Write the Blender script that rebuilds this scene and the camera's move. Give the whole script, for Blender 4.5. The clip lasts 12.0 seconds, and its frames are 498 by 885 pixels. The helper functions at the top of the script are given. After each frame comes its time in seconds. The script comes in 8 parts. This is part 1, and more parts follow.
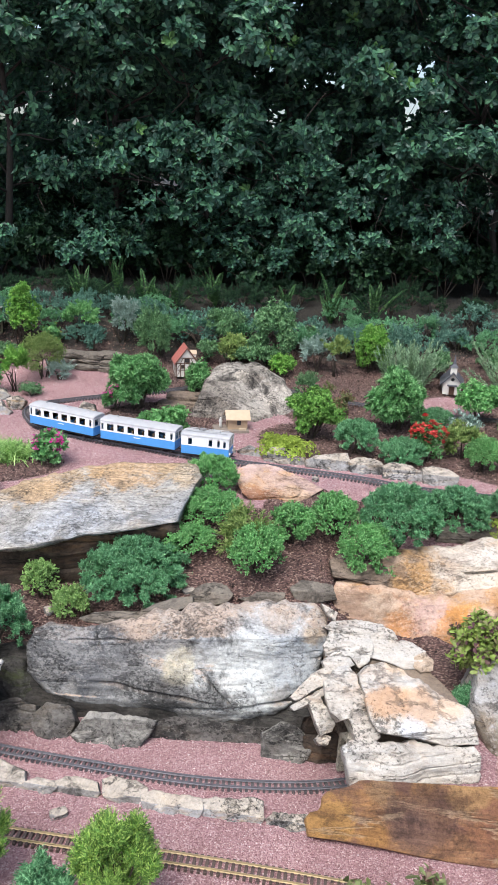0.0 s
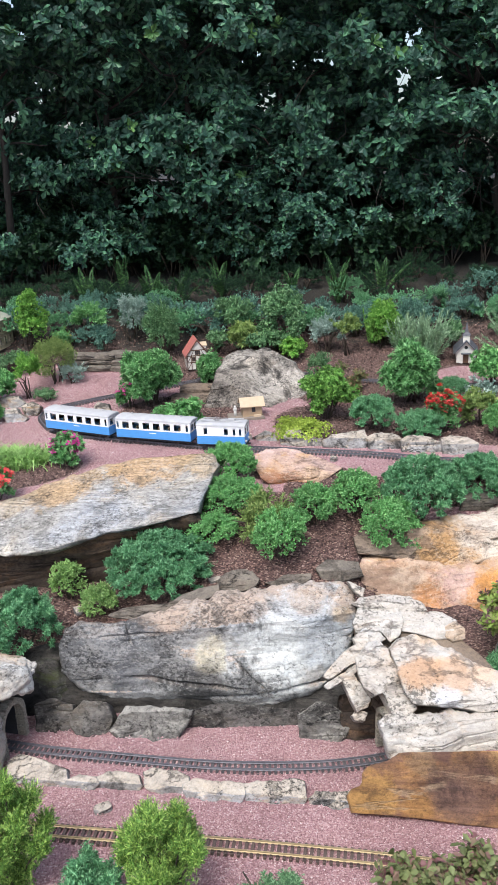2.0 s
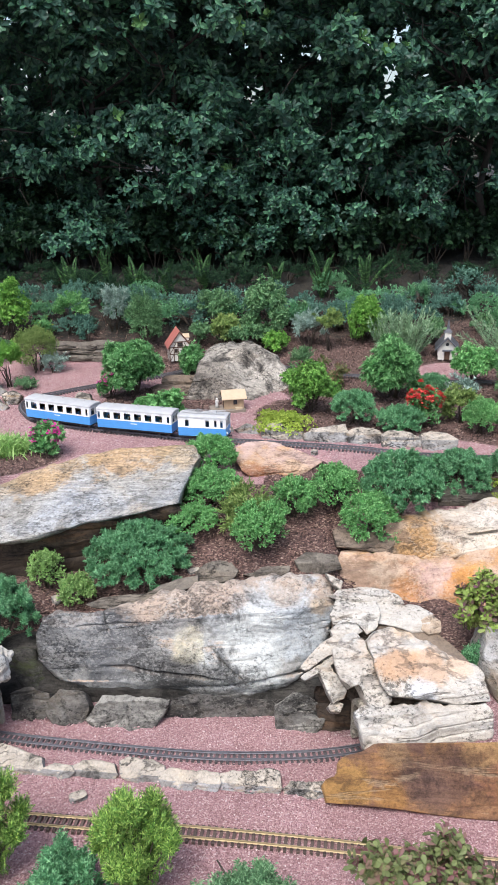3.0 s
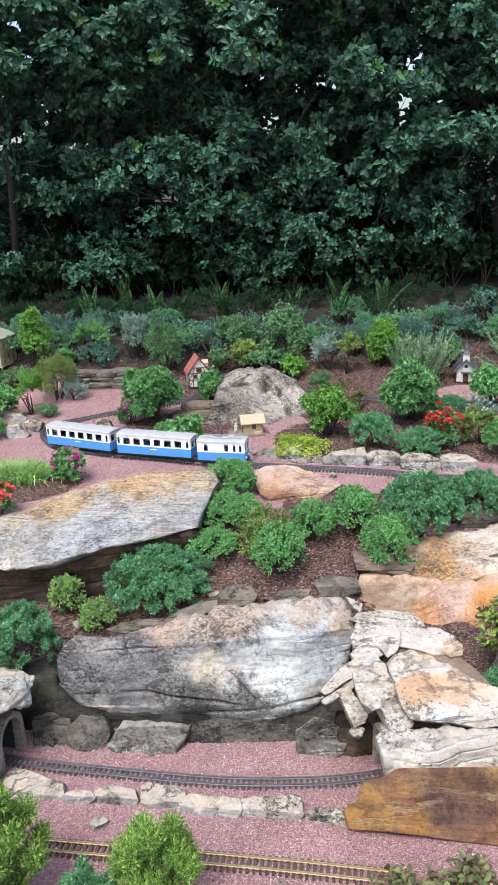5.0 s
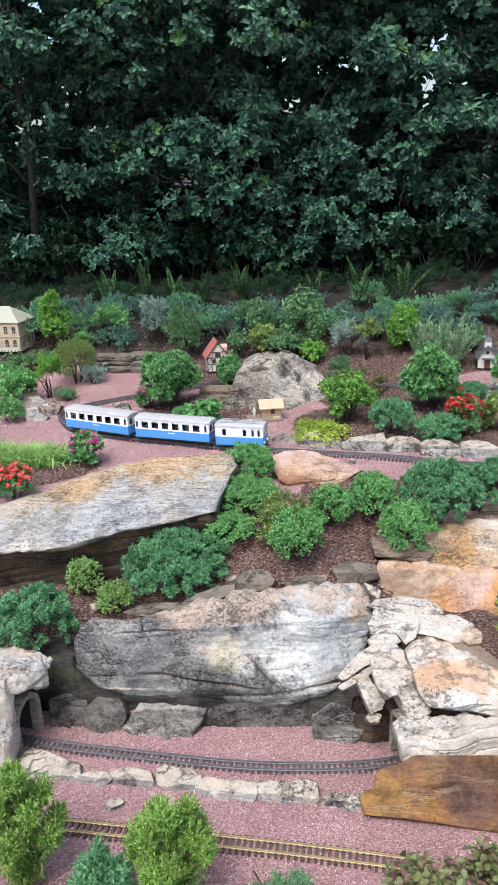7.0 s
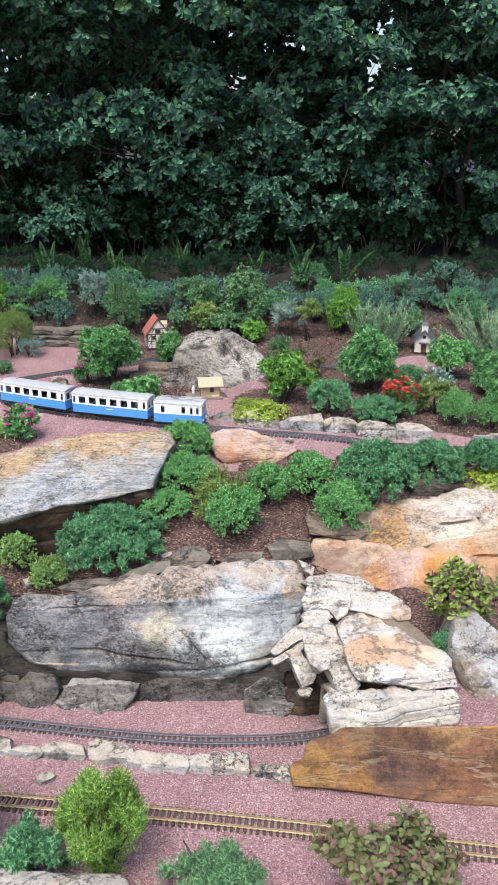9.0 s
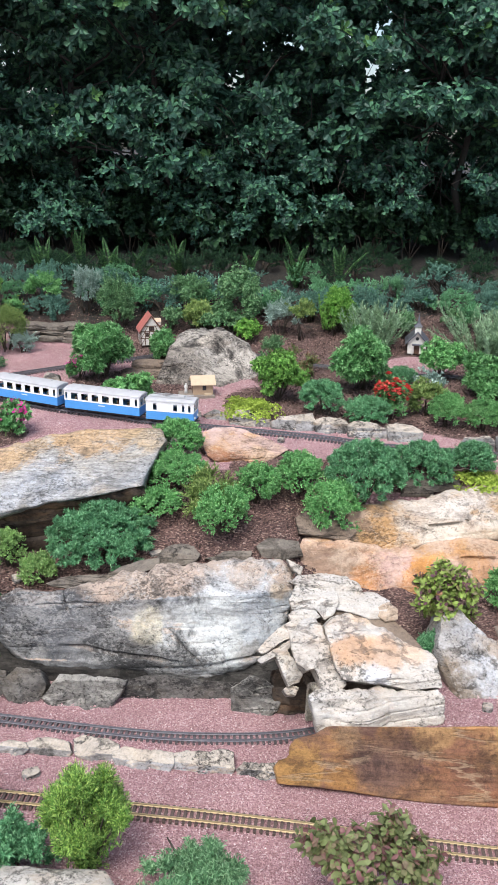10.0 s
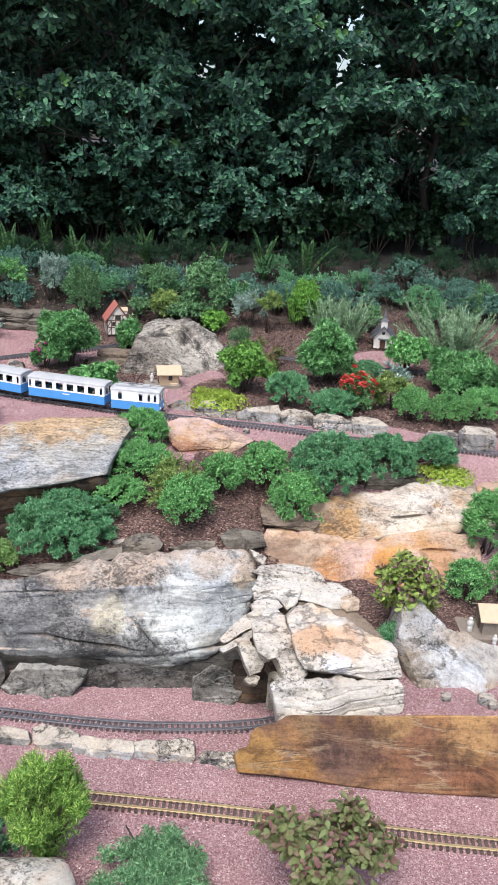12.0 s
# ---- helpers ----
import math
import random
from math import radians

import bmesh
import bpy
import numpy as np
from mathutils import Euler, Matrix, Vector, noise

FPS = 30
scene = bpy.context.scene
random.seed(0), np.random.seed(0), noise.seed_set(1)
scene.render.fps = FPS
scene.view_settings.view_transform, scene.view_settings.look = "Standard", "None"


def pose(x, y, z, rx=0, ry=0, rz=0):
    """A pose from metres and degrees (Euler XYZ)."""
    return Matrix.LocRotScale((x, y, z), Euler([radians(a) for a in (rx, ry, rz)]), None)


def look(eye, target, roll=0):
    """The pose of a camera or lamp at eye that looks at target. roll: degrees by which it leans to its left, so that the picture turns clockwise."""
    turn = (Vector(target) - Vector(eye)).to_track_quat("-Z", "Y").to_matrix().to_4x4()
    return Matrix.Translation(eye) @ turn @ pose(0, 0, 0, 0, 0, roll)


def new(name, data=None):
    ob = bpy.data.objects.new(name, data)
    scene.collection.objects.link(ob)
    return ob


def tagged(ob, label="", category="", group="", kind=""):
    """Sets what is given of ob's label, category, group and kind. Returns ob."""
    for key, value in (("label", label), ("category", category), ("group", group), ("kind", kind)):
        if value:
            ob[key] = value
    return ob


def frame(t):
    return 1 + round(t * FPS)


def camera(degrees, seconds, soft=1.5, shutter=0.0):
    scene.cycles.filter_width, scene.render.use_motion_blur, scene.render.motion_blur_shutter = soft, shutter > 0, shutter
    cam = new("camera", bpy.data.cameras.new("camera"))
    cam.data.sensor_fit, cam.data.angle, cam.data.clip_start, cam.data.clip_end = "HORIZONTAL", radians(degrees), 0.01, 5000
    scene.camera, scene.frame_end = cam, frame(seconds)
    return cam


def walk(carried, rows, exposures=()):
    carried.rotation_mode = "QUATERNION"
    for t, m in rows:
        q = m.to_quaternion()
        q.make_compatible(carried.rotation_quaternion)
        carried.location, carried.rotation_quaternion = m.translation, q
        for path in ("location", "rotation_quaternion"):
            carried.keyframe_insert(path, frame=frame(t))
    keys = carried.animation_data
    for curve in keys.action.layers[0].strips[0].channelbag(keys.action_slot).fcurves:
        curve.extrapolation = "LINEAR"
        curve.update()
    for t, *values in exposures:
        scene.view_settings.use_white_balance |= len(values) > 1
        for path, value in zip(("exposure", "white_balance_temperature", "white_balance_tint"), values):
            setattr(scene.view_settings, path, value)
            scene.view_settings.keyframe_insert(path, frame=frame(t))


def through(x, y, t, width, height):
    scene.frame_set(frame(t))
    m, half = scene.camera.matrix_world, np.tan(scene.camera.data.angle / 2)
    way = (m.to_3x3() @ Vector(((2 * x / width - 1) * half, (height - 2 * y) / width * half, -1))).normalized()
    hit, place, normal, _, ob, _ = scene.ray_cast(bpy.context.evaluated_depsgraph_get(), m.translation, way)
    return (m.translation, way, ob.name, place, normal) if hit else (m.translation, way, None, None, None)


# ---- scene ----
# ---------------------------------------------------------------- camera
cam = camera(34.03, 12.0, soft=1.5)
PATH = [
    (0.0, pose(-0.0610, 0.0171, 2.1881, 72.042, -2.916, 0.904)),
    (0.5, pose(-0.0507, -0.0047, 2.2004, 72.344, 0.544, -0.689)),
    (1.0, pose(-0.0210, 0.0080, 2.1687, 71.388, 3.835, 0.338)),
    (1.5, pose(-0.0222, 0.0195, 2.1613, 71.717, 3.402, 1.385)),
    (2.0, pose(-0.0113, 0.0200, 2.1600, 71.375, 2.380, 0.974)),
    (2.5, pose(-0.0228, 0.0224, 2.1519, 71.116, 1.353, 0.920)),
    (3.0, pose(-0.0132, 0.0104, 2.1517, 70.950, 1.006, 0.014)),
    (3.5, pose(-0.0159, 0.0040, 2.1533, 71.164, 1.155, 0.678)),
    (3.7, pose(-0.0152, 0.0018, 2.1569, 71.806, 1.754, 0.761)),
    (5.3, pose(0.0061, -0.0095, 2.1474, 72.806, 2.297, 1.537)),
    (5.5, pose(0.0024, -0.0083, 2.1505, 72.667, 2.275, 2.011)),
    (6.0, pose(-0.0061, 0.0031, 2.1412, 72.441, 2.303, 2.183)),
    (6.5, pose(0.0000, 0.0000, 2.1500, 72.675, 2.184, 2.184)),
    (7.0, pose(-0.0019, 0.0102, 2.1317, 71.889, 2.007, 2.599)),
    (7.5, pose(0.0077, 0.0115, 2.1268, 71.398, 1.785, 1.758)),
    (9.3, pose(-0.0003, -0.0049, 2.1240, 70.043, -0.876, -1.390)),
    (9.5, pose(0.0107, -0.0050, 2.1268, 69.829, -1.083, -1.447)),
    (10.0, pose(0.0149, -0.0122, 2.1323, 70.305, -1.438, -1.222)),
    (10.5, pose(0.0206, -0.0094, 2.1290, 70.274, -2.144, -1.472)),
    (11.0, pose(0.0281, -0.0088, 2.1232, 70.055, -2.463, -2.192)),
    (11.5, pose(0.0280, -0.0153, 2.1278, 69.702, -2.754, -2.350)),
    (12.0, pose(0.0193, -0.0152, 2.1161, 69.945, -3.050, -3.183)),
]
walk(cam, PATH)

# ---------------------------------------------------------------- world, sun
world = bpy.data.worlds.new("overcast_sky")
scene.world = world
world.use_nodes = True
wn = world.node_tree
wn.nodes.clear()
w_out = wn.nodes.new("ShaderNodeOutputWorld")
w_bg = wn.nodes.new("ShaderNodeBackground")
w_sky = wn.nodes.new("ShaderNodeTexSky")
w_sky.sky_type = "NISHITA"
w_sky.sun_disc = False
w_sky.sun_elevation = radians(61)
w_sky.sun_rotation = radians(200)
w_sky.air_density = 1.0
w_sky.dust_density = 4.0
w_sat = wn.nodes.new("ShaderNodeHueSaturation")
w_sat.inputs["Saturation"].default_value = 1.0
wn.links.new(w_sky.outputs["Color"], w_sat.inputs["Color"])
wn.links.new(w_sat.outputs["Color"], w_bg.inputs["Color"])
wn.links.new(w_bg.outputs["Background"], w_out.inputs["Surface"])
w_bg.inputs["Strength"].default_value = 0.15
sun_data = bpy.data.lights.new("sun", "SUN")
sun_data.energy = 1.5
sun_data.angle = radians(25)
sun_data.color = (0.97, 0.985, 1.0)
sun = new("sun", sun_data)
sun.matrix_world = look((-1.1, -2.7, 5.2), (0, 0, 0))
scene.view_settings.exposure = 0.92


# ---------------------------------------------------------------- ground plan
# -- ground shape --
def lerp_table(v, table):
    if v <= table[0][0]:
        return table[0][1]
    for (a, za), (b, zb) in zip(table, table[1:]):
        if v <= b:
            k = (v - a) / (b - a)
            k = k * k * (3 - 2 * k) * 0.5 + k * 0.5
            return za + (zb - za) * k
    return table[-1][1]


BANK = [(2.98, 0.0), (3.12, 0.30), (3.3, 0.37), (3.6, 0.45), (3.95, 0.56), (4.3, 0.60), (4.9, 0.625), (5.5, 0.65), (6.0, 0.70), (7.0, 0.93), (8.0, 1.12), (9.5, 1.2), (14, 1.3)]
RAISED = [(2.31, 0.0), (2.37, 0.19), (2.9, 0.20), (3.25, 0.235), (3.45, 0.30), (3.8, 0.45), (4.1, 0.58), (4.3, 0.60), (4.9, 0.625), (5.5, 0.65), (6.0, 0.70), (7.0, 0.93), (8.0, 1.12), (9.5, 1.2), (14, 1.3)]
HOLLOW = [(2.98, 0.0), (3.10, 0.20), (3.2, 0.24), (3.35, 0.255), (3.58, 0.265), (3.75, 0.48), (3.95, 0.57), (4.3, 0.60), (4.9, 0.625), (5.5, 0.65), (6.0, 0.70), (7.0, 0.93), (8.0, 1.12), (9.5, 1.2), (14, 1.3)]


def height(x, y):
    """Height of the garden's soil at a place."""
    k = min(max((x - 0.45 + 0.17 * min(max((y - 2.9) / 0.2, 0), 1)) / 0.25, 0), 1)
    q = min(max((-0.35 - x) / 0.3, 0), 1)
    left = lerp_table(y, BANK) * (1 - q) + lerp_table(y, HOLLOW) * q
    return left * (1 - k) + lerp_table(y, RAISED) * k
# -- end of ground shape --


# ---------------------------------------------------------------- materials
def material(name):
    m = bpy.data.materials.new(name)
    m.use_nodes = True
    t = m.node_tree
    t.nodes.clear()
    o = t.nodes.new("ShaderNodeOutputMaterial")
    b = t.nodes.new("ShaderNodeBsdfPrincipled")
    t.links.new(b.outputs[0], o.inputs["Surface"])
    return m, t, b, o


def coords(t, scale=(1, 1, 1), turn=(0, 0, 0)):
    c = t.nodes.new("ShaderNodeTexCoord")
    p = t.nodes.new("ShaderNodeMapping")
    p.inputs["Scale"].default_value = scale
    p.inputs["Rotation"].default_value = [radians(a) for a in turn]
    t.links.new(c.outputs["Object"], p.inputs["Vector"])
    return p.outputs["Vector"]


def noise_tex(t, vec, scale, detail=6, rough=0.6, warp=0.0):
    n = t.nodes.new("ShaderNodeTexNoise")
    n.inputs["Scale"].default_value = scale
    n.inputs["Detail"].default_value = detail
    n.inputs["Roughness"].default_value = rough
    n.inputs["Distortion"].default_value = warp
    t.links.new(vec, n.inputs["Vector"])
    return n.outputs["Fac"]


def ramp(t, fac, stops, mode="LINEAR"):
    r = t.nodes.new("ShaderNodeValToRGB")
    r.color_ramp.interpolation = mode
    e = r.color_ramp.elements
    while len(e) < len(stops):
        e.new(0.5)
    for el, (pos, col) in zip(e, stops):
        el.position = pos
        el.color = (*col, 1) if len(col) == 3 else col
    t.links.new(fac, r.inputs["Fac"])
    return r.outputs["Color"]


def mix(t, fac, a, b, blend="MIX"):
    n = t.nodes.new("ShaderNodeMix")
    n.data_type = "RGBA"
    n.blend_type = blend
    for key, v in ((0, fac), (6, a), (7, b)):
        if isinstance(v, (int, float)):
            n.inputs[key].default_value = v
        elif isinstance(v, tuple):
            n.inputs[key].default_value = (*v, 1)
        else:
            t.links.new(v, n.inputs[key])
    return n.outputs[2]


def bump(t, b, fac, strength, distance):
    n = t.nodes.new("ShaderNodeBump")
    n.inputs["Strength"].default_value = strength
    n.inputs["Distance"].default_value = distance
    t.links.new(fac, n.inputs["Height"])
    t.links.new(n.outputs["Normal"], b.inputs["Normal"])
    return n


def grey(v):
    return (v, v, v)


def plain(name, col, rough=0.6, metal=0.0, vary=0.15, scale=30.0, relief=0.0005):
    """Painted, cast or moulded surfaces: one colour, slightly mottled and dusty."""
    m, t, b, o = material(name)
    v = coords(t)
    f1 = noise_tex(t, v, scale, 5)
    f2 = noise_tex(t, v, scale * 8, 3)
    c = ramp(t, f1, [(0.3, tuple(x * (1 - vary) for x in col)), (0.7, tuple(min(1, x * (1 + vary)) for x in col))])
    t.links.new(mix(t, 0.25, c, ramp(t, f2, [(0.3, tuple(x * 0.8 for x in col)), (0.7, col)])), b.inputs["Base Color"])
    b.inputs["Roughness"].default_value = rough
    b.inputs["Metallic"].default_value = metal
    if relief:
        bump(t, b, f2, 0.5, relief)
    return m


def stone(name, light, mid, dark, stain, stain_amount=0.5, band=(6, 6, 34), turn=(8, 6, 0), second=None, soot=0.6, relief=0.012, seams=0.85, wash=None, wash_from=0.35, seam_col=None, lichen=0.25, grain=1.0, blotch=0.6, salt=0.0, soot_from=0.50, freckle=0.6, chalk=0.0, patches=()):
    """Layered stone: bands along the bedding, blotches, thin dark seams, lichen specks."""
    m, t, b, o = material(name)
    v = coords(t)
    vb = coords(t, band, turn)
    bands = noise_tex(t, vb, 1.0, 12, 0.7, 0.35)
    vl = coords(t, (0.5, 0.9, 1.9), turn)
    blot = noise_tex(t, vl, 3.6, 10, 0.66, 0.6)
    fine = noise_tex(t, v, 60, 8, 0.75)
    speck = noise_tex(t, v, 210, 4, 0.7)
    c = ramp(t, bands, [(0.26, dark), (0.40, mid), (0.52, light), (0.60, tuple((a + b) / 2 for a, b in zip(light, mid))), (0.74, light)])
    c2 = ramp(t, blot, [(0.32, tuple(x * 0.8 for x in mid)), (0.48, mid), (0.62, light)])
    c = mix(t, blotch, c, c2)
    if second:
        c = mix(t, ramp(t, noise_tex(t, vl, 2.4, 9, 0.66, 0.6), [(0.46, grey(0)), (0.60, grey(0.8))]), c, second)
    k = ramp(t, noise_tex(t, coords(t, (4, 4, 12), (turn[0], turn[1], 12)), 1.0, 11, 0.7, 0.6), [(0.50, grey(0)), (0.64, grey(stain_amount))])
    c = mix(t, k, c, stain)
    if wash:
        g = t.nodes.new("ShaderNodeNewGeometry")
        sx = t.nodes.new("ShaderNodeSeparateXYZ")
        t.links.new(g.outputs["Normal"], sx.inputs[0])
        ad = t.nodes.new("ShaderNodeMath")
        ad.operation = "MULTIPLY_ADD"
        t.links.new(noise_tex(t, v, 5, 6, 0.65, 1.0), ad.inputs[0])
        ad.inputs[1].default_value = 0.7
        t.links.new(sx.outputs[2], ad.inputs[2])
        w = ramp(t, ad.outputs[0], [(wash_from + 0.35, grey(0)), (min(0.99, wash_from + 0.6), grey(0.85))])
        c = mix(t, w, c, mix(t, ramp(t, bands, [(0.4, grey(0)), (0.6, grey(1))]), wash, tuple(min(1, x * 1.2) for x in wash)))
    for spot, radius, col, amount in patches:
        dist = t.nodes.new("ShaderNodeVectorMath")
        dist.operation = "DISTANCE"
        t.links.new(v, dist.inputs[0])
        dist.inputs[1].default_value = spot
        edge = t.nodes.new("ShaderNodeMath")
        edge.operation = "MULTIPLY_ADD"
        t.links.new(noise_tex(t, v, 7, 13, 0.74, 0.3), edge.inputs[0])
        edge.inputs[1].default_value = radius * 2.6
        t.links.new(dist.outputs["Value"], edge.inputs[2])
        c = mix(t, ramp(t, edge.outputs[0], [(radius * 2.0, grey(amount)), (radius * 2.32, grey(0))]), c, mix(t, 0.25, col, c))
    s = ramp(t, noise_tex(t, v, 6, 12, 0.74, 0.5), [(soot_from, grey(0)), (soot_from + 0.10, grey(soot))])
    c = mix(t, s, c, tuple(x * 0.35 for x in dark))
    li = ramp(t, noise_tex(t, coords(t, (2.6, 2.6, 4.2), (10, 20, 0)), 1.0, 12, 0.72, 0.6), [(0.50, grey(0)), (0.60, grey(lichen))])
    c = mix(t, li, c, tuple(x * 0.42 for x in mid))
    line = noise_tex(t, coords(t, tuple(x * 0.30 for x in band), turn), 1.0, 8, 0.62, 0.2)
    where = ramp(t, noise_tex(t, v, 3.1, 4, 0.6), [(0.44, grey(0)), (0.54, grey(seams))])
    sm = ramp(t, line, [(0.482, grey(0)), (0.495, grey(1)), (0.499, grey(1)), (0.512, grey(0))])
    sm = mix(t, 1.0, sm, where, "MULTIPLY")
    c = mix(t, sm, c, seam_col or tuple(x * 0.3 for x in dark))
    if salt:
        streak = noise_tex(t, coords(t, tuple(x * 2.6 for x in band), turn), 1.0, 14, 0.78, 0.15)
        c = mix(t, min(1.0, salt * 1.5), c, ramp(t, streak, [(0.36, grey(0.16)), (0.45, grey(0.72)), (0.53, grey(1.0)), (0.64, grey(1.3))]), "MULTIPLY")
        pits = noise_tex(t, v, 95, 6, 0.75)
        c = mix(t, salt, c, ramp(t, pits, [(0.37, grey(0.1)), (0.43, grey(1.0))]), "MULTIPLY")
    # sharp dark pits and chalky specks, gathered in drifts
    for turned, amount in (((15, 35, 5), freckle), ((50, 10, 40), chalk)):
        if amount:
            vs = coords(t, (1, 1, 1.5), turned)
            drift = t.nodes.new("ShaderNodeMath")
            drift.operation = "MULTIPLY_ADD"
            t.links.new(noise_tex(t, vs, 4.5, 5, 0.6), drift.inputs[0])
            drift.inputs[1].default_value = 0.55
            t.links.new(noise_tex(t, vs, 64, 10, 0.74), drift.inputs[2])
            if amount is freckle:
                c = mix(t, amount, c, ramp(t, drift.outputs[0], [(0.655, grey(0.12)), (0.72, grey(0.9)), (0.76, grey(1.0))]), "MULTIPLY")
            else:
                c = mix(t, ramp(t, drift.outputs[0], [(0.80, grey(0)), (0.855, grey(amount))]), c, tuple(min(0.7, x * 1.08 + 0.02) for x in light))
    c = mix(t, 0.45 * grain, c, ramp(t, fine, [(0.34, grey(0.35)), (0.56, grey(1.05))]), "MULTIPLY")
    c = mix(t, 0.25 * grain, c, ramp(t, speck, [(0.36, grey(0.3)), (0.52, grey(1.0)), (0.7, grey(1.1))]), "MULTIPLY")
    t.links.new(c, b.inputs["Base Color"])
    b.inputs["Roughness"].default_value = 0.85
    b.inputs["Specular IOR Level"].default_value = 0.3
    hgt = mix(t, 0.5, mix(t, 0.5, bands, mix(t, 0.6, fine, noise_tex(t, v, 22, 12, 0.68))), mix(t, sm, blot, grey(0.0)))
    bump(t, b, hgt, 1.0, relief)
    return m


def leaf_material(name, col, tip=None, rough=0.5, through=0.3, spread=0.35):
    """Leaves: the tone changes from leaf to leaf and from plant to plant."""
    m, t, b, o = material(name)
    g = t.nodes.new("ShaderNodeNewGeometry")
    info = t.nodes.new("ShaderNodeObjectInfo")
    tip = tip or tuple(min(1, x * 1.7) for x in col)
    low = tuple(x * (1 - spread) for x in col)
    c = ramp(t, g.outputs["Random Per Island"], [(0.0, low), (0.55, col), (0.9, tip), (1.0, tip)])
    v = coords(t)
    patch = noise_tex(t, v, 9, 3, 0.5)
    c = mix(t, 0.6, c, ramp(t, patch, [(0.3, grey(0.62)), (0.7, grey(1.15))]), "MULTIPLY")
    c = mix(t, 0.5, c, ramp(t, info.outputs["Random"], [(0, grey(0.75)), (1, grey(1.1))]), "MULTIPLY")
    t.links.new(c, b.inputs["Base Color"])
    b.inputs["Roughness"].default_value = rough
    b.inputs["Specular IOR Level"].default_value = 0.35 if "tree" in name else 0.22
    tr = t.nodes.new("ShaderNodeBsdfTranslucent")
    t.links.new(c, tr.inputs["Color"])
    ms = t.nodes.new("ShaderNodeMixShader")
    ms.inputs[0].default_value = through
    t.links.new(b.outputs[0], ms.inputs[1])
    t.links.new(tr.outputs[0], ms.inputs[2])
    t.links.new(ms.outputs[0], o.inputs["Surface"])
    return m


def soil_material():
    """Pink crushed granite, shredded dark-red bark where the beds are, near-black tree shade painted at the back."""
    m, t, b, o = material("gravel_and_mulch")
    v = coords(t)
    vo = t.nodes.new("ShaderNodeTexVoronoi")
    vo.inputs["Scale"].default_value = 230
    t.links.new(v, vo.inputs["Vector"])
    sep = t.nodes.new("ShaderNodeSeparateColor")
    t.links.new(vo.outputs["Color"], sep.inputs[0])
    gr = ramp(t, sep.outputs[0], [(0.0, (0.21, 0.11, 0.118)), (0.25, (0.325, 0.18, 0.19)), (0.6, (0.41, 0.247, 0.258)), (0.85, (0.50, 0.32, 0.32)), (1.0, (0.63, 0.51, 0.50))])
    gr = mix(t, 0.5, gr, ramp(t, noise_tex(t, v, 3.5, 6, 0.6), [(0.3, (0.62, 0.55, 0.55)), (0.7, (1.0, 1.0, 1.0))]), "MULTIPLY")
    vb = t.nodes.new("ShaderNodeTexVoronoi")
    vb.inputs["Scale"].default_value = 1.0
    t.links.new(coords(t, (130, 240, 190), (0, 0, 35)), vb.inputs["Vector"])
    sb = t.nodes.new("ShaderNodeSeparateColor")
    t.links.new(vb.outputs["Color"], sb.inputs[0])
    bark = ramp(t, sb.outputs[1], [(0.0, (0.035, 0.018, 0.016)), (0.5, (0.095, 0.052, 0.045)), (0.85, (0.18, 0.108, 0.092)), (1.0, (0.34, 0.25, 0.20))])
    at = t.nodes.new("ShaderNodeAttribute")
    at.attribute_name = "bed"
    edge = t.nodes.new("ShaderNodeMath")
    edge.operation = "ADD"
    t.links.new(at.outputs["Fac"], edge.inputs[0])
    n2 = t.nodes.new("ShaderNodeMath")
    n2.operation = "MULTIPLY_ADD"
    t.links.new(noise_tex(t, v, 14, 6, 0.7), n2.inputs[0])
    n2.inputs[1].default_value = 0.9
    n2.inputs[2].default_value = -0.45
    t.links.new(n2.outputs[0], edge.inputs[1])
    k = ramp(t, edge.outputs[0], [(0.42, grey(0)), (0.58, grey(1))])
    # the trees' shade, painted as near-black ground towards the back
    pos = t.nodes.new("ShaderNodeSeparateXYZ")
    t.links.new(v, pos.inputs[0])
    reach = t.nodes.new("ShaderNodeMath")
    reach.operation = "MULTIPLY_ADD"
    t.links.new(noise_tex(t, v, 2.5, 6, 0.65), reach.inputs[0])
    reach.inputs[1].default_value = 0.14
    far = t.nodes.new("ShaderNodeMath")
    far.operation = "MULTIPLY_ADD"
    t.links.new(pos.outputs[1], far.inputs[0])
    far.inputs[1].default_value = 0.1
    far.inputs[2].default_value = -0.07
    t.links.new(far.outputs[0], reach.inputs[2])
    tree_shade = ramp(t, sb.outputs[2], [(0.0, (0.008, 0.008, 0.007)), (0.7, (0.018, 0.017, 0.014)), (1.0, (0.07, 0.055, 0.035))])
    bark = mix(t, ramp(t, reach.outputs[0], [(0.63, grey(0)), (0.67, grey(1))]), bark, tree_shade)
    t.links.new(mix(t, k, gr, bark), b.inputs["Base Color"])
    b.inputs["Roughness"].default_value = 0.9
    d = mix(t, k, vo.outputs["Distance"], vb.outputs["Distance"])
    n = bump(t, b, d, 1.0, 0.006)
    n.invert = True
    return m


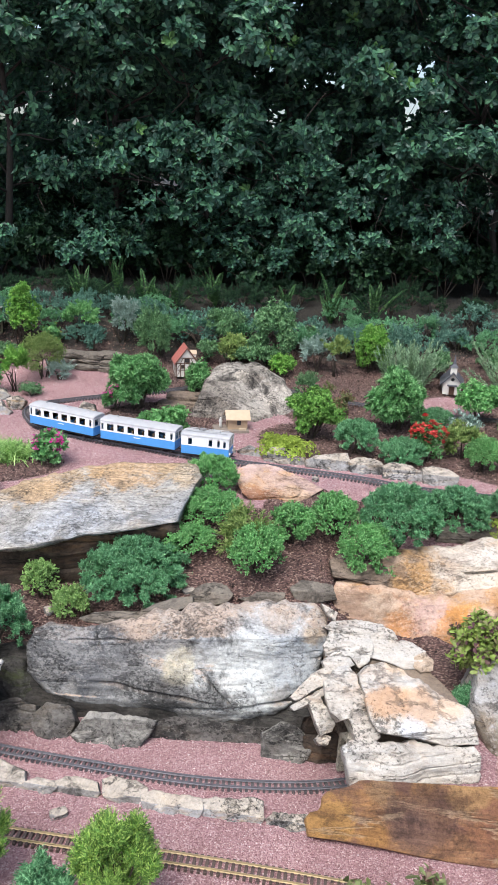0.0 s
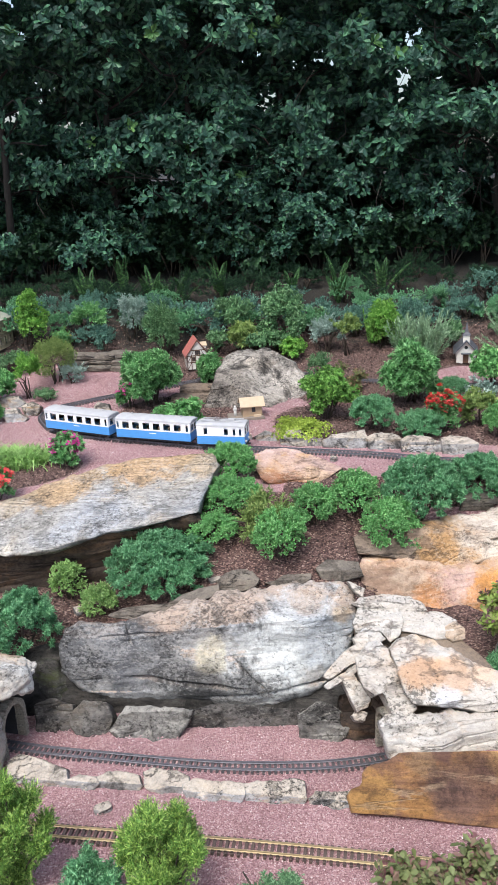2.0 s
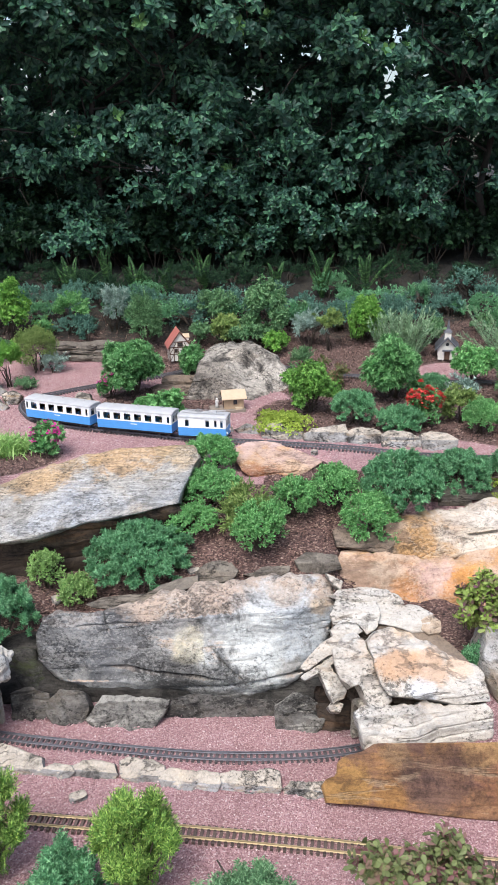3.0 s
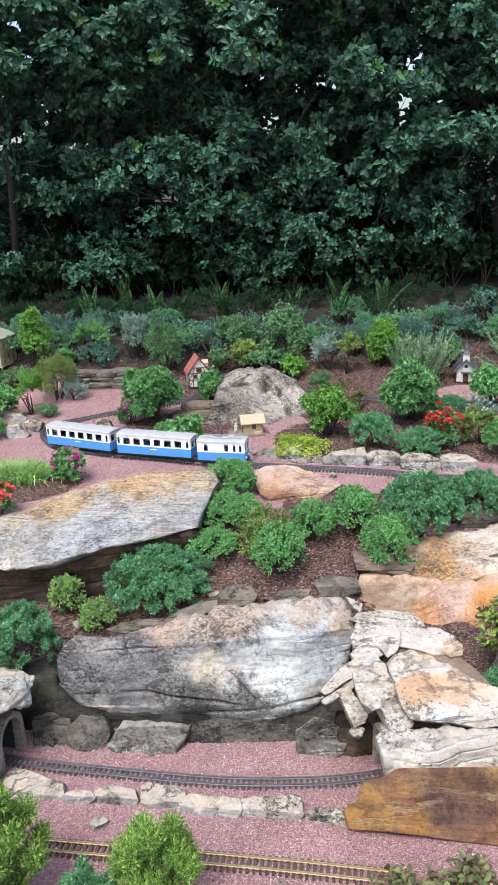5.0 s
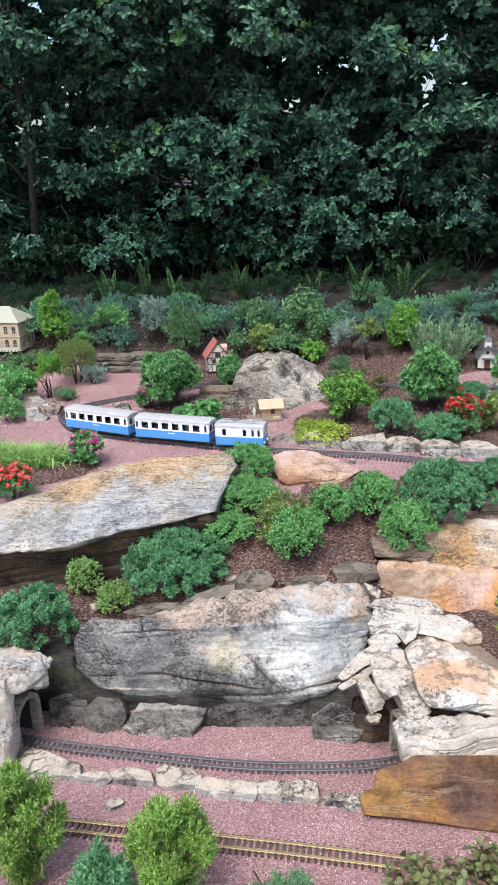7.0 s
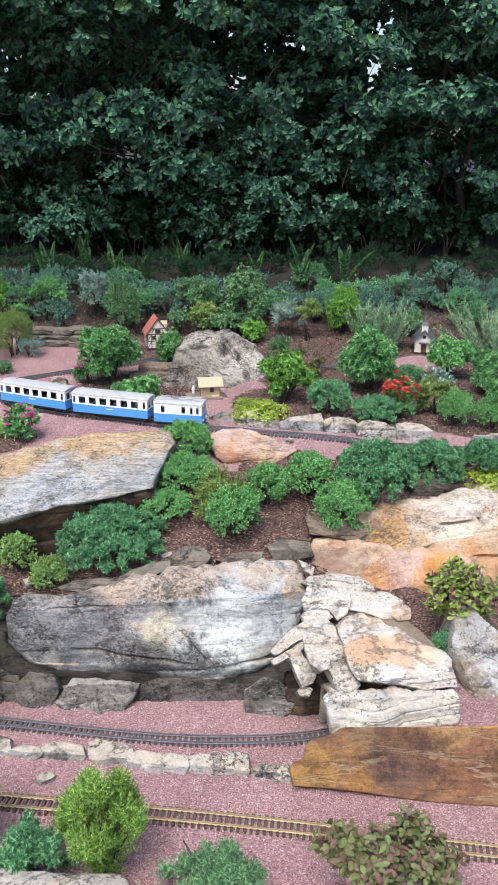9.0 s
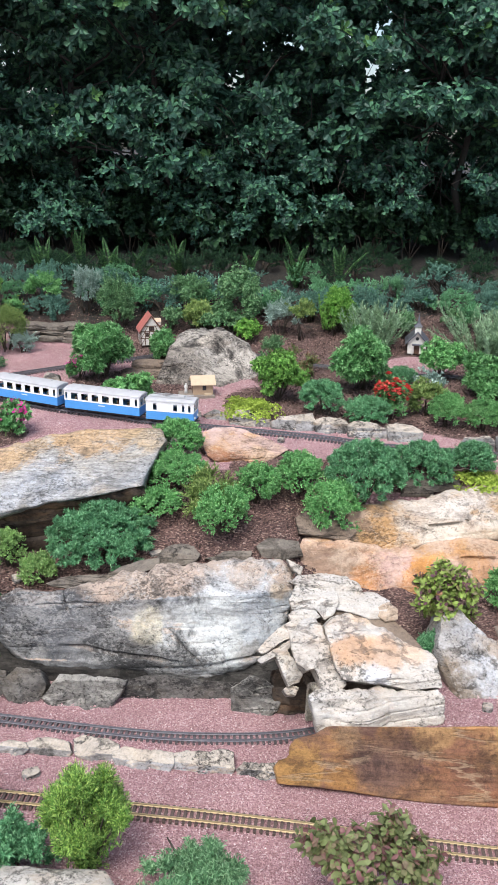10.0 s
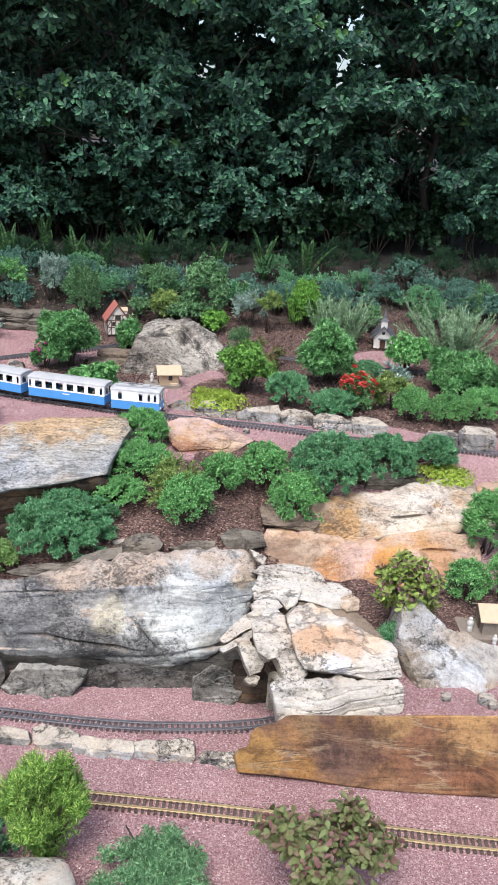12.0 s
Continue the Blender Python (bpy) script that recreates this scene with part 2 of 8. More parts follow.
M_SOIL = soil_material()
# Dark left and low patches mix lichen tone with shade put into the colour.
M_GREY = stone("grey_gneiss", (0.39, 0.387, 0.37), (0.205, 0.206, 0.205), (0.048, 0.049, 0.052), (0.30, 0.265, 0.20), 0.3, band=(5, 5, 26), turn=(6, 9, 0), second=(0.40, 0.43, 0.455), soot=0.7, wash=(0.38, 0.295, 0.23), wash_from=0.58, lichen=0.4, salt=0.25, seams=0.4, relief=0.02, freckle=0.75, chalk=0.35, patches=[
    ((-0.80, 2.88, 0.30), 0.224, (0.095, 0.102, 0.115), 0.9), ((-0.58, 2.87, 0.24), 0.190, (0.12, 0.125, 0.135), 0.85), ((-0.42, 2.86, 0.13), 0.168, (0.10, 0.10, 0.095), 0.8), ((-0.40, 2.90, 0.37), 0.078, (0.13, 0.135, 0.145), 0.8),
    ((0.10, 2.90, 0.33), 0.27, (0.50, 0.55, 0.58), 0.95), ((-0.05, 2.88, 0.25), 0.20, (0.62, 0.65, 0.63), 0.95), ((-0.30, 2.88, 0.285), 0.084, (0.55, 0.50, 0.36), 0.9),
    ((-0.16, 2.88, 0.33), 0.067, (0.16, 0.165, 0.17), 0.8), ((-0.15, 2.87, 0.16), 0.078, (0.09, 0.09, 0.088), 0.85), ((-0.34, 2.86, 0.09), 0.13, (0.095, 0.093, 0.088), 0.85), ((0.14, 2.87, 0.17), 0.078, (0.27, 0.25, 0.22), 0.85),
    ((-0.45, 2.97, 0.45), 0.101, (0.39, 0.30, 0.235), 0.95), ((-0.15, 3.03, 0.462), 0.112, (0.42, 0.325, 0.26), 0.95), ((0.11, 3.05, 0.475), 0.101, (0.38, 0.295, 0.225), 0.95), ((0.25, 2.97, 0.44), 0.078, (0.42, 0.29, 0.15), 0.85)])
# Dark lichened stone, taken darker still for the recess's shade.
M_DARKROCK = stone("damp_shade_rock", (0.15, 0.142, 0.13), (0.050, 0.048, 0.045), (0.016, 0.015, 0.014), (0.13, 0.105, 0.075), 0.5, soot=0.9, grain=0.8, salt=0.3, band=(5, 5, 18), chalk=0.55, freckle=0.8)
M_FOOT = stone("lichened_footing_rock", (0.20, 0.193, 0.178), (0.090, 0.086, 0.080), (0.028, 0.027, 0.025), (0.128, 0.108, 0.08), 0.5, band=(5, 5, 30), soot=0.8, salt=0.3, wash=(0.29, 0.28, 0.25), wash_from=0.5, chalk=0.4, freckle=0.9)
# Black chosen to paint the shaded gap behind the boulder's foot.
M_SHADEROCK = stone("black_shade_rock", (0.085, 0.08, 0.072), (0.030, 0.028, 0.026), (0.010, 0.010, 0.009), (0.05, 0.042, 0.032), 0.5, soot=0.8, salt=0.5)
# Moss green is its own; the stone's dark tone includes the recess's shade.
M_MOSS = stone("mossy_rock", (0.095, 0.09, 0.082), (0.038, 0.036, 0.033), (0.014, 0.014, 0.012), (0.060, 0.080, 0.016), 0.9, soot=0.7, salt=0.3, chalk=0.5)
# Brown damp stone darkened further, so the slab's shade lies in its colour.
M_BROWNSHADE = stone("brown_shade_rock", (0.115, 0.085, 0.062), (0.052, 0.040, 0.031), (0.017, 0.015, 0.012), (0.15, 0.082, 0.038), 0.6, soot=0.7)
M_SLAB = stone("banded_tan_slab", (0.43, 0.42, 0.388), (0.285, 0.278, 0.258), (0.118, 0.113, 0.105), (0.386, 0.286, 0.16), 0.4, salt=0.6, band=(3, 12, 75), turn=(0, 10, 0), second=(0.344, 0.375, 0.42), soot=0.5, wash=(0.378, 0.294, 0.185), wash_from=0.72, blotch=0.3, seams=0.2, freckle=0.7, chalk=0.2, patches=[
    ((-0.67, 4.10, 0.71), 0.308, (0.47, 0.29, 0.13), 1.0), ((-1.11, 4.00, 0.65), 0.280, (0.46, 0.30, 0.15), 1.0), ((-0.39, 4.00, 0.70), 0.140, (0.48, 0.36, 0.22), 0.8), ((-1.43, 3.90, 0.56), 0.224, (0.36, 0.29, 0.20), 0.8), ((-1.32, 3.45, 0.50), 0.070, (0.62, 0.57, 0.48), 0.8)])
M_WHITE = stone("white_quartz_rock", (0.53, 0.50, 0.445), (0.41, 0.37, 0.32), (0.188, 0.15, 0.127), (0.47, 0.329, 0.216), 0.5, band=(5, 5, 30), soot=0.8, soot_from=0.585, seams=0.55, grain=0.6, lichen=0.1, salt=0.2, blotch=0.5, relief=0.022, freckle=0.75, second=(0.489, 0.489, 0.47), patches=[
    ((0.49, 2.58, 0.41), 0.085, (0.44, 0.25, 0.13), 0.95), ((0.62, 2.56, 0.40), 0.085, (0.50, 0.32, 0.20), 0.85), ((0.72, 2.56, 0.40), 0.06, (0.58, 0.42, 0.30), 0.8), ((0.58, 2.47, 0.35), 0.06, (0.50, 0.53, 0.58), 0.8), ((0.56, 2.75, 0.45), 0.05, (0.55, 0.38, 0.22), 0.7), ((0.70, 2.70, 0.38), 0.06, (0.60, 0.48, 0.40), 0.7)])
# The left face's brown patch is rust tone with its shade added in.
M_PALE = stone("pale_bluish_rock", (0.44, 0.42, 0.385), (0.30, 0.275, 0.24), (0.12, 0.10, 0.082), (0.33, 0.23, 0.14), 0.6, band=(4, 4, 7), turn=(20, 30, 0), second=(0.44, 0.46, 0.49), soot=0.5, soot_from=0.54, grain=0.8, lichen=0.3, salt=0.3, relief=0.02, freckle=0.7, chalk=0.3, patches=[
    ((0.87, 2.56, 0.27), 0.13, (0.19, 0.145, 0.10), 0.95), ((1.02, 2.50, 0.20), 0.10, (0.25, 0.18, 0.115), 0.9), ((1.25, 2.51, 0.20), 0.10, (0.30, 0.21, 0.13), 0.9), ((1.08, 2.58, 0.30), 0.15, (0.54, 0.58, 0.62), 0.9), ((0.95, 2.62, 0.40), 0.08, (0.40, 0.34, 0.27), 0.8)])
M_ORANGE = stone("orange_sandstone", (0.50, 0.385, 0.29), (0.39, 0.24, 0.155), (0.221, 0.115, 0.069), (0.488, 0.267, 0.092), 0.85, band=(3, 6, 16), turn=(0, -8, 0), second=(0.50, 0.37, 0.345), salt=0.25, soot=0.5, soot_from=0.54, seams=0.6, grain=0.7, freckle=0.5, chalk=0.35, patches=[
    ((-0.05, 4.03, 0.60), 0.13, (0.25, 0.10, 0.05), 0.9), ((0.10, 4.02, 0.57), 0.13, (0.30, 0.13, 0.06), 0.9), ((0.20, 4.06, 0.63), 0.10, (0.52, 0.36, 0.22), 0.8),
    ((0.45, 3.30, 0.39), 0.150, (0.24, 0.165, 0.12), 0.9), ((0.62, 3.30, 0.37), 0.120, (0.50, 0.40, 0.30), 0.9), ((0.68, 3.28, 0.29), 0.120, (0.47, 0.19, 0.045), 0.9), ((0.82, 3.30, 0.37), 0.150, (0.55, 0.38, 0.35), 0.9), ((0.98, 3.29, 0.40), 0.135, (0.54, 0.27, 0.06), 0.9), ((0.93, 3.27, 0.28), 0.135, (0.50, 0.22, 0.05), 0.9), ((1.19, 3.30, 0.36), 0.150, (0.50, 0.24, 0.08), 0.8), ((1.08, 3.28, 0.33), 0.105, (0.60, 0.47, 0.40), 0.85)])
M_BUFF = stone("buff_sandstone", (0.53, 0.465, 0.375), (0.40, 0.29, 0.20), (0.239, 0.147, 0.101), (0.515, 0.276, 0.092), 0.75, band=(3, 6, 20), turn=(0, -8, 0), second=(0.589, 0.552, 0.506), soot=0.6, seams=0.5, grain=0.7, salt=0.2, freckle=0.6, chalk=0.3, patches=[
    ((0.74, 3.50, 0.41), 0.121, (0.52, 0.27, 0.07), 0.9), ((0.64, 3.60, 0.45), 0.095, (0.42, 0.32, 0.25), 0.8), ((1.03, 3.60, 0.50), 0.189, (0.58, 0.53, 0.47), 0.8), ((1.07, 3.50, 0.42), 0.121, (0.54, 0.49, 0.41), 0.8)])
M_PLANK = stone("polished_brown_flagstone", (0.36, 0.205, 0.10), (0.205, 0.103, 0.066), (0.050, 0.028, 0.026), (0.42, 0.225, 0.085), 0.7, salt=0.3, band=(2.2, 4, 16), turn=(0, 12, 0), second=(0.115, 0.066, 0.056), soot=0.6, relief=0.016, seams=0.6, seam_col=(0.42, 0.31, 0.20), lichen=0.5, blotch=0.4, freckle=0.35, patches=[
    ((0.29, 2.30, 0.09), 0.10, (0.47, 0.27, 0.085), 0.95), ((0.46, 2.33, 0.205), 0.06, (0.30, 0.20, 0.115), 0.85), ((0.60, 2.31, 0.225), 0.05, (0.36, 0.20, 0.065), 0.85), ((0.62, 2.27, 0.12), 0.14, (0.12, 0.075, 0.065), 0.85), ((0.84, 2.26, 0.12), 0.12, (0.19, 0.085, 0.055), 0.8), ((1.05, 2.24, 0.05), 0.12, (0.26, 0.11, 0.055), 0.85), ((1.03, 2.27, 0.22), 0.12, (0.46, 0.28, 0.12), 0.85), ((0.75, 2.30, 0.24), 0.08, (0.40, 0.25, 0.11), 0.85), ((0.44, 2.29, 0.05), 0.06, (0.38, 0.20, 0.06), 0.8)])
M_BOULDER = stone("weathered_granite", (0.34, 0.305, 0.262), (0.165, 0.145, 0.125), (0.051, 0.045, 0.041), (0.234, 0.172, 0.117), 0.5, band=(7, 7, 9), turn=(30, 25, 0), salt=0.5, wash=(0.343, 0.32, 0.281), wash_from=0.62, soot=0.9, lichen=0.7, relief=0.02, freckle=0.9, chalk=0.25, patches=[((0.12, 5.50, 0.80), 0.20, (0.52, 0.48, 0.42), 0.85), ((-0.33, 5.40, 0.75), 0.22, (0.15, 0.13, 0.11), 0.9), ((-0.10, 5.60, 0.90), 0.12, (0.44, 0.39, 0.32), 0.7)])
M_EDGE = stone("border_stone", (0.35, 0.342, 0.325), (0.19, 0.185, 0.178), (0.052, 0.05, 0.048), (0.37, 0.24, 0.11), 0.8, band=(10, 10, 20), soot=0.9, salt=0.2, wash=(0.41, 0.36, 0.295), wash_from=0.6, second=(0.40, 0.41, 0.42), freckle=0.9, chalk=0.2)
M_BROWN = stone("dull_brown_rock", (0.25, 0.20, 0.155), (0.17, 0.13, 0.10), (0.07, 0.055, 0.045), (0.24, 0.17, 0.11), 0.5, band=(5, 5, 26), soot=0.6)
M_LEDGE = stone("slate_ledge", (0.23, 0.205, 0.17), (0.13, 0.113, 0.095), (0.05, 0.044, 0.038), (0.17, 0.13, 0.09), 0.4, band=(8, 8, 60))
# The gloom inside the crowns is put into this bark colour.
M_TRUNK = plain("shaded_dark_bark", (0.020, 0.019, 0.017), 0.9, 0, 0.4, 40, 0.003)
M_TWIG = plain("grey_twig", (0.10, 0.088, 0.078), 0.9, 0, 0.3, 60, 0.002)
M_BARK = plain("bark", (0.065, 0.050, 0.038), 0.9, 0, 0.4, 60, 0.003)


# ---------------------------------------------------------------- builders
def mesh_of(name, verts, faces, mat, smooth=True):
    me = bpy.data.meshes.new(name)
    me.from_pydata([tuple(v) for v in verts], [], [tuple(f) for f in faces])
    me.materials.append(mat)
    me.polygons.foreach_set("use_smooth", [smooth] * len(me.polygons))
    me.update()
    return me


def quads(name, verts, faces, mat, smooth=False):
    """A mesh from numpy arrays of places and of four corners a face."""
    me = bpy.data.meshes.new(name)
    n, k = len(verts), len(faces)
    w = faces.shape[1]
    me.vertices.add(n)
    me.vertices.foreach_set("co", np.asarray(verts, dtype=np.float32).ravel())
    me.loops.add(k * w)
    me.loops.foreach_set("vertex_index", np.asarray(faces, dtype=np.int32).ravel())
    me.polygons.add(k)
    me.polygons.foreach_set("loop_start", np.arange(0, k * w, w, dtype=np.int32))
    me.polygons.foreach_set("use_smooth", np.full(k, smooth))
    me.materials.append(mat)
    me.update(calc_edges=True)
    return me


def put(name, me, parent=None, label="", at=None):
    ob = new(name, me)
    if parent:
        ob.parent = parent
    if at is not None:
        ob.matrix_basis = at
    if label:
        tagged(ob, label)
    return ob


def part(name, bm, mat, parent, label="", at=None, smooth=False):
    me = bpy.data.meshes.new(name)
    bm.to_mesh(me)
    bm.free()
    me.materials.append(mat)
    me.polygons.foreach_set("use_smooth", [smooth] * len(me.polygons))
    return put(name, me, parent, label, at)


def thing(name, label, category, at, group="", kind=""):
    ob = new(name)
    ob.empty_display_size = 0.05
    ob.matrix_basis = at
    return tagged(ob, label, category, group, kind)


def box(bm, x0, x1, y0, y1, z0, z1, bevel=0.0):
    r = bmesh.ops.create_cube(bm, size=1, matrix=Matrix.LocRotScale(((x0 + x1) / 2, (y0 + y1) / 2, (z0 + z1) / 2), None, (x1 - x0, y1 - y0, z1 - z0)))
    if bevel:
        es = list({e for v in r["verts"] for e in v.link_edges})
        bmesh.ops.bevel(bm, geom=es, offset=bevel, segments=2, affect="EDGES", profile=0.6)
    return bm


def boxed(x0, x1, y0, y1, z0, z1, bevel=0.0):
    return box(bmesh.new(), x0, x1, y0, y1, z0, z1, bevel)


def rough_up(p, nrm, seed, amp, freq, layers, layer_amp, grooves=()):
    """Weathering of a rock's surface: broad swells, bedding steps with sharp lips, cracks and fine chips."""
    out = np.empty(len(p))
    off = Vector((seed * 3.17, seed * 1.91, seed * 0.77))
    rnd = random.Random(seed)
    step = [rnd.uniform(-0.9, 1.0) for _ in range(64)]
    for i, q in enumerate(p):
        v = Vector(q)
        a = noise.fractal(v * freq + off, 0.9, 2.1, 5)
        w = noise.noise(v * 2.2 + off)
        lay = (v.z - 0.10 * v.x + 0.035 * w) * layers * 0.55 + 40
        n, f = int(lay), lay % 1
        b = step[n % 64] * (1 - f) ** 0.35 * min(1.0, f / 0.16) + step[(n + 7) % 64] * 0.4 * (1 - abs(2 * f - 1))
        hold = 0.5 + 0.5 * noise.noise(v * 1.7 - off)
        c = noise.noise(v * freq * 6 + off)
        cr = abs(noise.noise(Vector((v.x * 3.2, v.y * 4.0, (v.z - 0.1 * v.x) * 17)) + off))
        crack = max(0.0, 0.05 - cr) / 0.05
        crev = max(0.0, 1 - abs(f - 0.10) / 0.12) * max(0.0, noise.noise(v * 2.6 + off * 1.3) + 0.1)
        cut = 0.0
        for gx0, gz0, gx1, gz1, gd, gw in grooves:
            k = (v.x - gx0) / (gx1 - gx0)
            if -0.15 < k < 1.15:
                fade = min(1.0, max(0.0, (k + 0.15) / 0.2), max(0.0, (1.15 - k) / 0.2))
                dz = v.z - (gz0 + (gz1 - gz0) * k) + 0.012 * noise.noise(v * 9 + off)
                w2 = gw * 0.22 if dz > 0 else gw
                cut += gd * fade * math.exp(-(dz / w2) ** 2)
        out[i] = amp * a + layer_amp * 1.9 * b * hold - cut - layer_amp * 2.2 * crev - amp * 0.9 * crack * max(0.0, noise.noise(v * 3 + off)) * 2 + amp * 0.16 * c
    return p + nrm * out[:, None]


def grid_normals(g):
    du = np.gradient(g, axis=0)
    dv = np.roll(g, -1, axis=1) - np.roll(g, 1, axis=1)
    n = np.cross(du, dv)
    n /= np.linalg.norm(n, axis=2, keepdims=True) + 1e-9
    return n


def loft_rock(name, label, stations, mat, seed, depth=0.0, fine=70, amp=0.02, freq=5.0, layers=22.0, layer_amp=0.012, soften=3, group="", cuts=0, blunt=False, grooves=(), bulge=0.0):
    """A rock drawn out along x. A station: its rear top edge, front top edge and front foot."""
    st = []
    for rear, lip, foot in stations:
        mid = ((rear[0] + lip[0]) / 2, (rear[1] + lip[1]) / 2, (rear[2] + lip[2]) / 2 + bulge)
        st.append([rear, mid, lip, foot, (foot[0] * 0.5 + rear[0] * 0.5, max(rear[1], foot[1] + 0.1) + depth, foot[2])])
    st = np.array(st)
    n_s = len(st)
    u = np.linspace(0, n_s - 1, fine)
    i = np.minimum(u.astype(int), n_s - 2)
    k = (u - i)[:, None, None]
    rows = st[i] * (1 - k) + st[i + 1] * k
    m = 16 if fine < 90 else 24
    fine_rows = fine
    ring = []
    kk = rows.shape[1]
    for a in range(kk):
        for j in range(m):
            f = j / m
            ring.append(rows[:, a] * (1 - f) + rows[:, (a + 1) % kk] * f)
    g = np.stack(ring, 1)
    caps_a, caps_b = [], []
    step = (st[-1, 0, 0] - st[0, 0, 0]) / fine
    for s, d in (((0.985, 0.1), (0.93, 0.25), (0.6, 0.4), (0.02, 0.45)) if blunt else ((0.93, 0.4), (0.75, 0.8), (0.4, 1.0), (0.02, 1.05))):
        for rowset, row, sign in ((caps_a, g[0], -1), (caps_b, g[-1], 1)):
            c = row.mean(0)
            r = c + (row - c) * s
            r[:, 0] += sign * d * step * 1.5
            rowset.append(r)
    g = np.concatenate([np.array(caps_a[::-1]), g, np.array(caps_b)])
    for _ in range(soften):
        inner = (g[:-2] + g[2:] + 2 * g[1:-1]) / 4
        g[1:-1] = inner
        g = (np.roll(g, 1, 1) + np.roll(g, -1, 1) + 2 * g) / 4
    nu, nv = g.shape[:2]
    c = g.mean((0, 1))
    span = np.ptp(g, axis=(0, 1)) / 2
    split = random.Random(seed + 5)
    for _ in range(cuts):
        n = np.array([split.gauss(0, 1), split.gauss(-0.3, 0.7), split.gauss(0.3, 0.8)])
        n /= np.linalg.norm(n)
        q = (g - c) / span @ n
        over = np.maximum(q - q.max() * split.uniform(0.80, 0.95), 0)
        g = g - (over * 0.97)[..., None] * n * span
    nrm = -grid_normals(g)
    if ((g - c) * nrm).sum() < 0:
        nrm = -nrm
    p = rough_up(g.reshape(-1, 3), nrm.reshape(-1, 3), seed, amp, freq, layers, layer_amp, grooves)
    a = np.arange(nu - 1)[:, None] * nv
    b = np.arange(nv)[None, :]
    b2 = (b + 1) % nv
    f = np.stack([a + b, a + b2, a + nv + b2, a + nv + b], -1).reshape(-1, 4)
    me = quads(name, p, f, mat, True)
    bm = bmesh.new()
    bm.from_mesh(me)
    bmesh.ops.recalc_face_normals(bm, faces=bm.faces)
    bm.to_mesh(me)
    bm.free()
    me.set_sharp_from_angle(angle=radians(38))
    ob = new(name, me)
    return tagged(ob, label, "rock", group)


def facet_rock(name, label, profile, planes, mat, seed, thick=0.1, n=120, rings=24, edge=0.015, amp=0.006, freq=8.0, layers=30.0, layer_amp=0.004, grooves=(), dip=0.0, cuts=0, steep=0.6, ragged=1.0, group=""):
    """A split rock: its profile in x and z, its faces as planes y = y0 + k (z - z0) + kx (x - x0) of which the rearmost bounds it, weathered and rounded at the rim."""
    q = np.array(profile, float)
    loop = np.concatenate([q, q[:1]])
    s = np.concatenate([[0], np.cumsum(np.linalg.norm(np.diff(loop, axis=0), axis=1))])
    t = np.linspace(0, s[-1], n, endpoint=False)
    rim = np.stack([np.interp(t, s, loop[:, k]) for k in (0, 1)], 1)
    rim = rim.mean(0) + (rim - rim.mean(0)) * (1 + 0.008 / max(0.06, np.ptp(q[:, 1])))
    size = math.sqrt(np.ptp(q[:, 0]) * np.ptp(q[:, 1]))
    off = Vector((seed * 1.3, seed * 0.7, seed * 2.1))
    c = rim.mean(0)
    jag = np.array([noise.fractal(Vector((a, 0, b)) * (5 / size) + off, 0.8, 2.1, 5) for a, b in rim])
    out = (rim - c) / (np.linalg.norm(rim - c, axis=1, keepdims=True) + 1e-9)
    rim = rim + out * (jag * size * 0.022 * ragged)[:, None]
    fall = (2.15 - c[1]) / np.mean([y0 for y0, *_ in planes]) + 0.08
    inner = 1 - np.linspace(0, 1, rings) ** 1.35
    inner[-1] = 0.004
    split = random.Random(seed)
    chops, deepest = [], min(0.05, 0.11 * size)
    for _ in range(cuts):
        at = c + (rim[split.randrange(n)] - c) * split.uniform(0.2, 0.85)
        ang = split.uniform(0, 6.283)
        way = np.array([math.cos(ang), abs(math.sin(ang))])
        chops.append((at, way, split.uniform(0.15, 1.0) * steep))
    rows = []
    for k in inner:
        p = c + (rim - c) * k
        y = np.max([y0 + kz * (p[:, 1] - z0) + kx * (p[:, 0] - x0) for y0, x0, z0, kz, kx in planes], axis=0)
        gap = np.minimum(np.linalg.norm(rim - c, axis=1) * (1 - k) / edge, 1.0)
        chop = np.minimum(np.max([np.zeros(n)] + [kk * ((p - at) @ way) for at, way, kk in chops], axis=0), deepest)
        turn = edge * (1 - np.sqrt(1 - (1 - gap) ** 2)) + chop
        rows.append(np.stack([p[:, 0], y + turn, p[:, 1] - fall * turn], 1))
    back = []
    for k, d in ((0.99, 0.4), (0.95, 1.0), (0.5, 1.05), (0.01, 1.05)):
        b = rows[0].copy()
        b[:, [0, 2]] = c + (rim - c) * k
        b[:, 1] = rows[0][:, 1] + thick * d
        b[:, 2] -= rim[:, 1] - rows[0][:, 2] + fall * thick * d
        back.append(b)
    g = np.array(back[::-1] + rows)
    nrm = grid_normals(g)
    if nrm[len(back) + rings // 2, :, 1].mean() > 0:
        nrm = -nrm
    nrm[:len(back)] *= 0.2
    p = g.reshape(-1, 3)
    tilted = p.copy()
    tilted[:, 2] += dip * (p[:, 0] - c[0])
    p = p + rough_up(tilted, nrm.reshape(-1, 3), seed, amp, freq, layers, layer_amp, [(a, b + dip * (a - c[0]), a2, b2 + dip * (a2 - c[0]), d, w) for a, b, a2, b2, d, w in grooves]) - tilted
    nu, nv = g.shape[:2]
    a = np.arange(nu - 1)[:, None] * nv
    b = np.arange(nv)[None, :]
    f = np.stack([a + b, a + (b + 1) % nv, a + nv + (b + 1) % nv, a + nv + b], -1).reshape(-1, 4)
    me = quads(name, p, f, mat, True)
    bm = bmesh.new()
    bm.from_mesh(me)
    bmesh.ops.recalc_face_normals(bm, faces=bm.faces)
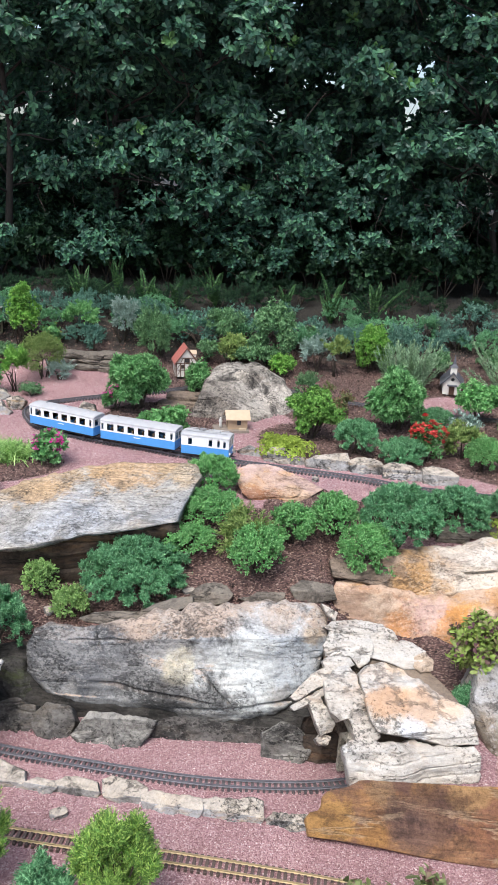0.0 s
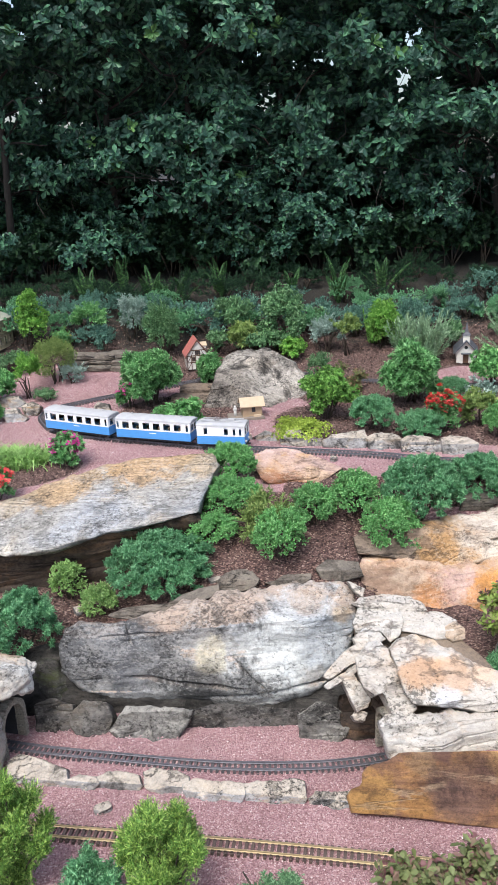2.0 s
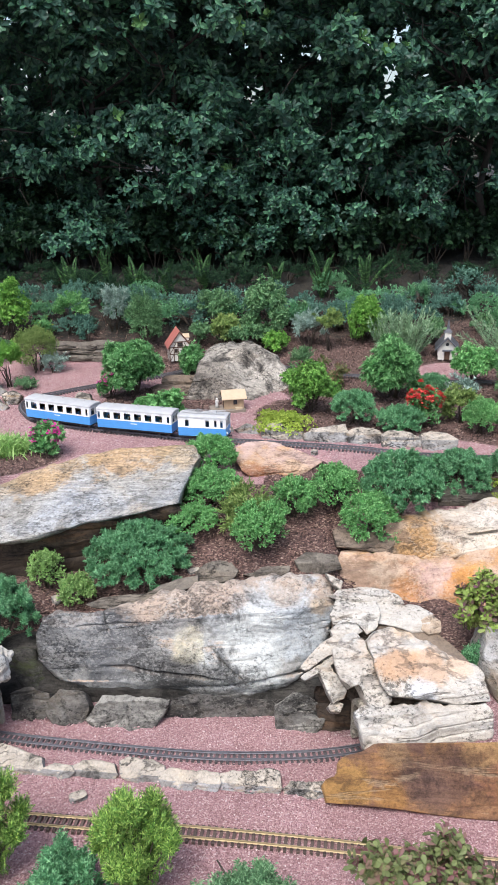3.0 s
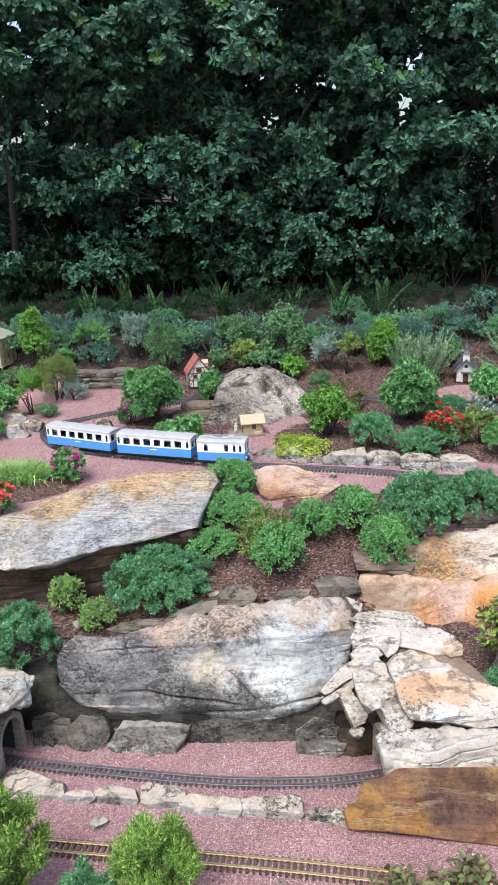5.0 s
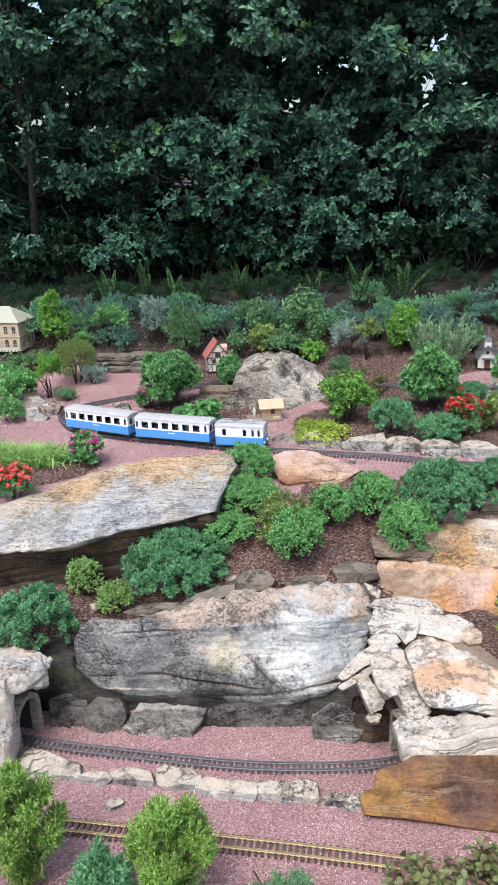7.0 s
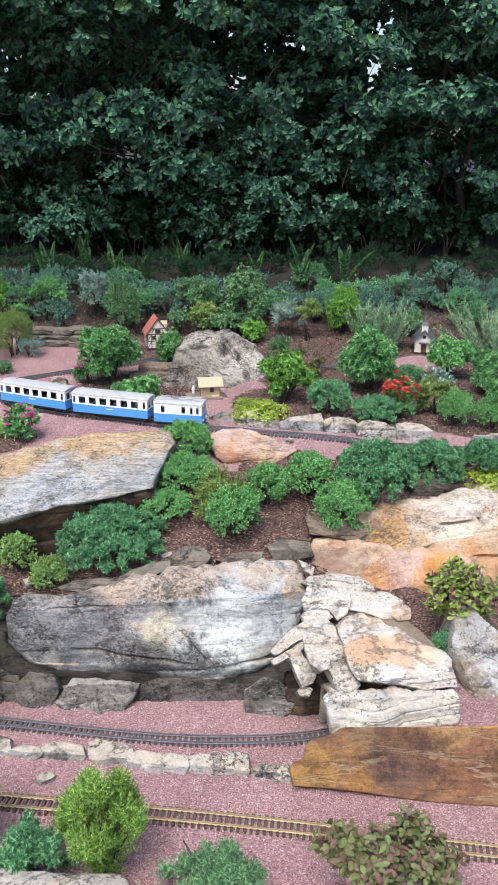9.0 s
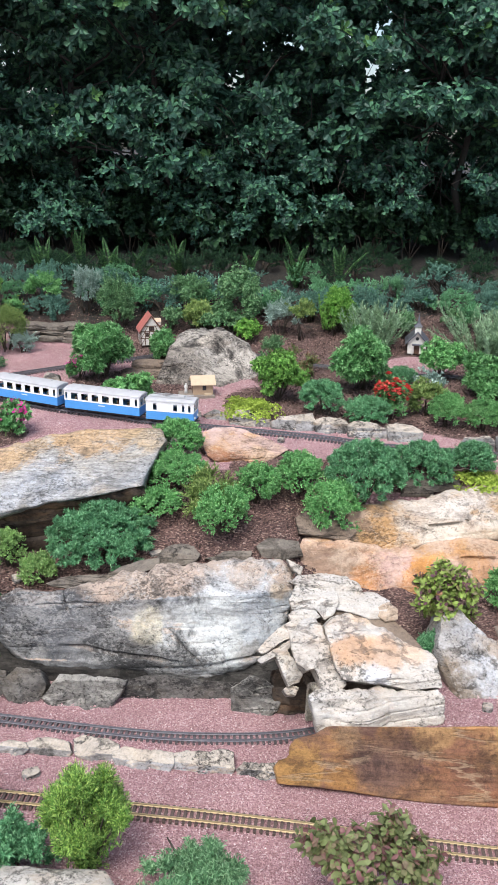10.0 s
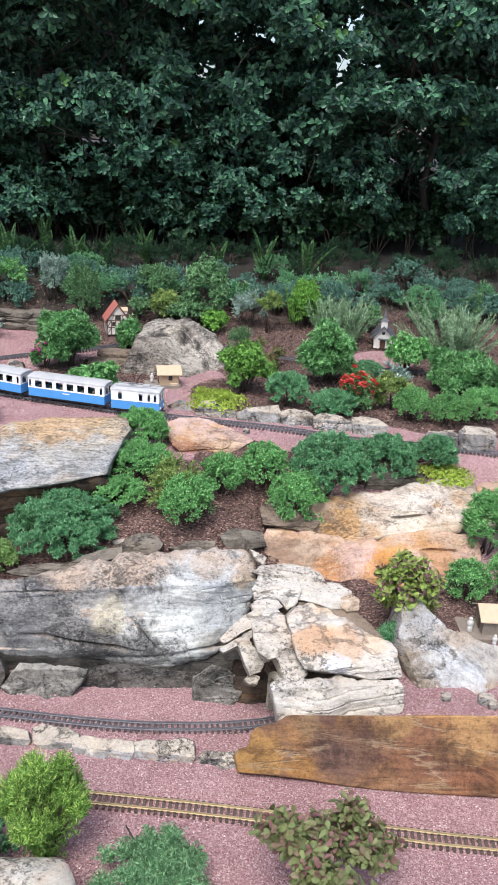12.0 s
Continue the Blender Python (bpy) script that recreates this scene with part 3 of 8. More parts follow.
    bm.to_mesh(me)
    bm.free()
    me.set_sharp_from_angle(angle=radians(26))
    return tagged(new(name, me), label, "rock", group)


def boulder_mesh(name, sx, sy, sz, mat, seed, cuts=9, boxy=0.5, sub=4, amp=0.06, deep=(0.74, 0.96)):
    """A rock of the given size standing on z=0: a rounded block, split along random planes, then weathered."""
    rnd = random.Random(seed)
    bm = bmesh.new()
    bmesh.ops.create_icosphere(bm, subdivisions=sub, radius=1)
    p = np.array([v.co[:] for v in bm.verts])
    faces = [[v.index for v in f.verts] for f in bm.faces]
    bm.free()
    pw = 2 + boxy * 9
    p /= (np.abs(p) ** pw).sum(1, keepdims=True) ** (1 / pw)
    for _ in range(cuts):
        n = np.array([rnd.gauss(0, 1), rnd.gauss(0, 1), rnd.gauss(0.2, 0.8)])
        n /= np.linalg.norm(n)
        reach = (p @ n).max()
        s = p @ n - reach * rnd.uniform(*deep)
        p -= np.where(s > 0, s * 0.99, 0)[:, None] * n
    p /= np.abs(p).max(0)
    off = Vector((seed * 1.7, seed * 0.6, seed * 2.3))
    d = np.array([noise.fractal(Vector(q) * 1.6 + off, 1.0, 2.1, 5) + 0.35 * noise.noise(Vector((q[0] * 2, q[1] * 2, q[2] * 9)) + off) for q in p])
    nn = p / np.linalg.norm(p, axis=1, keepdims=True)
    p = p + nn * (d * amp * 2.0)[:, None]
    p = p * np.array([sx / 2, sy / 2, sz * 0.62])
    p[:, 2] += sz - p[:, 2].max()
    return quads(name, p, np.array(faces), mat, True)


def boulder(name, label, x, y, sx, sy, sz, mat, seed, turn=0.0, group="", sink=0.0, **more):
    me = boulder_mesh(name, sx, sy, sz, mat, seed, **more)
    me.set_sharp_from_angle(angle=radians(30))
    ob = put(name, me, at=pose(x, y, height(x, y) - sink, 0, 0, turn))
    return tagged(ob, label, "rock", group)


def block_rock(name, label, corners, mat, seed, n=20, amp=0.004, chip=0.012, group="", place=None, category="rock", grow=1.0):
    """A split block from its six upper and front corners: front top left and right, front foot left and right, rear top left and right."""
    core = np.mean(np.array(corners, float), axis=0)
    ftl, ftr, fbl, fbr, rtl, rtr = [core + (np.array(c, float) - core) * grow for c in corners]
    low = min(fbl[2], fbr[2])
    rbl, rbr = np.array([rtl[0], rtl[1] + 0.02, low]), np.array([rtr[0], rtr[1] + 0.02, low])
    sides = [(ftl, ftr, fbl, fbr), (rtl, rtr, ftl, ftr), (rtr, rtl, rbr, rbl), (rtl, ftl, rbl, fbl), (ftr, rtr, fbr, rbr), (fbl, fbr, rbl, rbr)]
    mid = np.mean([ftl, ftr, fbl, fbr, rtl, rtr, rbl, rbr], axis=0)
    off = Vector((seed * 2.3, seed * 1.1, seed * 0.7))
    index, verts, faces = {}, [], []
    for a, b, c, d in sides:
        across = np.cross(b - a, c - a)
        across /= np.linalg.norm(across) + 1e-9
        grid = []
        for i in range(n + 1):
            row = []
            for j in range(n + 1):
                u, w = j / n, i / n
                p = (a * (1 - u) + b * u) * (1 - w) + (c * (1 - u) + d * u) * w
                key = tuple(np.round(p, 5))
                if key not in index:
                    v = Vector(p)
                    span_u = np.linalg.norm(b - a) * min(u, 1 - u)
                    span_w = np.linalg.norm(c - a) * min(w, 1 - w)
                    edge = min(span_u, span_w)
                    out = (p - mid) / (np.linalg.norm(p - mid) + 1e-9)
                    wear = chip * math.exp(-edge / (chip * 0.8)) * max(0.12, 0.35 + noise.fractal(v * 16 + off, 0.9, 2.0, 4))
                    swell = amp * noise.fractal(v * 11 + off, 0.8, 2.1, 5)
                    q = noise.noise(Vector((v.x * 5, v.y * 5, v.z * 26)) + off)
                    split = max(0.0, 1 - abs(q) / 0.06) * max(0.0, noise.noise(v * 6 - off)) * amp * 2.6
                    index[key] = len(verts)
                    verts.append(p + out * (swell - wear - split))
                row.append(index[key])
            grid.append(row)
        for i in range(n):
            for j in range(n):
                faces.append((grid[i][j], grid[i][j + 1], grid[i + 1][j + 1], grid[i + 1][j]))
    me = quads(name, np.array(verts), np.array(faces), mat, True)
    bm = bmesh.new()
    bm.from_mesh(me)
    bmesh.ops.recalc_face_normals(bm, faces=bm.faces)
    bm.to_mesh(me)
    bm.free()
    me.set_sharp_from_angle(angle=radians(24))
    return tagged(put(name, me, at=place), label, category, group)


def split_stone(name, label, x, y, w, d, h, mat, seed, group="", sink=0.01, tilt=0.25, n=14, ragged=0.15):
    """A roughly squared stone of the given size standing on the soil."""
    rnd = random.Random(seed)
    j = lambda k: rnd.uniform(-k, k)
    hw, hd = w / 2, d / 2
    top = [h * (1 + j(tilt)) for _ in range(4)]
    pts = [
        (-hw * (1 - ragged * 0.5 + j(ragged * 0.5)), -hd * (0.8 + j(0.2 + ragged * 0.5)), top[0] * 0.92), (hw * (1 - ragged * 0.5 + j(ragged * 0.5)), -hd * (0.8 + j(0.2 + ragged * 0.5)), top[1] * 0.92),
        (-hw * (0.97 + j(0.06)), -hd * (1.0 + j(0.12)), -0.02), (hw * (0.97 + j(0.06)), -hd * (1.0 + j(0.12)), -0.02),
        (-hw * (0.95 - ragged + j(ragged)), hd * (0.9 + j(0.2)), top[2]), (hw * (0.95 - ragged + j(ragged)), hd * (0.9 + j(0.2)), top[3]),
    ]
    size = min(w, h * 2.5)
    return block_rock(name, label, pts, mat, seed, n, size * 0.035, size * 0.13, group, pose(x, y, height(x, y) - sink, 0, 0, j(7)))


# ---------------------------------------------------------------- plants
def frame_of(axis, rnd):
    """Two directions square to each axis, turned at random."""
    h = rnd.normal(size=axis.shape)
    a = np.cross(axis, h)
    a /= np.linalg.norm(a, axis=1, keepdims=True) + 1e-9
    return a, np.cross(axis, a)


def leaf_quads(base, way, side, up, length, width, fold=0.25, curl=0.0):
    """Folded four-cornered leaves."""
    l, w = length[:, None], width[:, None]
    mid = base + way * l * 0.5
    a = mid + side * w * 0.5 + up * w * fold
    b = mid - side * w * 0.5 + up * w * fold
    tip = base + way * l - up * l * curl
    v = np.stack([base, a, tip, b], 1).reshape(-1, 3)
    f = np.arange(len(v)).reshape(-1, 4)
    return v, f


def small_leaves(base, way, side, up, length, width, curl=0.1):
    """A small leaf as one lozenge."""
    n = len(base)
    l, w = length[:, None], width[:, None]
    mid = base + way * l * 0.45 + up * l * 0.06
    v = np.stack([base, mid + side * w * 0.55, base + way * l - up * l * curl, mid - side * w * 0.55], 1).reshape(-1, 3)
    return v, np.arange(n * 4).reshape(-1, 4)


def broad_quads(base, way, side, up, length, width, curl=0.15):
    """Rounded leaves: two folded halves of two faces each, on a short stalk."""
    l, w = length[:, None], width[:, None]
    p0 = base
    p1 = base + way * l * 0.35
    p2 = base + way * l * 0.75 - up * l * curl * 0.4
    p3 = base + way * l - up * l * curl
    r1, r2 = p1 + side * w * 0.36 + up * w * 0.1, p2 + side * w * 0.46 + up * w * 0.08
    q1, q2 = p1 - side * w * 0.36 + up * w * 0.1, p2 - side * w * 0.46 + up * w * 0.08
    v = np.stack([p0, r1, r2, p3, q2, q1, p2], 1).reshape(-1, 3)
    k = np.arange(len(base))[:, None] * 7
    f = np.concatenate([k + np.array([[0, 1, 2, 6]]), k + np.array([[6, 2, 3, 4]]), k + np.array([[0, 6, 4, 5]])], 0)
    return v, f


def hex_leaves(base, way, side, up, length, width, curl=0.15):
    """Oval leaves, broadest beyond the middle, of two folded halves."""
    l, w = length[:, None], width[:, None]
    p1, p2 = base + way * l * 0.4, base + way * l * 0.75 - up * l * curl * 0.4
    tip = base + way * l - up * l * curl
    v = np.stack([base, p1 + side * w * 0.36 + up * w * 0.1, p2 + side * w * 0.5 + up * w * 0.1, tip, p2 - side * w * 0.5 + up * w * 0.1, p1 - side * w * 0.36 + up * w * 0.1], 1).reshape(-1, 3)
    k = np.arange(len(base))[:, None] * 6
    return v, np.concatenate([k + np.array([[0, 1, 2, 3]]), k + np.array([[0, 3, 4, 5]])], 0)


def rosettes(tip, axis, rnd, leaves, length, width, spread, broad=False, drop=0.0, curl=0.1, stalk=0.0):
    """Leaves round each shoot's tip."""
    n = len(tip)
    a, b = frame_of(axis, rnd)
    rep = np.repeat(np.arange(n), leaves)
    ang = np.tile(np.arange(leaves) * 2.4, n) + np.repeat(rnd.uniform(0, 6.3, n), leaves) + rnd.normal(0, 0.25, n * leaves)
    out = a[rep] * np.cos(ang)[:, None] + b[rep] * np.sin(ang)[:, None]
    sp = np.clip(rnd.normal(spread, 0.22, n * leaves), 0.1, 1.6)
    way = axis[rep] * np.cos(sp)[:, None] + out * np.sin(sp)[:, None]
    way[:, 2] -= drop
    way /= np.linalg.norm(way, axis=1, keepdims=True)
    side = np.cross(way, axis[rep] + 0.01)
    side /= np.linalg.norm(side, axis=1, keepdims=True) + 1e-9
    up = np.cross(side, way)
    ln = length * rnd.uniform(0.65, 1.2, n * leaves)
    wd = width * rnd.uniform(0.75, 1.2, n * leaves)
    back = rnd.uniform(0, 1, n * leaves)[:, None] * (0.6 * ln[:, None] + stalk)
    base = tip[rep] - axis[rep] * back
    return (small_leaves if length < 0.017 else hex_leaves if broad == "hex" else broad_quads if broad else leaf_quads)(base, way, side, up, ln, wd, curl=curl)


def crown_points(rnd, n, w, d, h, lumps, lump_size, inner=0.25, flat=0.0):
    """Shoot tips over an uneven, lumpy crown of the given size standing on z=0, and their outward ways."""
    c = rnd.normal(size=(lumps, 3))
    c /= np.linalg.norm(c, axis=1, keepdims=True)
    c[:, 2] = np.where(c[:, 2] < -0.45, -c[:, 2], c[:, 2])
    c *= rnd.uniform(*((0.74, 0.95) if lumps > 60 else (0.25, 0.80) if lumps > 35 else (0.42, 0.92)), lumps)[:, None]
    which = rnd.integers(0, lumps, n)
    q = rnd.normal(size=(n, 3))
    q /= np.linalg.norm(q, axis=1, keepdims=True)
    size = lump_size * rnd.uniform(0.7, 1.25, lumps)
    r = np.where(rnd.uniform(size=n) < inner, rnd.uniform(0.3, 0.9, n), rnd.uniform(0.85, 1.05, n))
    p = c[which] * np.where(rnd.uniform(size=n) < (0.25 if lumps > 60 else 0), rnd.uniform(0.5, 0.85, n), 1.0)[:, None] + q * (size[which] * r)[:, None]
    p[:, 2] = np.maximum(p[:, 2], -0.98 + 0.1 * rnd.uniform(size=n))
    way = q * 0.7 + p * 0.6 + np.array([0, 0, 0.35])
    way /= np.linalg.norm(way, axis=1, keepdims=True)
    p = p / np.percentile(np.abs(p), 99.3, axis=0)
    p[:, 2] = np.maximum(p[:, 2], -1.0)
    p = p * np.array([w / 2, d / 2, h / 2]) + np.array([0, 0, h / 2])
    if flat:
        way[:, 2] *= 1 - flat
        way /= np.linalg.norm(way, axis=1, keepdims=True)
    return p, way


def stick(bm, a, b, ra, rb, sides=5):
    a, b = Vector(a), Vector(b)
    d = b - a
    m = Matrix.Translation((a + b) / 2) @ d.to_track_quat("Z", "Y").to_matrix().to_4x4()
    bmesh.ops.create_cone(bm, cap_ends=True, segments=sides, radius1=ra, radius2=rb, depth=d.length, matrix=m)


def tube(name, points, radii, mat, parent, sides=6, label=""):
    """A bent, tapering stalk through a few points, as one closed mesh."""
    rings, faces = [], []
    for i, (c, r) in enumerate(zip(points, radii)):
        d = Vector(points[min(i + 1, len(points) - 1)]) - Vector(points[max(i - 1, 0)])
        q = d.to_track_quat("Z", "Y")
        for k in range(sides):
            rings.append(Vector(c) + q @ Vector((math.cos(6.2832 * k / sides) * r, math.sin(6.2832 * k / sides) * r, 0)))
    for i in range(len(points) - 1):
        for k in range(sides):
            k2 = (k + 1) % sides
            faces.append((i * sides + k, i * sides + k2, (i + 1) * sides + k2, (i + 1) * sides + k))
    faces.append(tuple(range(sides))[::-1])
    faces.append(tuple(range((len(points) - 1) * sides, len(points) * sides)))
    return put(name, mesh_of(name, rings, faces, mat), parent, label)


def stems(parent, rnd, w, h, count, thick):
    for _ in range(count):
        x, y = rnd.normal(0, 0.06, 2) * w
        x2, y2 = rnd.normal(0, 0.22, 2) * w
        mid = ((x + x2) / 2 + rnd.normal(0, 0.03) * w, (y + y2) / 2, h * 0.4)
        tube("stem", [(x, y, -0.015), mid, (x2, y2, h * rnd.uniform(0.4, 0.58))], [thick, thick * 0.75, thick * 0.35], M_BARK, parent, 5)


# habit: shoots per square metre of crown, leaves a shoot, leaf length, leaf width, spread, broad, lumps, lump size, inner share, shoot length
HABITS = {
    "ball": (13500, 8, 0.0098, 0.0054, 0.7, False, 130, 0.16, 0.25, 0.008),
    "juniper": (7000, 13, 0.0175, 0.0046, 0.8, False, 170, 0.085, 0.2, 0.012),
    "laurel": (4000, 8, 0.040, 0.0115, 0.85, False, 42, 0.29, 0.3, 0.0),
    "azalea": (3200, 8, 0.028, 0.0125, 0.9, False, 24, 0.32, 0.3, 0.0),
    "airy": (2000, 8, 0.026, 0.011, 0.8, False, 18, 0.28, 0.5, 0.015),
    "feathery": (2900, 12, 0.025, 0.0064, 0.6, False, 26, 0.26, 0.35, 0.05),
    "sprawl": (5600, 15, 0.0170, 0.0044, 0.8, False, 48, 0.17, 0.2, 0.035),
    "cover": (6500, 7, 0.013, 0.0065, 0.95, False, 40, 0.26, 0.1, 0.0),
    "conifer": (6600, 15, 0.014, 0.0046, 0.55, False, 24, 0.29, 0.35, 0.06),
    "barberry": (2000, 7, 0.030, 0.0165, 0.95, True, 20, 0.24, 0.5, 0.035),
    "understory": (320, 7, 0.070, 0.034, 0.95, "hex", 18, 0.34, 0.4, 0.0),
}


def shrub(name, label, x, y, w, h, habit, mat, seed, deep=0.9, group="", flowers=None, clear=0.0, dense=1.0, sink=0.01):
    """A plant of the given width and height standing on the soil; clear: bare stem below the crown, as a share of the height."""
    rnd = np.random.default_rng(seed)
    ob = thing(name, label, "flower" if flowers else "shrub", pose(x, y, height(x, y) - sink, 0, 0, float(rnd.uniform(0, 360)) if abs(deep - 0.9) < 0.2 else 0), group)
    per, leaves, ln, wd, spread, broad, lumps, lump, inner, stalk = HABITS[habit]
    w, h = w * 1.04, h * 1.06
    if y > 5.6:
        per, ln, wd = per * 0.8, ln * 0.85, wd * 1.0
    d = w * deep
    ch = h * (1 - clear)
    area = 1.7 * (w * d + (w + d) * ch)
    n = int(min(max(per * dense * area * 0.5, 60), 5200))
    tip, way = crown_points(rnd, n, w, d, ch, lumps, lump, inner)
    tip[:, 2] += h - ch
    v, f = rosettes(tip, way, rnd, leaves, ln, wd, spread, broad, stalk=stalk)
    put("foliage", quads("foliage", v, f, mat), ob)
    stems(ob, rnd, w, h, 5 if w > 0.12 else 3, min(0.007, 0.014 * w + 0.002))
    if flowers:
        fm, count, size = flowers
        pick = rnd.integers(0, n, count * 3)
        pick = pick[tip[pick, 2] > h * 0.5][:count]
        up = way[pick] * 0.6 + np.array([0, -0.4, 0.6])
        up /= np.linalg.norm(up, axis=1, keepdims=True)
        v, f = rosettes(tip[pick] + up * 0.02, up, rnd, 5, size, size * 0.75, 1.25, True)
        tagged(put("bloom", quads("bloom", v, f, fm), ob), kind="stuff")
    return ob


G_BALL = leaf_material("leaf_round_bush", (0.165, 0.44, 0.145), (0.36, 0.68, 0.29), spread=0.5)
G_JUNIPER = leaf_material("leaf_juniper", (0.125, 0.355, 0.165), (0.32, 0.62, 0.34), spread=0.5)
G_SPRUCE = leaf_material("leaf_pale_juniper", (0.17, 0.37, 0.18), (0.36, 0.60, 0.34), spread=0.45)
G_DARK = leaf_material("leaf_dark_green", (0.13, 0.35, 0.12), (0.29, 0.56, 0.25), rough=0.45, spread=0.5)
G_SLOPE = leaf_material("leaf_slope_shrub", (0.135, 0.30, 0.135), (0.30, 0.51, 0.26), spread=0.5)
G_BOX = leaf_material("leaf_boxwood", (0.25, 0.46, 0.14), (0.48, 0.70, 0.28), spread=0.4)
G_BRIGHT = leaf_material("leaf_bright_green", (0.15, 0.35, 0.075), (0.29, 0.55, 0.14), spread=0.5)
G_LIME = leaf_material("leaf_lime", (0.17, 0.41, 0.075), (0.34, 0.62, 0.15))
G_OLIVE = leaf_material("leaf_olive", (0.22, 0.34, 0.10), (0.40, 0.52, 0.19))
G_YELLOW = leaf_material("leaf_yellow_cover", (0.34, 0.48, 0.075), (0.54, 0.66, 0.14))
G_BLUE = leaf_material("leaf_blue_green", (0.10, 0.235, 0.185), (0.25, 0.45, 0.34))
G_SILVER = leaf_material("leaf_silver", (0.28, 0.41, 0.35), (0.55, 0.70, 0.63))
G_CONIFER = leaf_material("leaf_conifer", (0.22, 0.43, 0.10), (0.52, 0.72, 0.20), spread=0.68, through=0.35)
G_RED = leaf_material("leaf_red_tinged", (0.24, 0.30, 0.12), (0.30, 0.16, 0.12), spread=0.4)
G_PURPLE = leaf_material("leaf_purple_tinged", (0.22, 0.27, 0.11), (0.24, 0.12, 0.12), spread=0.5)
G_BARB = leaf_material("leaf_barberry", (0.32, 0.45, 0.11), (0.15, 0.075, 0.09), spread=0.45)
G_TREE = leaf_material("leaf_tree", (0.052, 0.142, 0.104), (0.130, 0.325, 0.180), rough=0.42, through=0.38, spread=0.4)
G_YOUNG = leaf_material("leaf_young", (0.085, 0.21, 0.07), (0.17, 0.35, 0.11))
G_GRASS = leaf_material("leaf_grass", (0.23, 0.43, 0.12), (0.44, 0.64, 0.25))
G_ROSEMARY = leaf_material("leaf_rosemary", (0.29, 0.46, 0.27), (0.50, 0.70, 0.46))
G_FROND = leaf_material("leaf_frond", (0.048, 0.12, 0.045), (0.11, 0.23, 0.075))
# Leaf tone kept very dark, so the gloom below the crowns is in it.
G_SHADED = leaf_material("leaf_shaded", (0.022, 0.060, 0.034), (0.060, 0.140, 0.062))
F_PINK = leaf_material("petal_pink", (0.60, 0.06, 0.30), (0.75, 0.16, 0.45))
F_RED = leaf_material("petal_red", (0.80, 0.09, 0.09), (0.88, 0.22, 0.18))


# ---------------------------------------------------------------- soil sheet
def track_line(points, n=220):
    """An even-spaced smooth line through a few points of the plan."""
    p = np.array(points, dtype=float)
    e = np.concatenate([[2 * p[0] - p[1]], p, [2 * p[-1] - p[-2]]])
    out = []
    for i in range(len(p) - 1):
        a, b, c, d = e[i:i + 4]
        for k in np.linspace(0, 1, 40, endpoint=False):
            out.append(0.5 * (2 * b + (c - a) * k + (2 * a - 5 * b + 4 * c - d) * k ** 2 + (3 * b - a - 3 * c + d) * k ** 3))
    out.append(p[-1])
    out = np.array(out)
    s = np.concatenate([[0], np.cumsum(np.linalg.norm(np.diff(out, axis=0), axis=1))])
    t = np.linspace(0, s[-1], n)
    return np.stack([np.interp(t, s, out[:, k]) for k in range(out.shape[1])], 1), s[-1]


FRONT_TRACK = [(-2.6, 2.50), (-1.6, 2.36), (-0.755, 2.247), (-0.26, 2.187), (0.19, 2.124), (0.73, 2.033), (1.0, 1.992), (2.0, 1.86), (2.8, 1.77)]
LOWER_TRACK = [(-1.5, 2.82), (-1.065, 2.70), (-0.71, 2.633), (-0.26, 2.566), (0.06, 2.553), (0.275, 2.57), (0.45, 2.61), (0.65, 2.68)]
UPPER_TRACK = [(2.6, 3.80), (1.648, 4.127), (0.877, 4.247), (0.612, 4.337), (0.30, 4.412), (-0.09, 4.493), (-0.355, 4.54), (-0.706, 4.657), (-1.073, 4.772), (-1.355, 4.912), (-1.472, 5.055), (-1.537, 5.206), (-1.524, 5.321), (-1.42, 5.44), (-1.15, 5.60), (-0.75, 5.76), (-0.3, 5.95), (0.1, 5.97), (0.44, 5.80), (0.9, 5.68), (1.4, 5.57), (2.2, 5.5)]
UP_XY, UP_LEN = track_line(UPPER_TRACK)
BEDS = [(-0.62, 5.25, 0.42, 0.34), (0.75, 4.98, 0.75, 0.42), (1.7, 4.75, 0.7, 0.4), (-0.2, 3.55, 0.75, 0.42), (-1.1, 3.35, 0.4, 0.35), (0.25, 3.9, 0.22, 0.35), (0.95, 3.2, 0.5, 0.30), (-1.6, 4.35, 0.5, 0.3), (0.9, 4.0, 0.5, 0.12), (0.45, 3.38, 0.35, 0.28)]


def bed_share(x, y):
    """1 in the planted, mulched beds, 0 on the gravel."""
    edge = float(np.interp(x, [-1.6, -1.0, -0.45, 0.15, 0.4], [6.15, 6.0, 5.55, 5.45, 5.0]))
    v = min(max((y - edge + 0.06 * math.sin(x * 5.1)) / 0.15, 0), 1)
    v = min(v, min(max(math.hypot((x - 1.42) / 0.26, (y - 5.80) / 0.20) - 0.7, 0) / 0.4, 1))
    for bx, by, rx, ry in BEDS:
        q = math.hypot((x - bx) / rx, (y - by) / ry)
        v = max(v, min(max((1.12 - q) / 0.24, 0), 1))
    return v


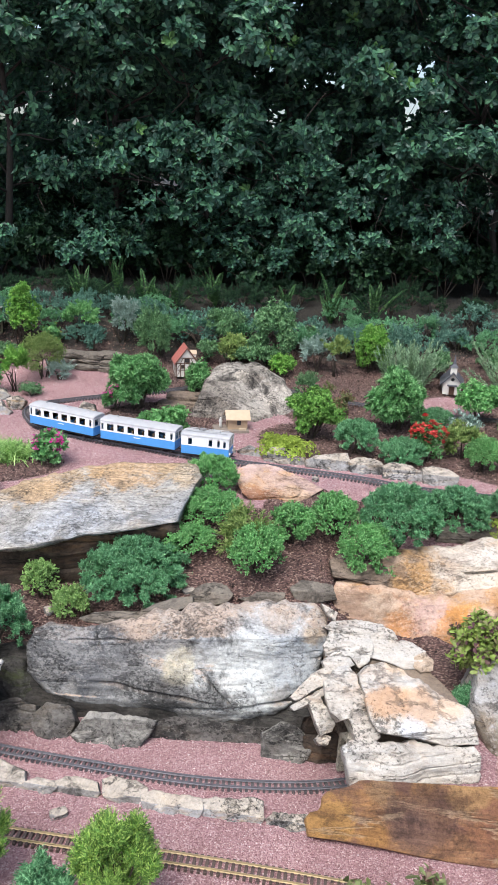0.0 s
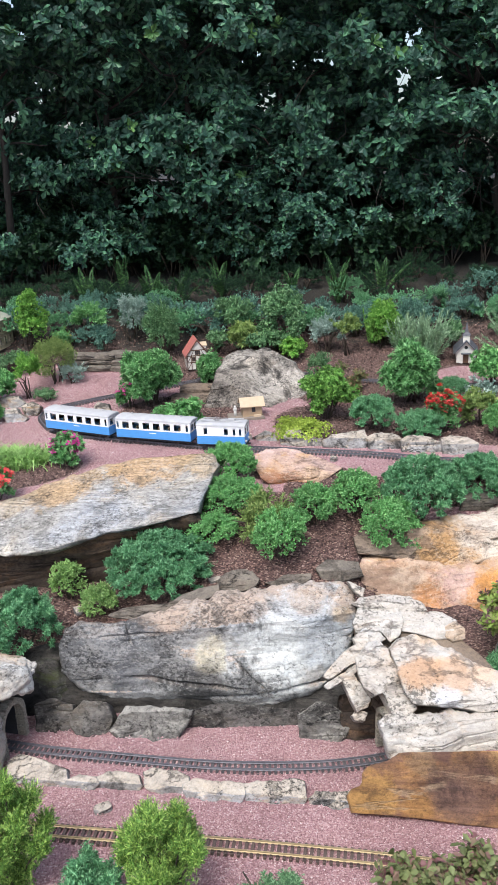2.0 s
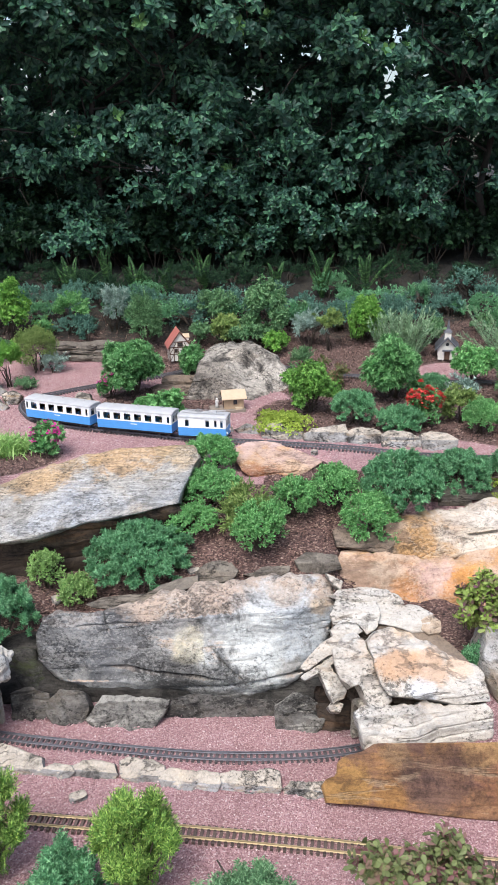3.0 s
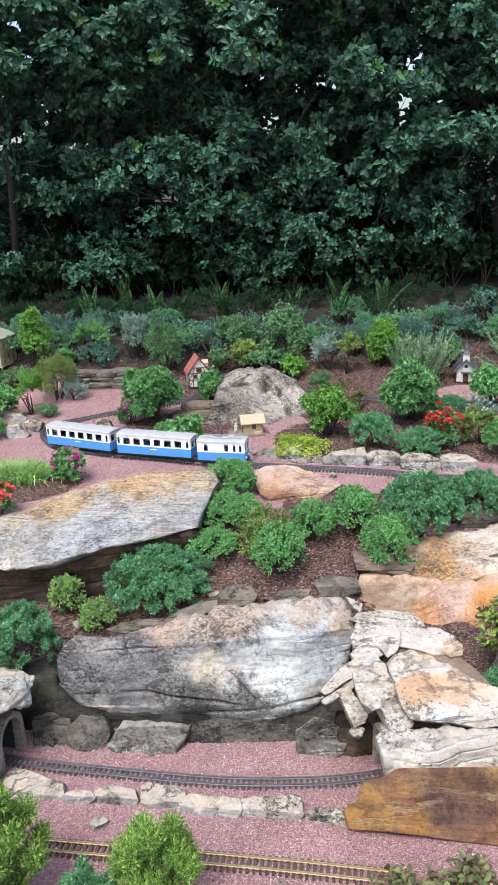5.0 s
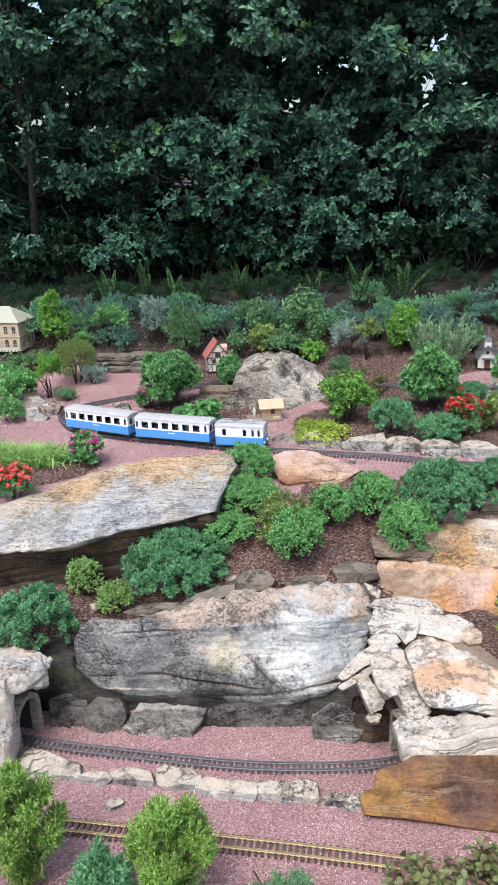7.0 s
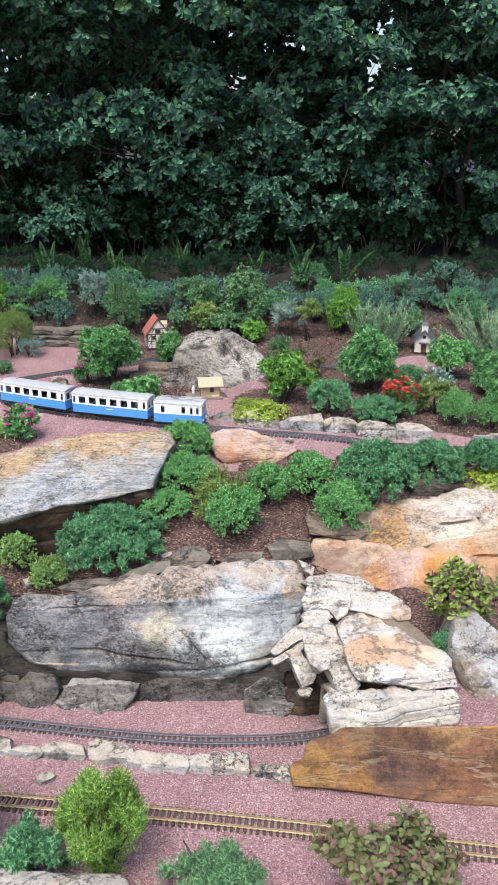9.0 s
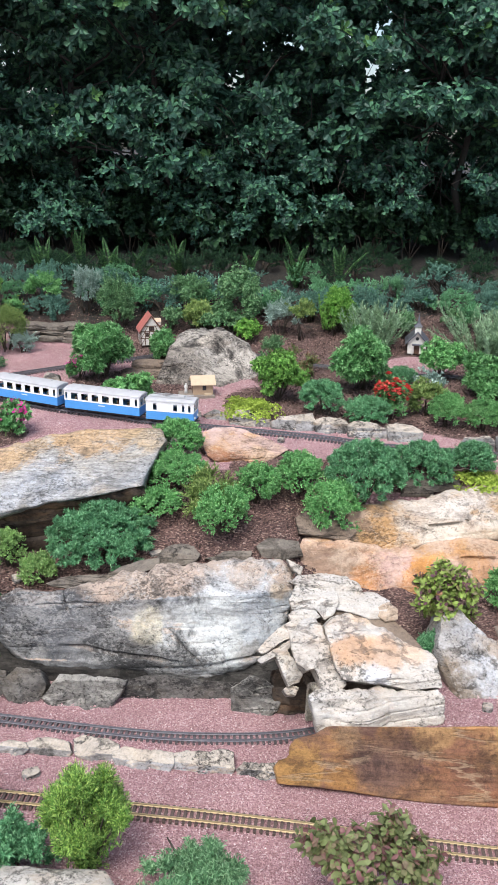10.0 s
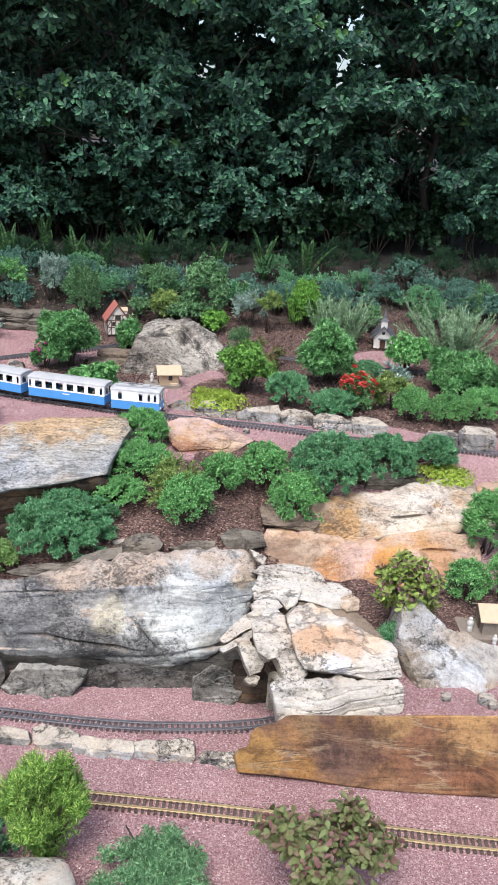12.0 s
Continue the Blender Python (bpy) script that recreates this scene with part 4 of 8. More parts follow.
def soil():
    xs = np.concatenate([[-400, -60, -14], np.arange(-5.0, -2.2, 0.1), np.arange(-2.2, 2.6, 0.025), np.arange(2.6, 5.2, 0.1), [14, 60, 400]])
    ys = np.concatenate([[-400, -60, -10, -3], np.arange(-1, 1.4, 0.15), np.arange(1.4, 6.6, 0.025), np.arange(6.6, 11, 0.1), [14, 40, 120, 500]])
    v, bed = [], []
    for y in ys:
        for x in xs:
            near = abs(x) < 5 and -1 < y < 11
            rough = 0.006 * noise.noise(Vector((x * 5, y * 5, 0))) + 0.004 * noise.noise(Vector((x * 24, y * 24, 3))) if near else 0
            b = bed_share(x, y) if near else (1.0 if y > 5 else 0.0)
            v.append((x, y, height(x, y) + rough - 0.004 + b * (0.012 * noise.noise(Vector((x * 9, y * 9, 9))) + 0.008 * noise.noise(Vector((x * 40, y * 40, 2))))))
            bed.append(b)
    nx, ny = len(xs), len(ys)
    a = (np.arange(ny - 1)[:, None] * nx + np.arange(nx - 1)[None, :]).reshape(-1)
    f = np.stack([a, a + 1, a + nx + 1, a + nx], 1)
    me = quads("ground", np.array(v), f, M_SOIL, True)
    at = me.attributes.new("bed", "FLOAT", "POINT")
    at.data.foreach_set("value", np.array(bed, dtype=np.float32))
    ob = new("ground", me)
    tagged(ob, "pink crushed granite paths with dark-red bark mulch in the beds", "ground", kind="structure")


soil()

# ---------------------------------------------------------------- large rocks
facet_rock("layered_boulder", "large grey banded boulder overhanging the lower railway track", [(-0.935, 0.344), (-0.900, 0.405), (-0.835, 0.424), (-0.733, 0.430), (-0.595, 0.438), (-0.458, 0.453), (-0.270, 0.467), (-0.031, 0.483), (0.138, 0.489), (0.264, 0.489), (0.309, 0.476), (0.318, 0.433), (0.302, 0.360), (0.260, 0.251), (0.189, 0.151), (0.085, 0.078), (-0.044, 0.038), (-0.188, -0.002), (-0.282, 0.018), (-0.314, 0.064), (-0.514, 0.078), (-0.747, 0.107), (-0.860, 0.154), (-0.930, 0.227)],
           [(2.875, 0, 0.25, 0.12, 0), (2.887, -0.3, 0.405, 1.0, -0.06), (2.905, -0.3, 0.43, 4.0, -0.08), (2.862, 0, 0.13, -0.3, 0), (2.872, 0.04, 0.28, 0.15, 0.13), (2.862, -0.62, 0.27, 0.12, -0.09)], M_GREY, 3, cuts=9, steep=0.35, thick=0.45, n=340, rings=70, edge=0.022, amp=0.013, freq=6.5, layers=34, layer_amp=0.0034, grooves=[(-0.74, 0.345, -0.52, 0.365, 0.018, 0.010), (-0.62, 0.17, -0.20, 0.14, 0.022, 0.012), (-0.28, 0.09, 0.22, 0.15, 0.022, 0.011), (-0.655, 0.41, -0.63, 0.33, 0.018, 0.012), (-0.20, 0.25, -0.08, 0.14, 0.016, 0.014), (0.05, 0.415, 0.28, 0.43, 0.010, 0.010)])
facet_rock("tilted_slab", "long tan and grey banded stone slab tilted over the bank", [(-2.104, 0.461), (-1.650, 0.546), (-1.488, 0.578), (-1.322, 0.611), (-1.074, 0.667), (-0.930, 0.697), (-0.748, 0.721), (-0.363, 0.753), (-0.311, 0.727), (-0.348, 0.695), (-0.378, 0.664), (-0.381, 0.623), (-0.562, 0.593), (-0.829, 0.564), (-0.958, 0.533), (-1.089, 0.506), (-1.362, 0.489), (-1.521, 0.466), (-1.946, 0.392)],
           [(3.5, -0.87, 0.56, 4.0, -0.45), (3.48, -0.87, 0.56, 0.35, 0.13)], M_SLAB, 8, thick=0.35, n=340, rings=60, edge=0.03, amp=0.010, freq=4, layers=55, layer_amp=0.006, dip=-0.14)
facet_rock("undercut_rock", "brown damp rock under the tan slab, shade in its dark colour", [(-2.001, 0.360), (-1.535, 0.471), (-1.218, 0.486), (-0.973, 0.521), (-0.566, 0.58), (-0.42, 0.595), (-0.345, 0.50), (-0.26, 0.381), (-0.376, 0.211), (-0.604, 0.164), (-1.020, 0.172), (-1.426, 0.196), (-2.042, 0.191)],
           [(3.54, -0.87, 0.5, -0.15, 0.13)], M_BROWNSHADE, 9, thick=0.3, n=160, rings=24, edge=0.02, amp=0.02, freq=5, layers=22, layer_amp=0.009)
facet_rock("orange_slab", "small orange-brown sandstone slab beside the upper track", [(-0.112, 0.666), (-0.053, 0.676), (0.105, 0.668), (0.226, 0.641), (0.348, 0.613), (0.276, 0.600), (0.200, 0.562), (0.109, 0.524), (0.005, 0.568), (-0.083, 0.623), (-0.114, 0.646)],
           [(4.03, 0.1, 0.58, 0.1, 0.1), (4.0, 0.1, 0.6, 4.5, 0.3)], M_ORANGE, 15, ragged=0.8, thick=0.2, n=150, rings=30, edge=0.003, amp=0.007, freq=8, layers=44, layer_amp=0.005, cuts=6)
facet_rock("sandstone_ledge", "pale buff sandstone ledge above the orange rock", [(0.592, 0.491), (0.633, 0.519), (0.807, 0.527), (1.048, 0.538), (1.265, 0.548), (1.468, 0.554), (1.486, 0.544), (1.453, 0.524), (1.394, 0.484), (1.343, 0.422), (1.120, 0.403), (0.982, 0.395), (0.817, 0.358), (0.708, 0.356), (0.615, 0.388)],
           [(3.5, 1, 0.48, 0.5, 0.0), (3.53, 1, 0.51, 6, 0)], M_BUFF, 21, cuts=8, steep=0.4, thick=0.3, n=240, rings=44, edge=0.012, amp=0.013, freq=6, layers=26, layer_amp=0.010, grooves=[(1.02, 0.452, 1.15, 0.462, 0.03, 0.012), (1.20, 0.480, 1.27, 0.49, 0.03, 0.012)])
facet_rock("orange_rock", "orange and pink weathered sandstone outcrop below a buff ledge", [(0.385, 0.408), (0.411, 0.427), (0.516, 0.435), (0.643, 0.417), (0.774, 0.411), (0.997, 0.422), (1.282, 0.432), (1.400, 0.426), (1.404, 0.404), (1.410, 0.358), (1.338, 0.311), (1.133, 0.268), (0.945, 0.244), (0.735, 0.243), (0.644, 0.273), (0.554, 0.313), (0.424, 0.331), (0.385, 0.359)],
           [(3.25, 0.7, 0.3, 0.75, 0.02), (3.33, 0.7, 0.4, 4, 0)], M_ORANGE, 29, cuts=10, steep=0.4, thick=0.3, n=240, rings=44, edge=0.015, amp=0.018, freq=6, layers=16, layer_amp=0.008, grooves=[(0.42, 0.39, 0.75, 0.375, 0.02, 0.015), (1.15, 0.36, 1.40, 0.375, 0.02, 0.012)])
facet_rock("brown_flagstone", "upright polished brown and ochre flagstone edging the raised bed", [(0.221, 0.085), (0.238, 0.113), (0.271, 0.124), (0.275, 0.167), (0.300, 0.191), (0.369, 0.213), (0.407, 0.242), (0.760, 0.267), (1.340, 0.316), (1.947, 0.375), (1.984, 0.015), (1.364, 0.013), (1.133, 0.011), (0.874, 0.004), (0.676, 0.007), (0.457, 0.023), (0.237, 0.025)],
           [(2.29, 0.3, 0.05, 0.25, -0.11)], M_PLANK, 31, ragged=0.25, thick=0.05, n=260, rings=40, edge=0.008, amp=0.003, freq=5, layers=26, layer_amp=0.0022)
facet_rock("pointed_boulder", "pale pointed boulder with bluish and rusty faces on pink gravel", [(0.942, 0.438), (0.975, 0.429), (1.022, 0.392), (1.077, 0.351), (1.185, 0.313), (1.311, 0.276), (1.416, 0.231), (1.394, 0.197), (1.266, 0.194), (1.119, 0.187), (0.965, 0.190), (0.922, 0.212), (0.889, 0.253), (0.854, 0.319), (0.862, 0.383), (0.897, 0.419)],
           [(2.5, 1.0, 0.2, 1.0, 0.05), (2.53, 0.93, 0.28, 0.35, -1.5), (2.62, 1.1, 0.3, 2.4, 0.8)], M_PALE, 58, thick=0.25, n=200, rings=40, edge=0.006, amp=0.007, freq=8, layers=22, layer_amp=0.004, cuts=14, steep=0.8)
facet_rock("granite_boulder", "big rounded grey granite boulder behind the hut", [(-0.465, 0.662), (-0.432, 0.754), (-0.392, 0.824), (-0.350, 0.891), (-0.285, 0.926), (-0.192, 0.941), (-0.069, 0.944), (0.052, 0.925), (0.150, 0.854), (0.227, 0.773), (0.290, 0.686), (0.225, 0.636), (0.058, 0.619), (-0.209, 0.624), (-0.360, 0.635)],
           [(5.28, -0.1, 0.68, 0.35, 0.1), (5.5, 0, 0.8, 1.3, 0.7), (5.55, -0.1, 0.88, 3.5, -0.2)], M_BOULDER, 6, cuts=12, steep=0.5, thick=0.1, n=200, rings=44, edge=0.025, amp=0.016, freq=6, layers=10, layer_amp=0.004)
facet_rock("white_block", "blocky white quartz rock with dark seams beside the track", [(0.345, 0.310), (0.371, 0.316), (0.495, 0.319), (0.661, 0.319), (0.798, 0.318), (0.815, 0.293), (0.810, 0.238), (0.797, 0.198), (0.661, 0.203), (0.495, 0.211), (0.417, 0.207), (0.389, 0.189), (0.370, 0.203), (0.358, 0.258)],
           [(2.385, 0.6, 0.25, 0.35, 0.05), (2.4, 0.6, 0.31, 4, 0)], M_WHITE, 49, thick=0.12, n=200, rings=36, edge=0.005, amp=0.008, freq=12, layers=50, layer_amp=0.008, cuts=9, group="white rock pile")
facet_rock("white_block", "broad wedge of white and orange-pink rock lying on the pile", [(0.410, 0.435), (0.450, 0.450), (0.514, 0.459), (0.589, 0.449), (0.660, 0.429), (0.690, 0.413), (0.776, 0.402), (0.801, 0.392), (0.801, 0.371), (0.813, 0.326), (0.703, 0.319), (0.588, 0.341), (0.465, 0.357), (0.445, 0.370), (0.435, 0.397)],
           [(2.44, 0.6, 0.33, 0.5, 0.05), (2.47, 0.6, 0.365, 2.6, -0.1)], M_WHITE, 50, thick=0.12, n=200, rings=36, edge=0.005, amp=0.008, freq=12, layers=50, layer_amp=0.008, cuts=9, group="white rock pile")
facet_rock("white_block", "narrow white rock leaning on the pile", [(0.280, 0.400), (0.322, 0.425), (0.370, 0.433), (0.396, 0.418), (0.407, 0.393), (0.440, 0.364), (0.463, 0.331), (0.469, 0.307), (0.439, 0.295), (0.387, 0.292), (0.377, 0.317), (0.359, 0.338), (0.329, 0.332), (0.303, 0.346), (0.287, 0.373)],
           [(2.47, 0.4, 0.3, 2.0, 0.1), (2.45, 0.4, 0.3, 0.6, 0.4)], M_WHITE, 51, thick=0.12, n=200, rings=36, edge=0.005, amp=0.008, freq=12, layers=50, layer_amp=0.008, cuts=9, group="white rock pile")
facet_rock("white_block", "slanting white rock wedged beside the tunnel mouth", [(0.155, 0.333), (0.216, 0.367), (0.293, 0.395), (0.316, 0.378), (0.300, 0.358), (0.241, 0.342), (0.176, 0.325)],
           [(2.68, 0.2, 0.34, 1.4, 0.2)], M_WHITE, 52, thick=0.07, n=90, rings=18, edge=0.004, amp=0.005, freq=13, layers=60, layer_amp=0.004, cuts=9, group="white rock pile")
facet_rock("white_block", "thin slanting white rock above the tunnel mouth", [(0.162, 0.307), (0.228, 0.331), (0.301, 0.355), (0.313, 0.339), (0.246, 0.315), (0.174, 0.298)],
           [(2.66, 0.2, 0.32, 1.2, 0.2)], M_WHITE, 53, thick=0.07, n=90, rings=18, edge=0.004, amp=0.005, freq=13, layers=60, layer_amp=0.004, cuts=9, group="white rock pile")
facet_rock("white_block", "tooth-shaped white rock below the slanting ones", [(0.215, 0.328), (0.260, 0.341), (0.291, 0.299), (0.322, 0.252), (0.307, 0.234), (0.269, 0.224), (0.251, 0.256), (0.234, 0.293)],
           [(2.62, 0.25, 0.28, 0.8, 0.3)], M_WHITE, 54, thick=0.07, n=90, rings=18, edge=0.004, amp=0.005, freq=13, layers=60, layer_amp=0.004, cuts=9, group="white rock pile")
facet_rock("white_block", "small white stone in the mouth of the tunnel", [(0.251, 0.203), (0.274, 0.223), (0.306, 0.204), (0.293, 0.177), (0.265, 0.184)],
           [(2.6, 0.25, 0.24, 0.4, 0.2)], M_WHITE, 55, thick=0.07, n=90, rings=18, edge=0.004, amp=0.005, freq=13, layers=60, layer_amp=0.004, cuts=9, group="white rock pile")
facet_rock("white_block", "small grey-white stone between the pile and the boulder", [(0.283, 0.398), (0.327, 0.424), (0.376, 0.417), (0.398, 0.393), (0.338, 0.374), (0.292, 0.379)],
           [(2.8, 0.35, 0.39, 1.0, 0)], M_WHITE, 56, thick=0.07, n=90, rings=18, edge=0.004, amp=0.005, freq=13, layers=60, layer_amp=0.004, cuts=9, group="white rock pile")
facet_rock("white_block", "white rock with a grey cracked face above the wedge", [(0.293, 0.428), (0.320, 0.453), (0.388, 0.456), (0.470, 0.452), (0.477, 0.425), (0.460, 0.389), (0.422, 0.368), (0.392, 0.396), (0.353, 0.407), (0.305, 0.398)],
           [(2.85, 0.4, 0.4, 0.7, 0), (2.89, 0.4, 0.44, 4, 0)], M_WHITE, 57, thick=0.07, n=90, rings=18, edge=0.004, amp=0.005, freq=13, layers=60, layer_amp=0.004, cuts=9, group="white rock pile")
facet_rock("white_block", "long white rock on the pile beside the mulch", [(0.461, 0.441), (0.551, 0.442), (0.643, 0.438), (0.689, 0.428), (0.672, 0.406), (0.654, 0.379), (0.608, 0.371), (0.544, 0.391), (0.489, 0.396), (0.464, 0.416)],
           [(2.85, 0.55, 0.4, 0.7, -0.1), (2.875, 0.55, 0.43, 4, 0)], M_WHITE, 58, thick=0.07, n=90, rings=18, edge=0.004, amp=0.005, freq=13, layers=60, layer_amp=0.004, cuts=9, group="white rock pile")
facet_rock("white_block", "short brown-tipped white rock on the pile", [(0.650, 0.406), (0.688, 0.424), (0.725, 0.403), (0.720, 0.370), (0.673, 0.364), (0.648, 0.379)],
           [(2.84, 0.7, 0.39, 0.6, 0.0)], M_BUFF, 59, thick=0.07, n=90, rings=18, edge=0.004, amp=0.005, freq=13, layers=60, layer_amp=0.004, cuts=9, group="white rock pile")
facet_rock("white_block", "thin white rock at the foot of the orange outcrop", [(0.305, 0.464), (0.342, 0.474), (0.414, 0.476), (0.519, 0.473), (0.555, 0.464), (0.571, 0.442), (0.505, 0.440), (0.411, 0.449), (0.340, 0.454)],
           [(2.94, 0.45, 0.45, 0.8, 0), (2.96, 0.45, 0.47, 5, 0)], M_WHITE, 60, thick=0.07, n=90, rings=18, edge=0.004, amp=0.005, freq=13, layers=60, layer_amp=0.004, cuts=9, group="white rock pile")
facet_rock("white_block", "pale shard of stone on top of the grey boulder", [(0.285, 0.512), (0.350, 0.492), (0.335, 0.468), (0.309, 0.483)],
           [(3.02, 0.3, 0.48, 1.0, 0)], M_WHITE, 61, thick=0.07, n=90, rings=18, edge=0.004, amp=0.005, freq=13, layers=60, layer_amp=0.004, cuts=9, group="white rock pile")
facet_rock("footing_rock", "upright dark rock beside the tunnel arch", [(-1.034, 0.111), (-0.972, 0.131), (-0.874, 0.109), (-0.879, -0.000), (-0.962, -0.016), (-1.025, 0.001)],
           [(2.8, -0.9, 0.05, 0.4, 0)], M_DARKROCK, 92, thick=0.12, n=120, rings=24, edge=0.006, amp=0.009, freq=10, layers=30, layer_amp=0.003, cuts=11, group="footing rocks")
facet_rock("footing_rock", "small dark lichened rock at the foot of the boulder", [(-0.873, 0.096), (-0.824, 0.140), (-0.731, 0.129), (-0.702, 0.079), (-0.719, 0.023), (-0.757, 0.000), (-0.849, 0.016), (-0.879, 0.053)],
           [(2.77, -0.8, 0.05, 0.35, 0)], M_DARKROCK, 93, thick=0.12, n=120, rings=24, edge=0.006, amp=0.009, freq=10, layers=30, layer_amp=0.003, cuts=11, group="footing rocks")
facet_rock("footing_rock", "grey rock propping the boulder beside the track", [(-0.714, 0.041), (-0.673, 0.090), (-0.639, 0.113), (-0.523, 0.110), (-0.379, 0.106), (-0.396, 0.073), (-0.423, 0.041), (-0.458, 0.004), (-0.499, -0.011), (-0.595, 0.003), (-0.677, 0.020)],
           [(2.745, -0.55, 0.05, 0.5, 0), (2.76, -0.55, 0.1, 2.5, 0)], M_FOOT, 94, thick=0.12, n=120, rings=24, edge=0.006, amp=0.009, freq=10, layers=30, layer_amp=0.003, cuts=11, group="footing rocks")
facet_rock("footing_rock", "damp rock face under the boulder, shade in its dark colour", [(-0.433, 0.052), (-0.386, 0.093), (-0.270, 0.125), (-0.111, 0.104), (0.075, 0.088), (0.081, -0.024), (-0.047, -0.042), (-0.207, -0.042), (-0.368, -0.034), (-0.424, -0.014)],
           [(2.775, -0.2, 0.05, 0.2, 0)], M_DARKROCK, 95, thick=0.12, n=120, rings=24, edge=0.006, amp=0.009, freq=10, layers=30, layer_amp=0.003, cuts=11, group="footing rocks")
facet_rock("footing_rock", "brown grooved rock under the boulder", [(0.060, 0.084), (0.126, 0.139), (0.186, 0.127), (0.238, 0.102), (0.267, 0.071), (0.242, 0.025), (0.203, -0.019), (0.132, -0.027), (0.062, -0.017)],
           [(2.73, 0.13, 0.05, 0.35, -0.15)], M_FOOT, 96, thick=0.12, n=110, rings=20, edge=0.008, amp=0.010, freq=9, layers=44, layer_amp=0.007, group="footing rocks")
loft_rock("pile_core", "earth-stained pale rock filling the white pile", [
    ((0.32, 3.08, 0.40), (0.31, 2.99, 0.37), (0.31, 2.79, 0.12)),
    ((0.48, 3.09, 0.40), (0.46, 2.88, 0.36), (0.43, 2.45, 0.16)),
    ((0.66, 2.96, 0.37), (0.63, 2.74, 0.34), (0.59, 2.42, 0.18)),
    ((0.83, 2.64, 0.31), (0.82, 2.56, 0.29), (0.80, 2.44, 0.18)),
], M_BROWN, 40, fine=50, amp=0.010, freq=7, layers=20, layer_amp=0.008, soften=1)
loft_rock("tunnel_rock", "pale hollowed rock beside a railway tunnel mouth", [
    ((-2.04, 2.62, 0.38), (-1.97, 2.52, 0.40), (-2.02, 2.46, 0.01)),
    ((-1.37, 2.62, 0.38), (-1.33, 2.52, 0.40), (-1.36, 2.46, 0.02)),
    ((-1.18, 2.62, 0.38), (-1.14, 2.53, 0.40), (-1.17, 2.47, 0.03)),
    ((-1.11, 2.62, 0.36), (-1.08, 2.54, 0.37), (-1.11, 2.48, 0.03)),
    ((-1.08, 2.60, 0.29), (-1.07, 2.54, 0.26), (-1.08, 2.49, 0.03)),
], M_WHITE, 61, fine=110, amp=0.020, freq=8, layers=14, layer_amp=0.010, soften=1, blunt=True)
loft_rock("arch_rock", "pale flat rock lying over the tunnel arch", [
    ((-2.25, 2.92, 0.27), (-2.01, 2.60, 0.44), (-2.01, 2.56, 0.33)),
    ((-1.47, 2.92, 0.26), (-1.31, 2.60, 0.43), (-1.31, 2.56, 0.32)),
    ((-1.23, 2.92, 0.26), (-1.11, 2.62, 0.42), (-1.11, 2.58, 0.31)),
    ((-1.14, 2.92, 0.26), (-1.04, 2.66, 0.38), (-1.04, 2.62, 0.30)),
    ((-1.05, 2.90, 0.26), (-1.00, 2.74, 0.32), (-1.00, 2.72, 0.26)),
], M_WHITE, 62, fine=110, amp=0.020, freq=8, layers=14, layer_amp=0.010, soften=1, blunt=True)
loft_rock("moss_rock", "dark mossy rock above the tunnel arch", [
    ((-1.15, 3.25, 0.08), (-1.07, 3.00, 0.19), (-1.07, 2.92, -0.02)),
    ((-1.12, 3.25, 0.10), (-1.03, 2.98, 0.21), (-1.04, 2.90, -0.03)),
    ((-1.04, 3.25, 0.12), (-0.96, 2.98, 0.22), (-0.96, 2.86, -0.05)),
    ((-0.96, 3.25, 0.10), (-0.90, 3.00, 0.12), (-0.89, 2.86, -0.06)),
], M_MOSS, 63, fine=40, amp=0.016, freq=8, layers=14, layer_amp=0.01, soften=2)
# The tunnel mouth's darkness is put into this rock's colour.
loft_rock("footing_rock", "rock at the back of the tunnel mouth, coloured dark for shade", [((0.21, 2.74, 0.20), (0.21, 2.74, 0.19), (0.21, 2.72, 0.00)), ((0.30, 2.76, 0.21), (0.29, 2.75, 0.20), (0.29, 2.69, 0.00)), ((0.38, 2.76, 0.21), (0.38, 2.75, 0.20), (0.37, 2.70, 0.00))], M_BROWNSHADE, 75, fine=56, amp=0.012, freq=7, layers=26, layer_amp=0.008, soften=0, group="footing rocks", blunt=True, cuts=9)

# ---------------------------------------------------------------- border stones
facet_rock("border_stone", "rough buff and grey stone edging the lower track", [(-1.059, 0.052), (-1.028, 0.066), (-0.961, 0.064), (-0.893, 0.055), (-0.841, 0.050), (-0.825, 0.031), (-0.840, 0.000), (-0.914, -0.007), (-0.989, 0.011), (-1.041, 0.029)],
           [(2.473, -0.933, 0, 0.25, -0.14), (2.485, -0.933, 0.035, 2.4, -0.14)], M_EDGE, 100, thick=0.05, n=110, rings=24, edge=0.004, amp=0.005, freq=15, layers=40, layer_amp=0.002, cuts=9, steep=0.6, group="lower border stones")
facet_rock("border_stone", "rough buff and grey stone edging the lower track", [(-0.819, 0.033), (-0.782, 0.040), (-0.720, 0.040), (-0.705, 0.031), (-0.723, 0.004), (-0.781, -0.005), (-0.816, -0.001)],
           [(2.456, -0.764, 0, 0.25, -0.14), (2.468, -0.764, 0.035, 2.4, -0.14)], M_EDGE, 101, thick=0.05, n=110, rings=24, edge=0.004, amp=0.005, freq=15, layers=40, layer_amp=0.002, cuts=9, steep=0.6, group="lower border stones")
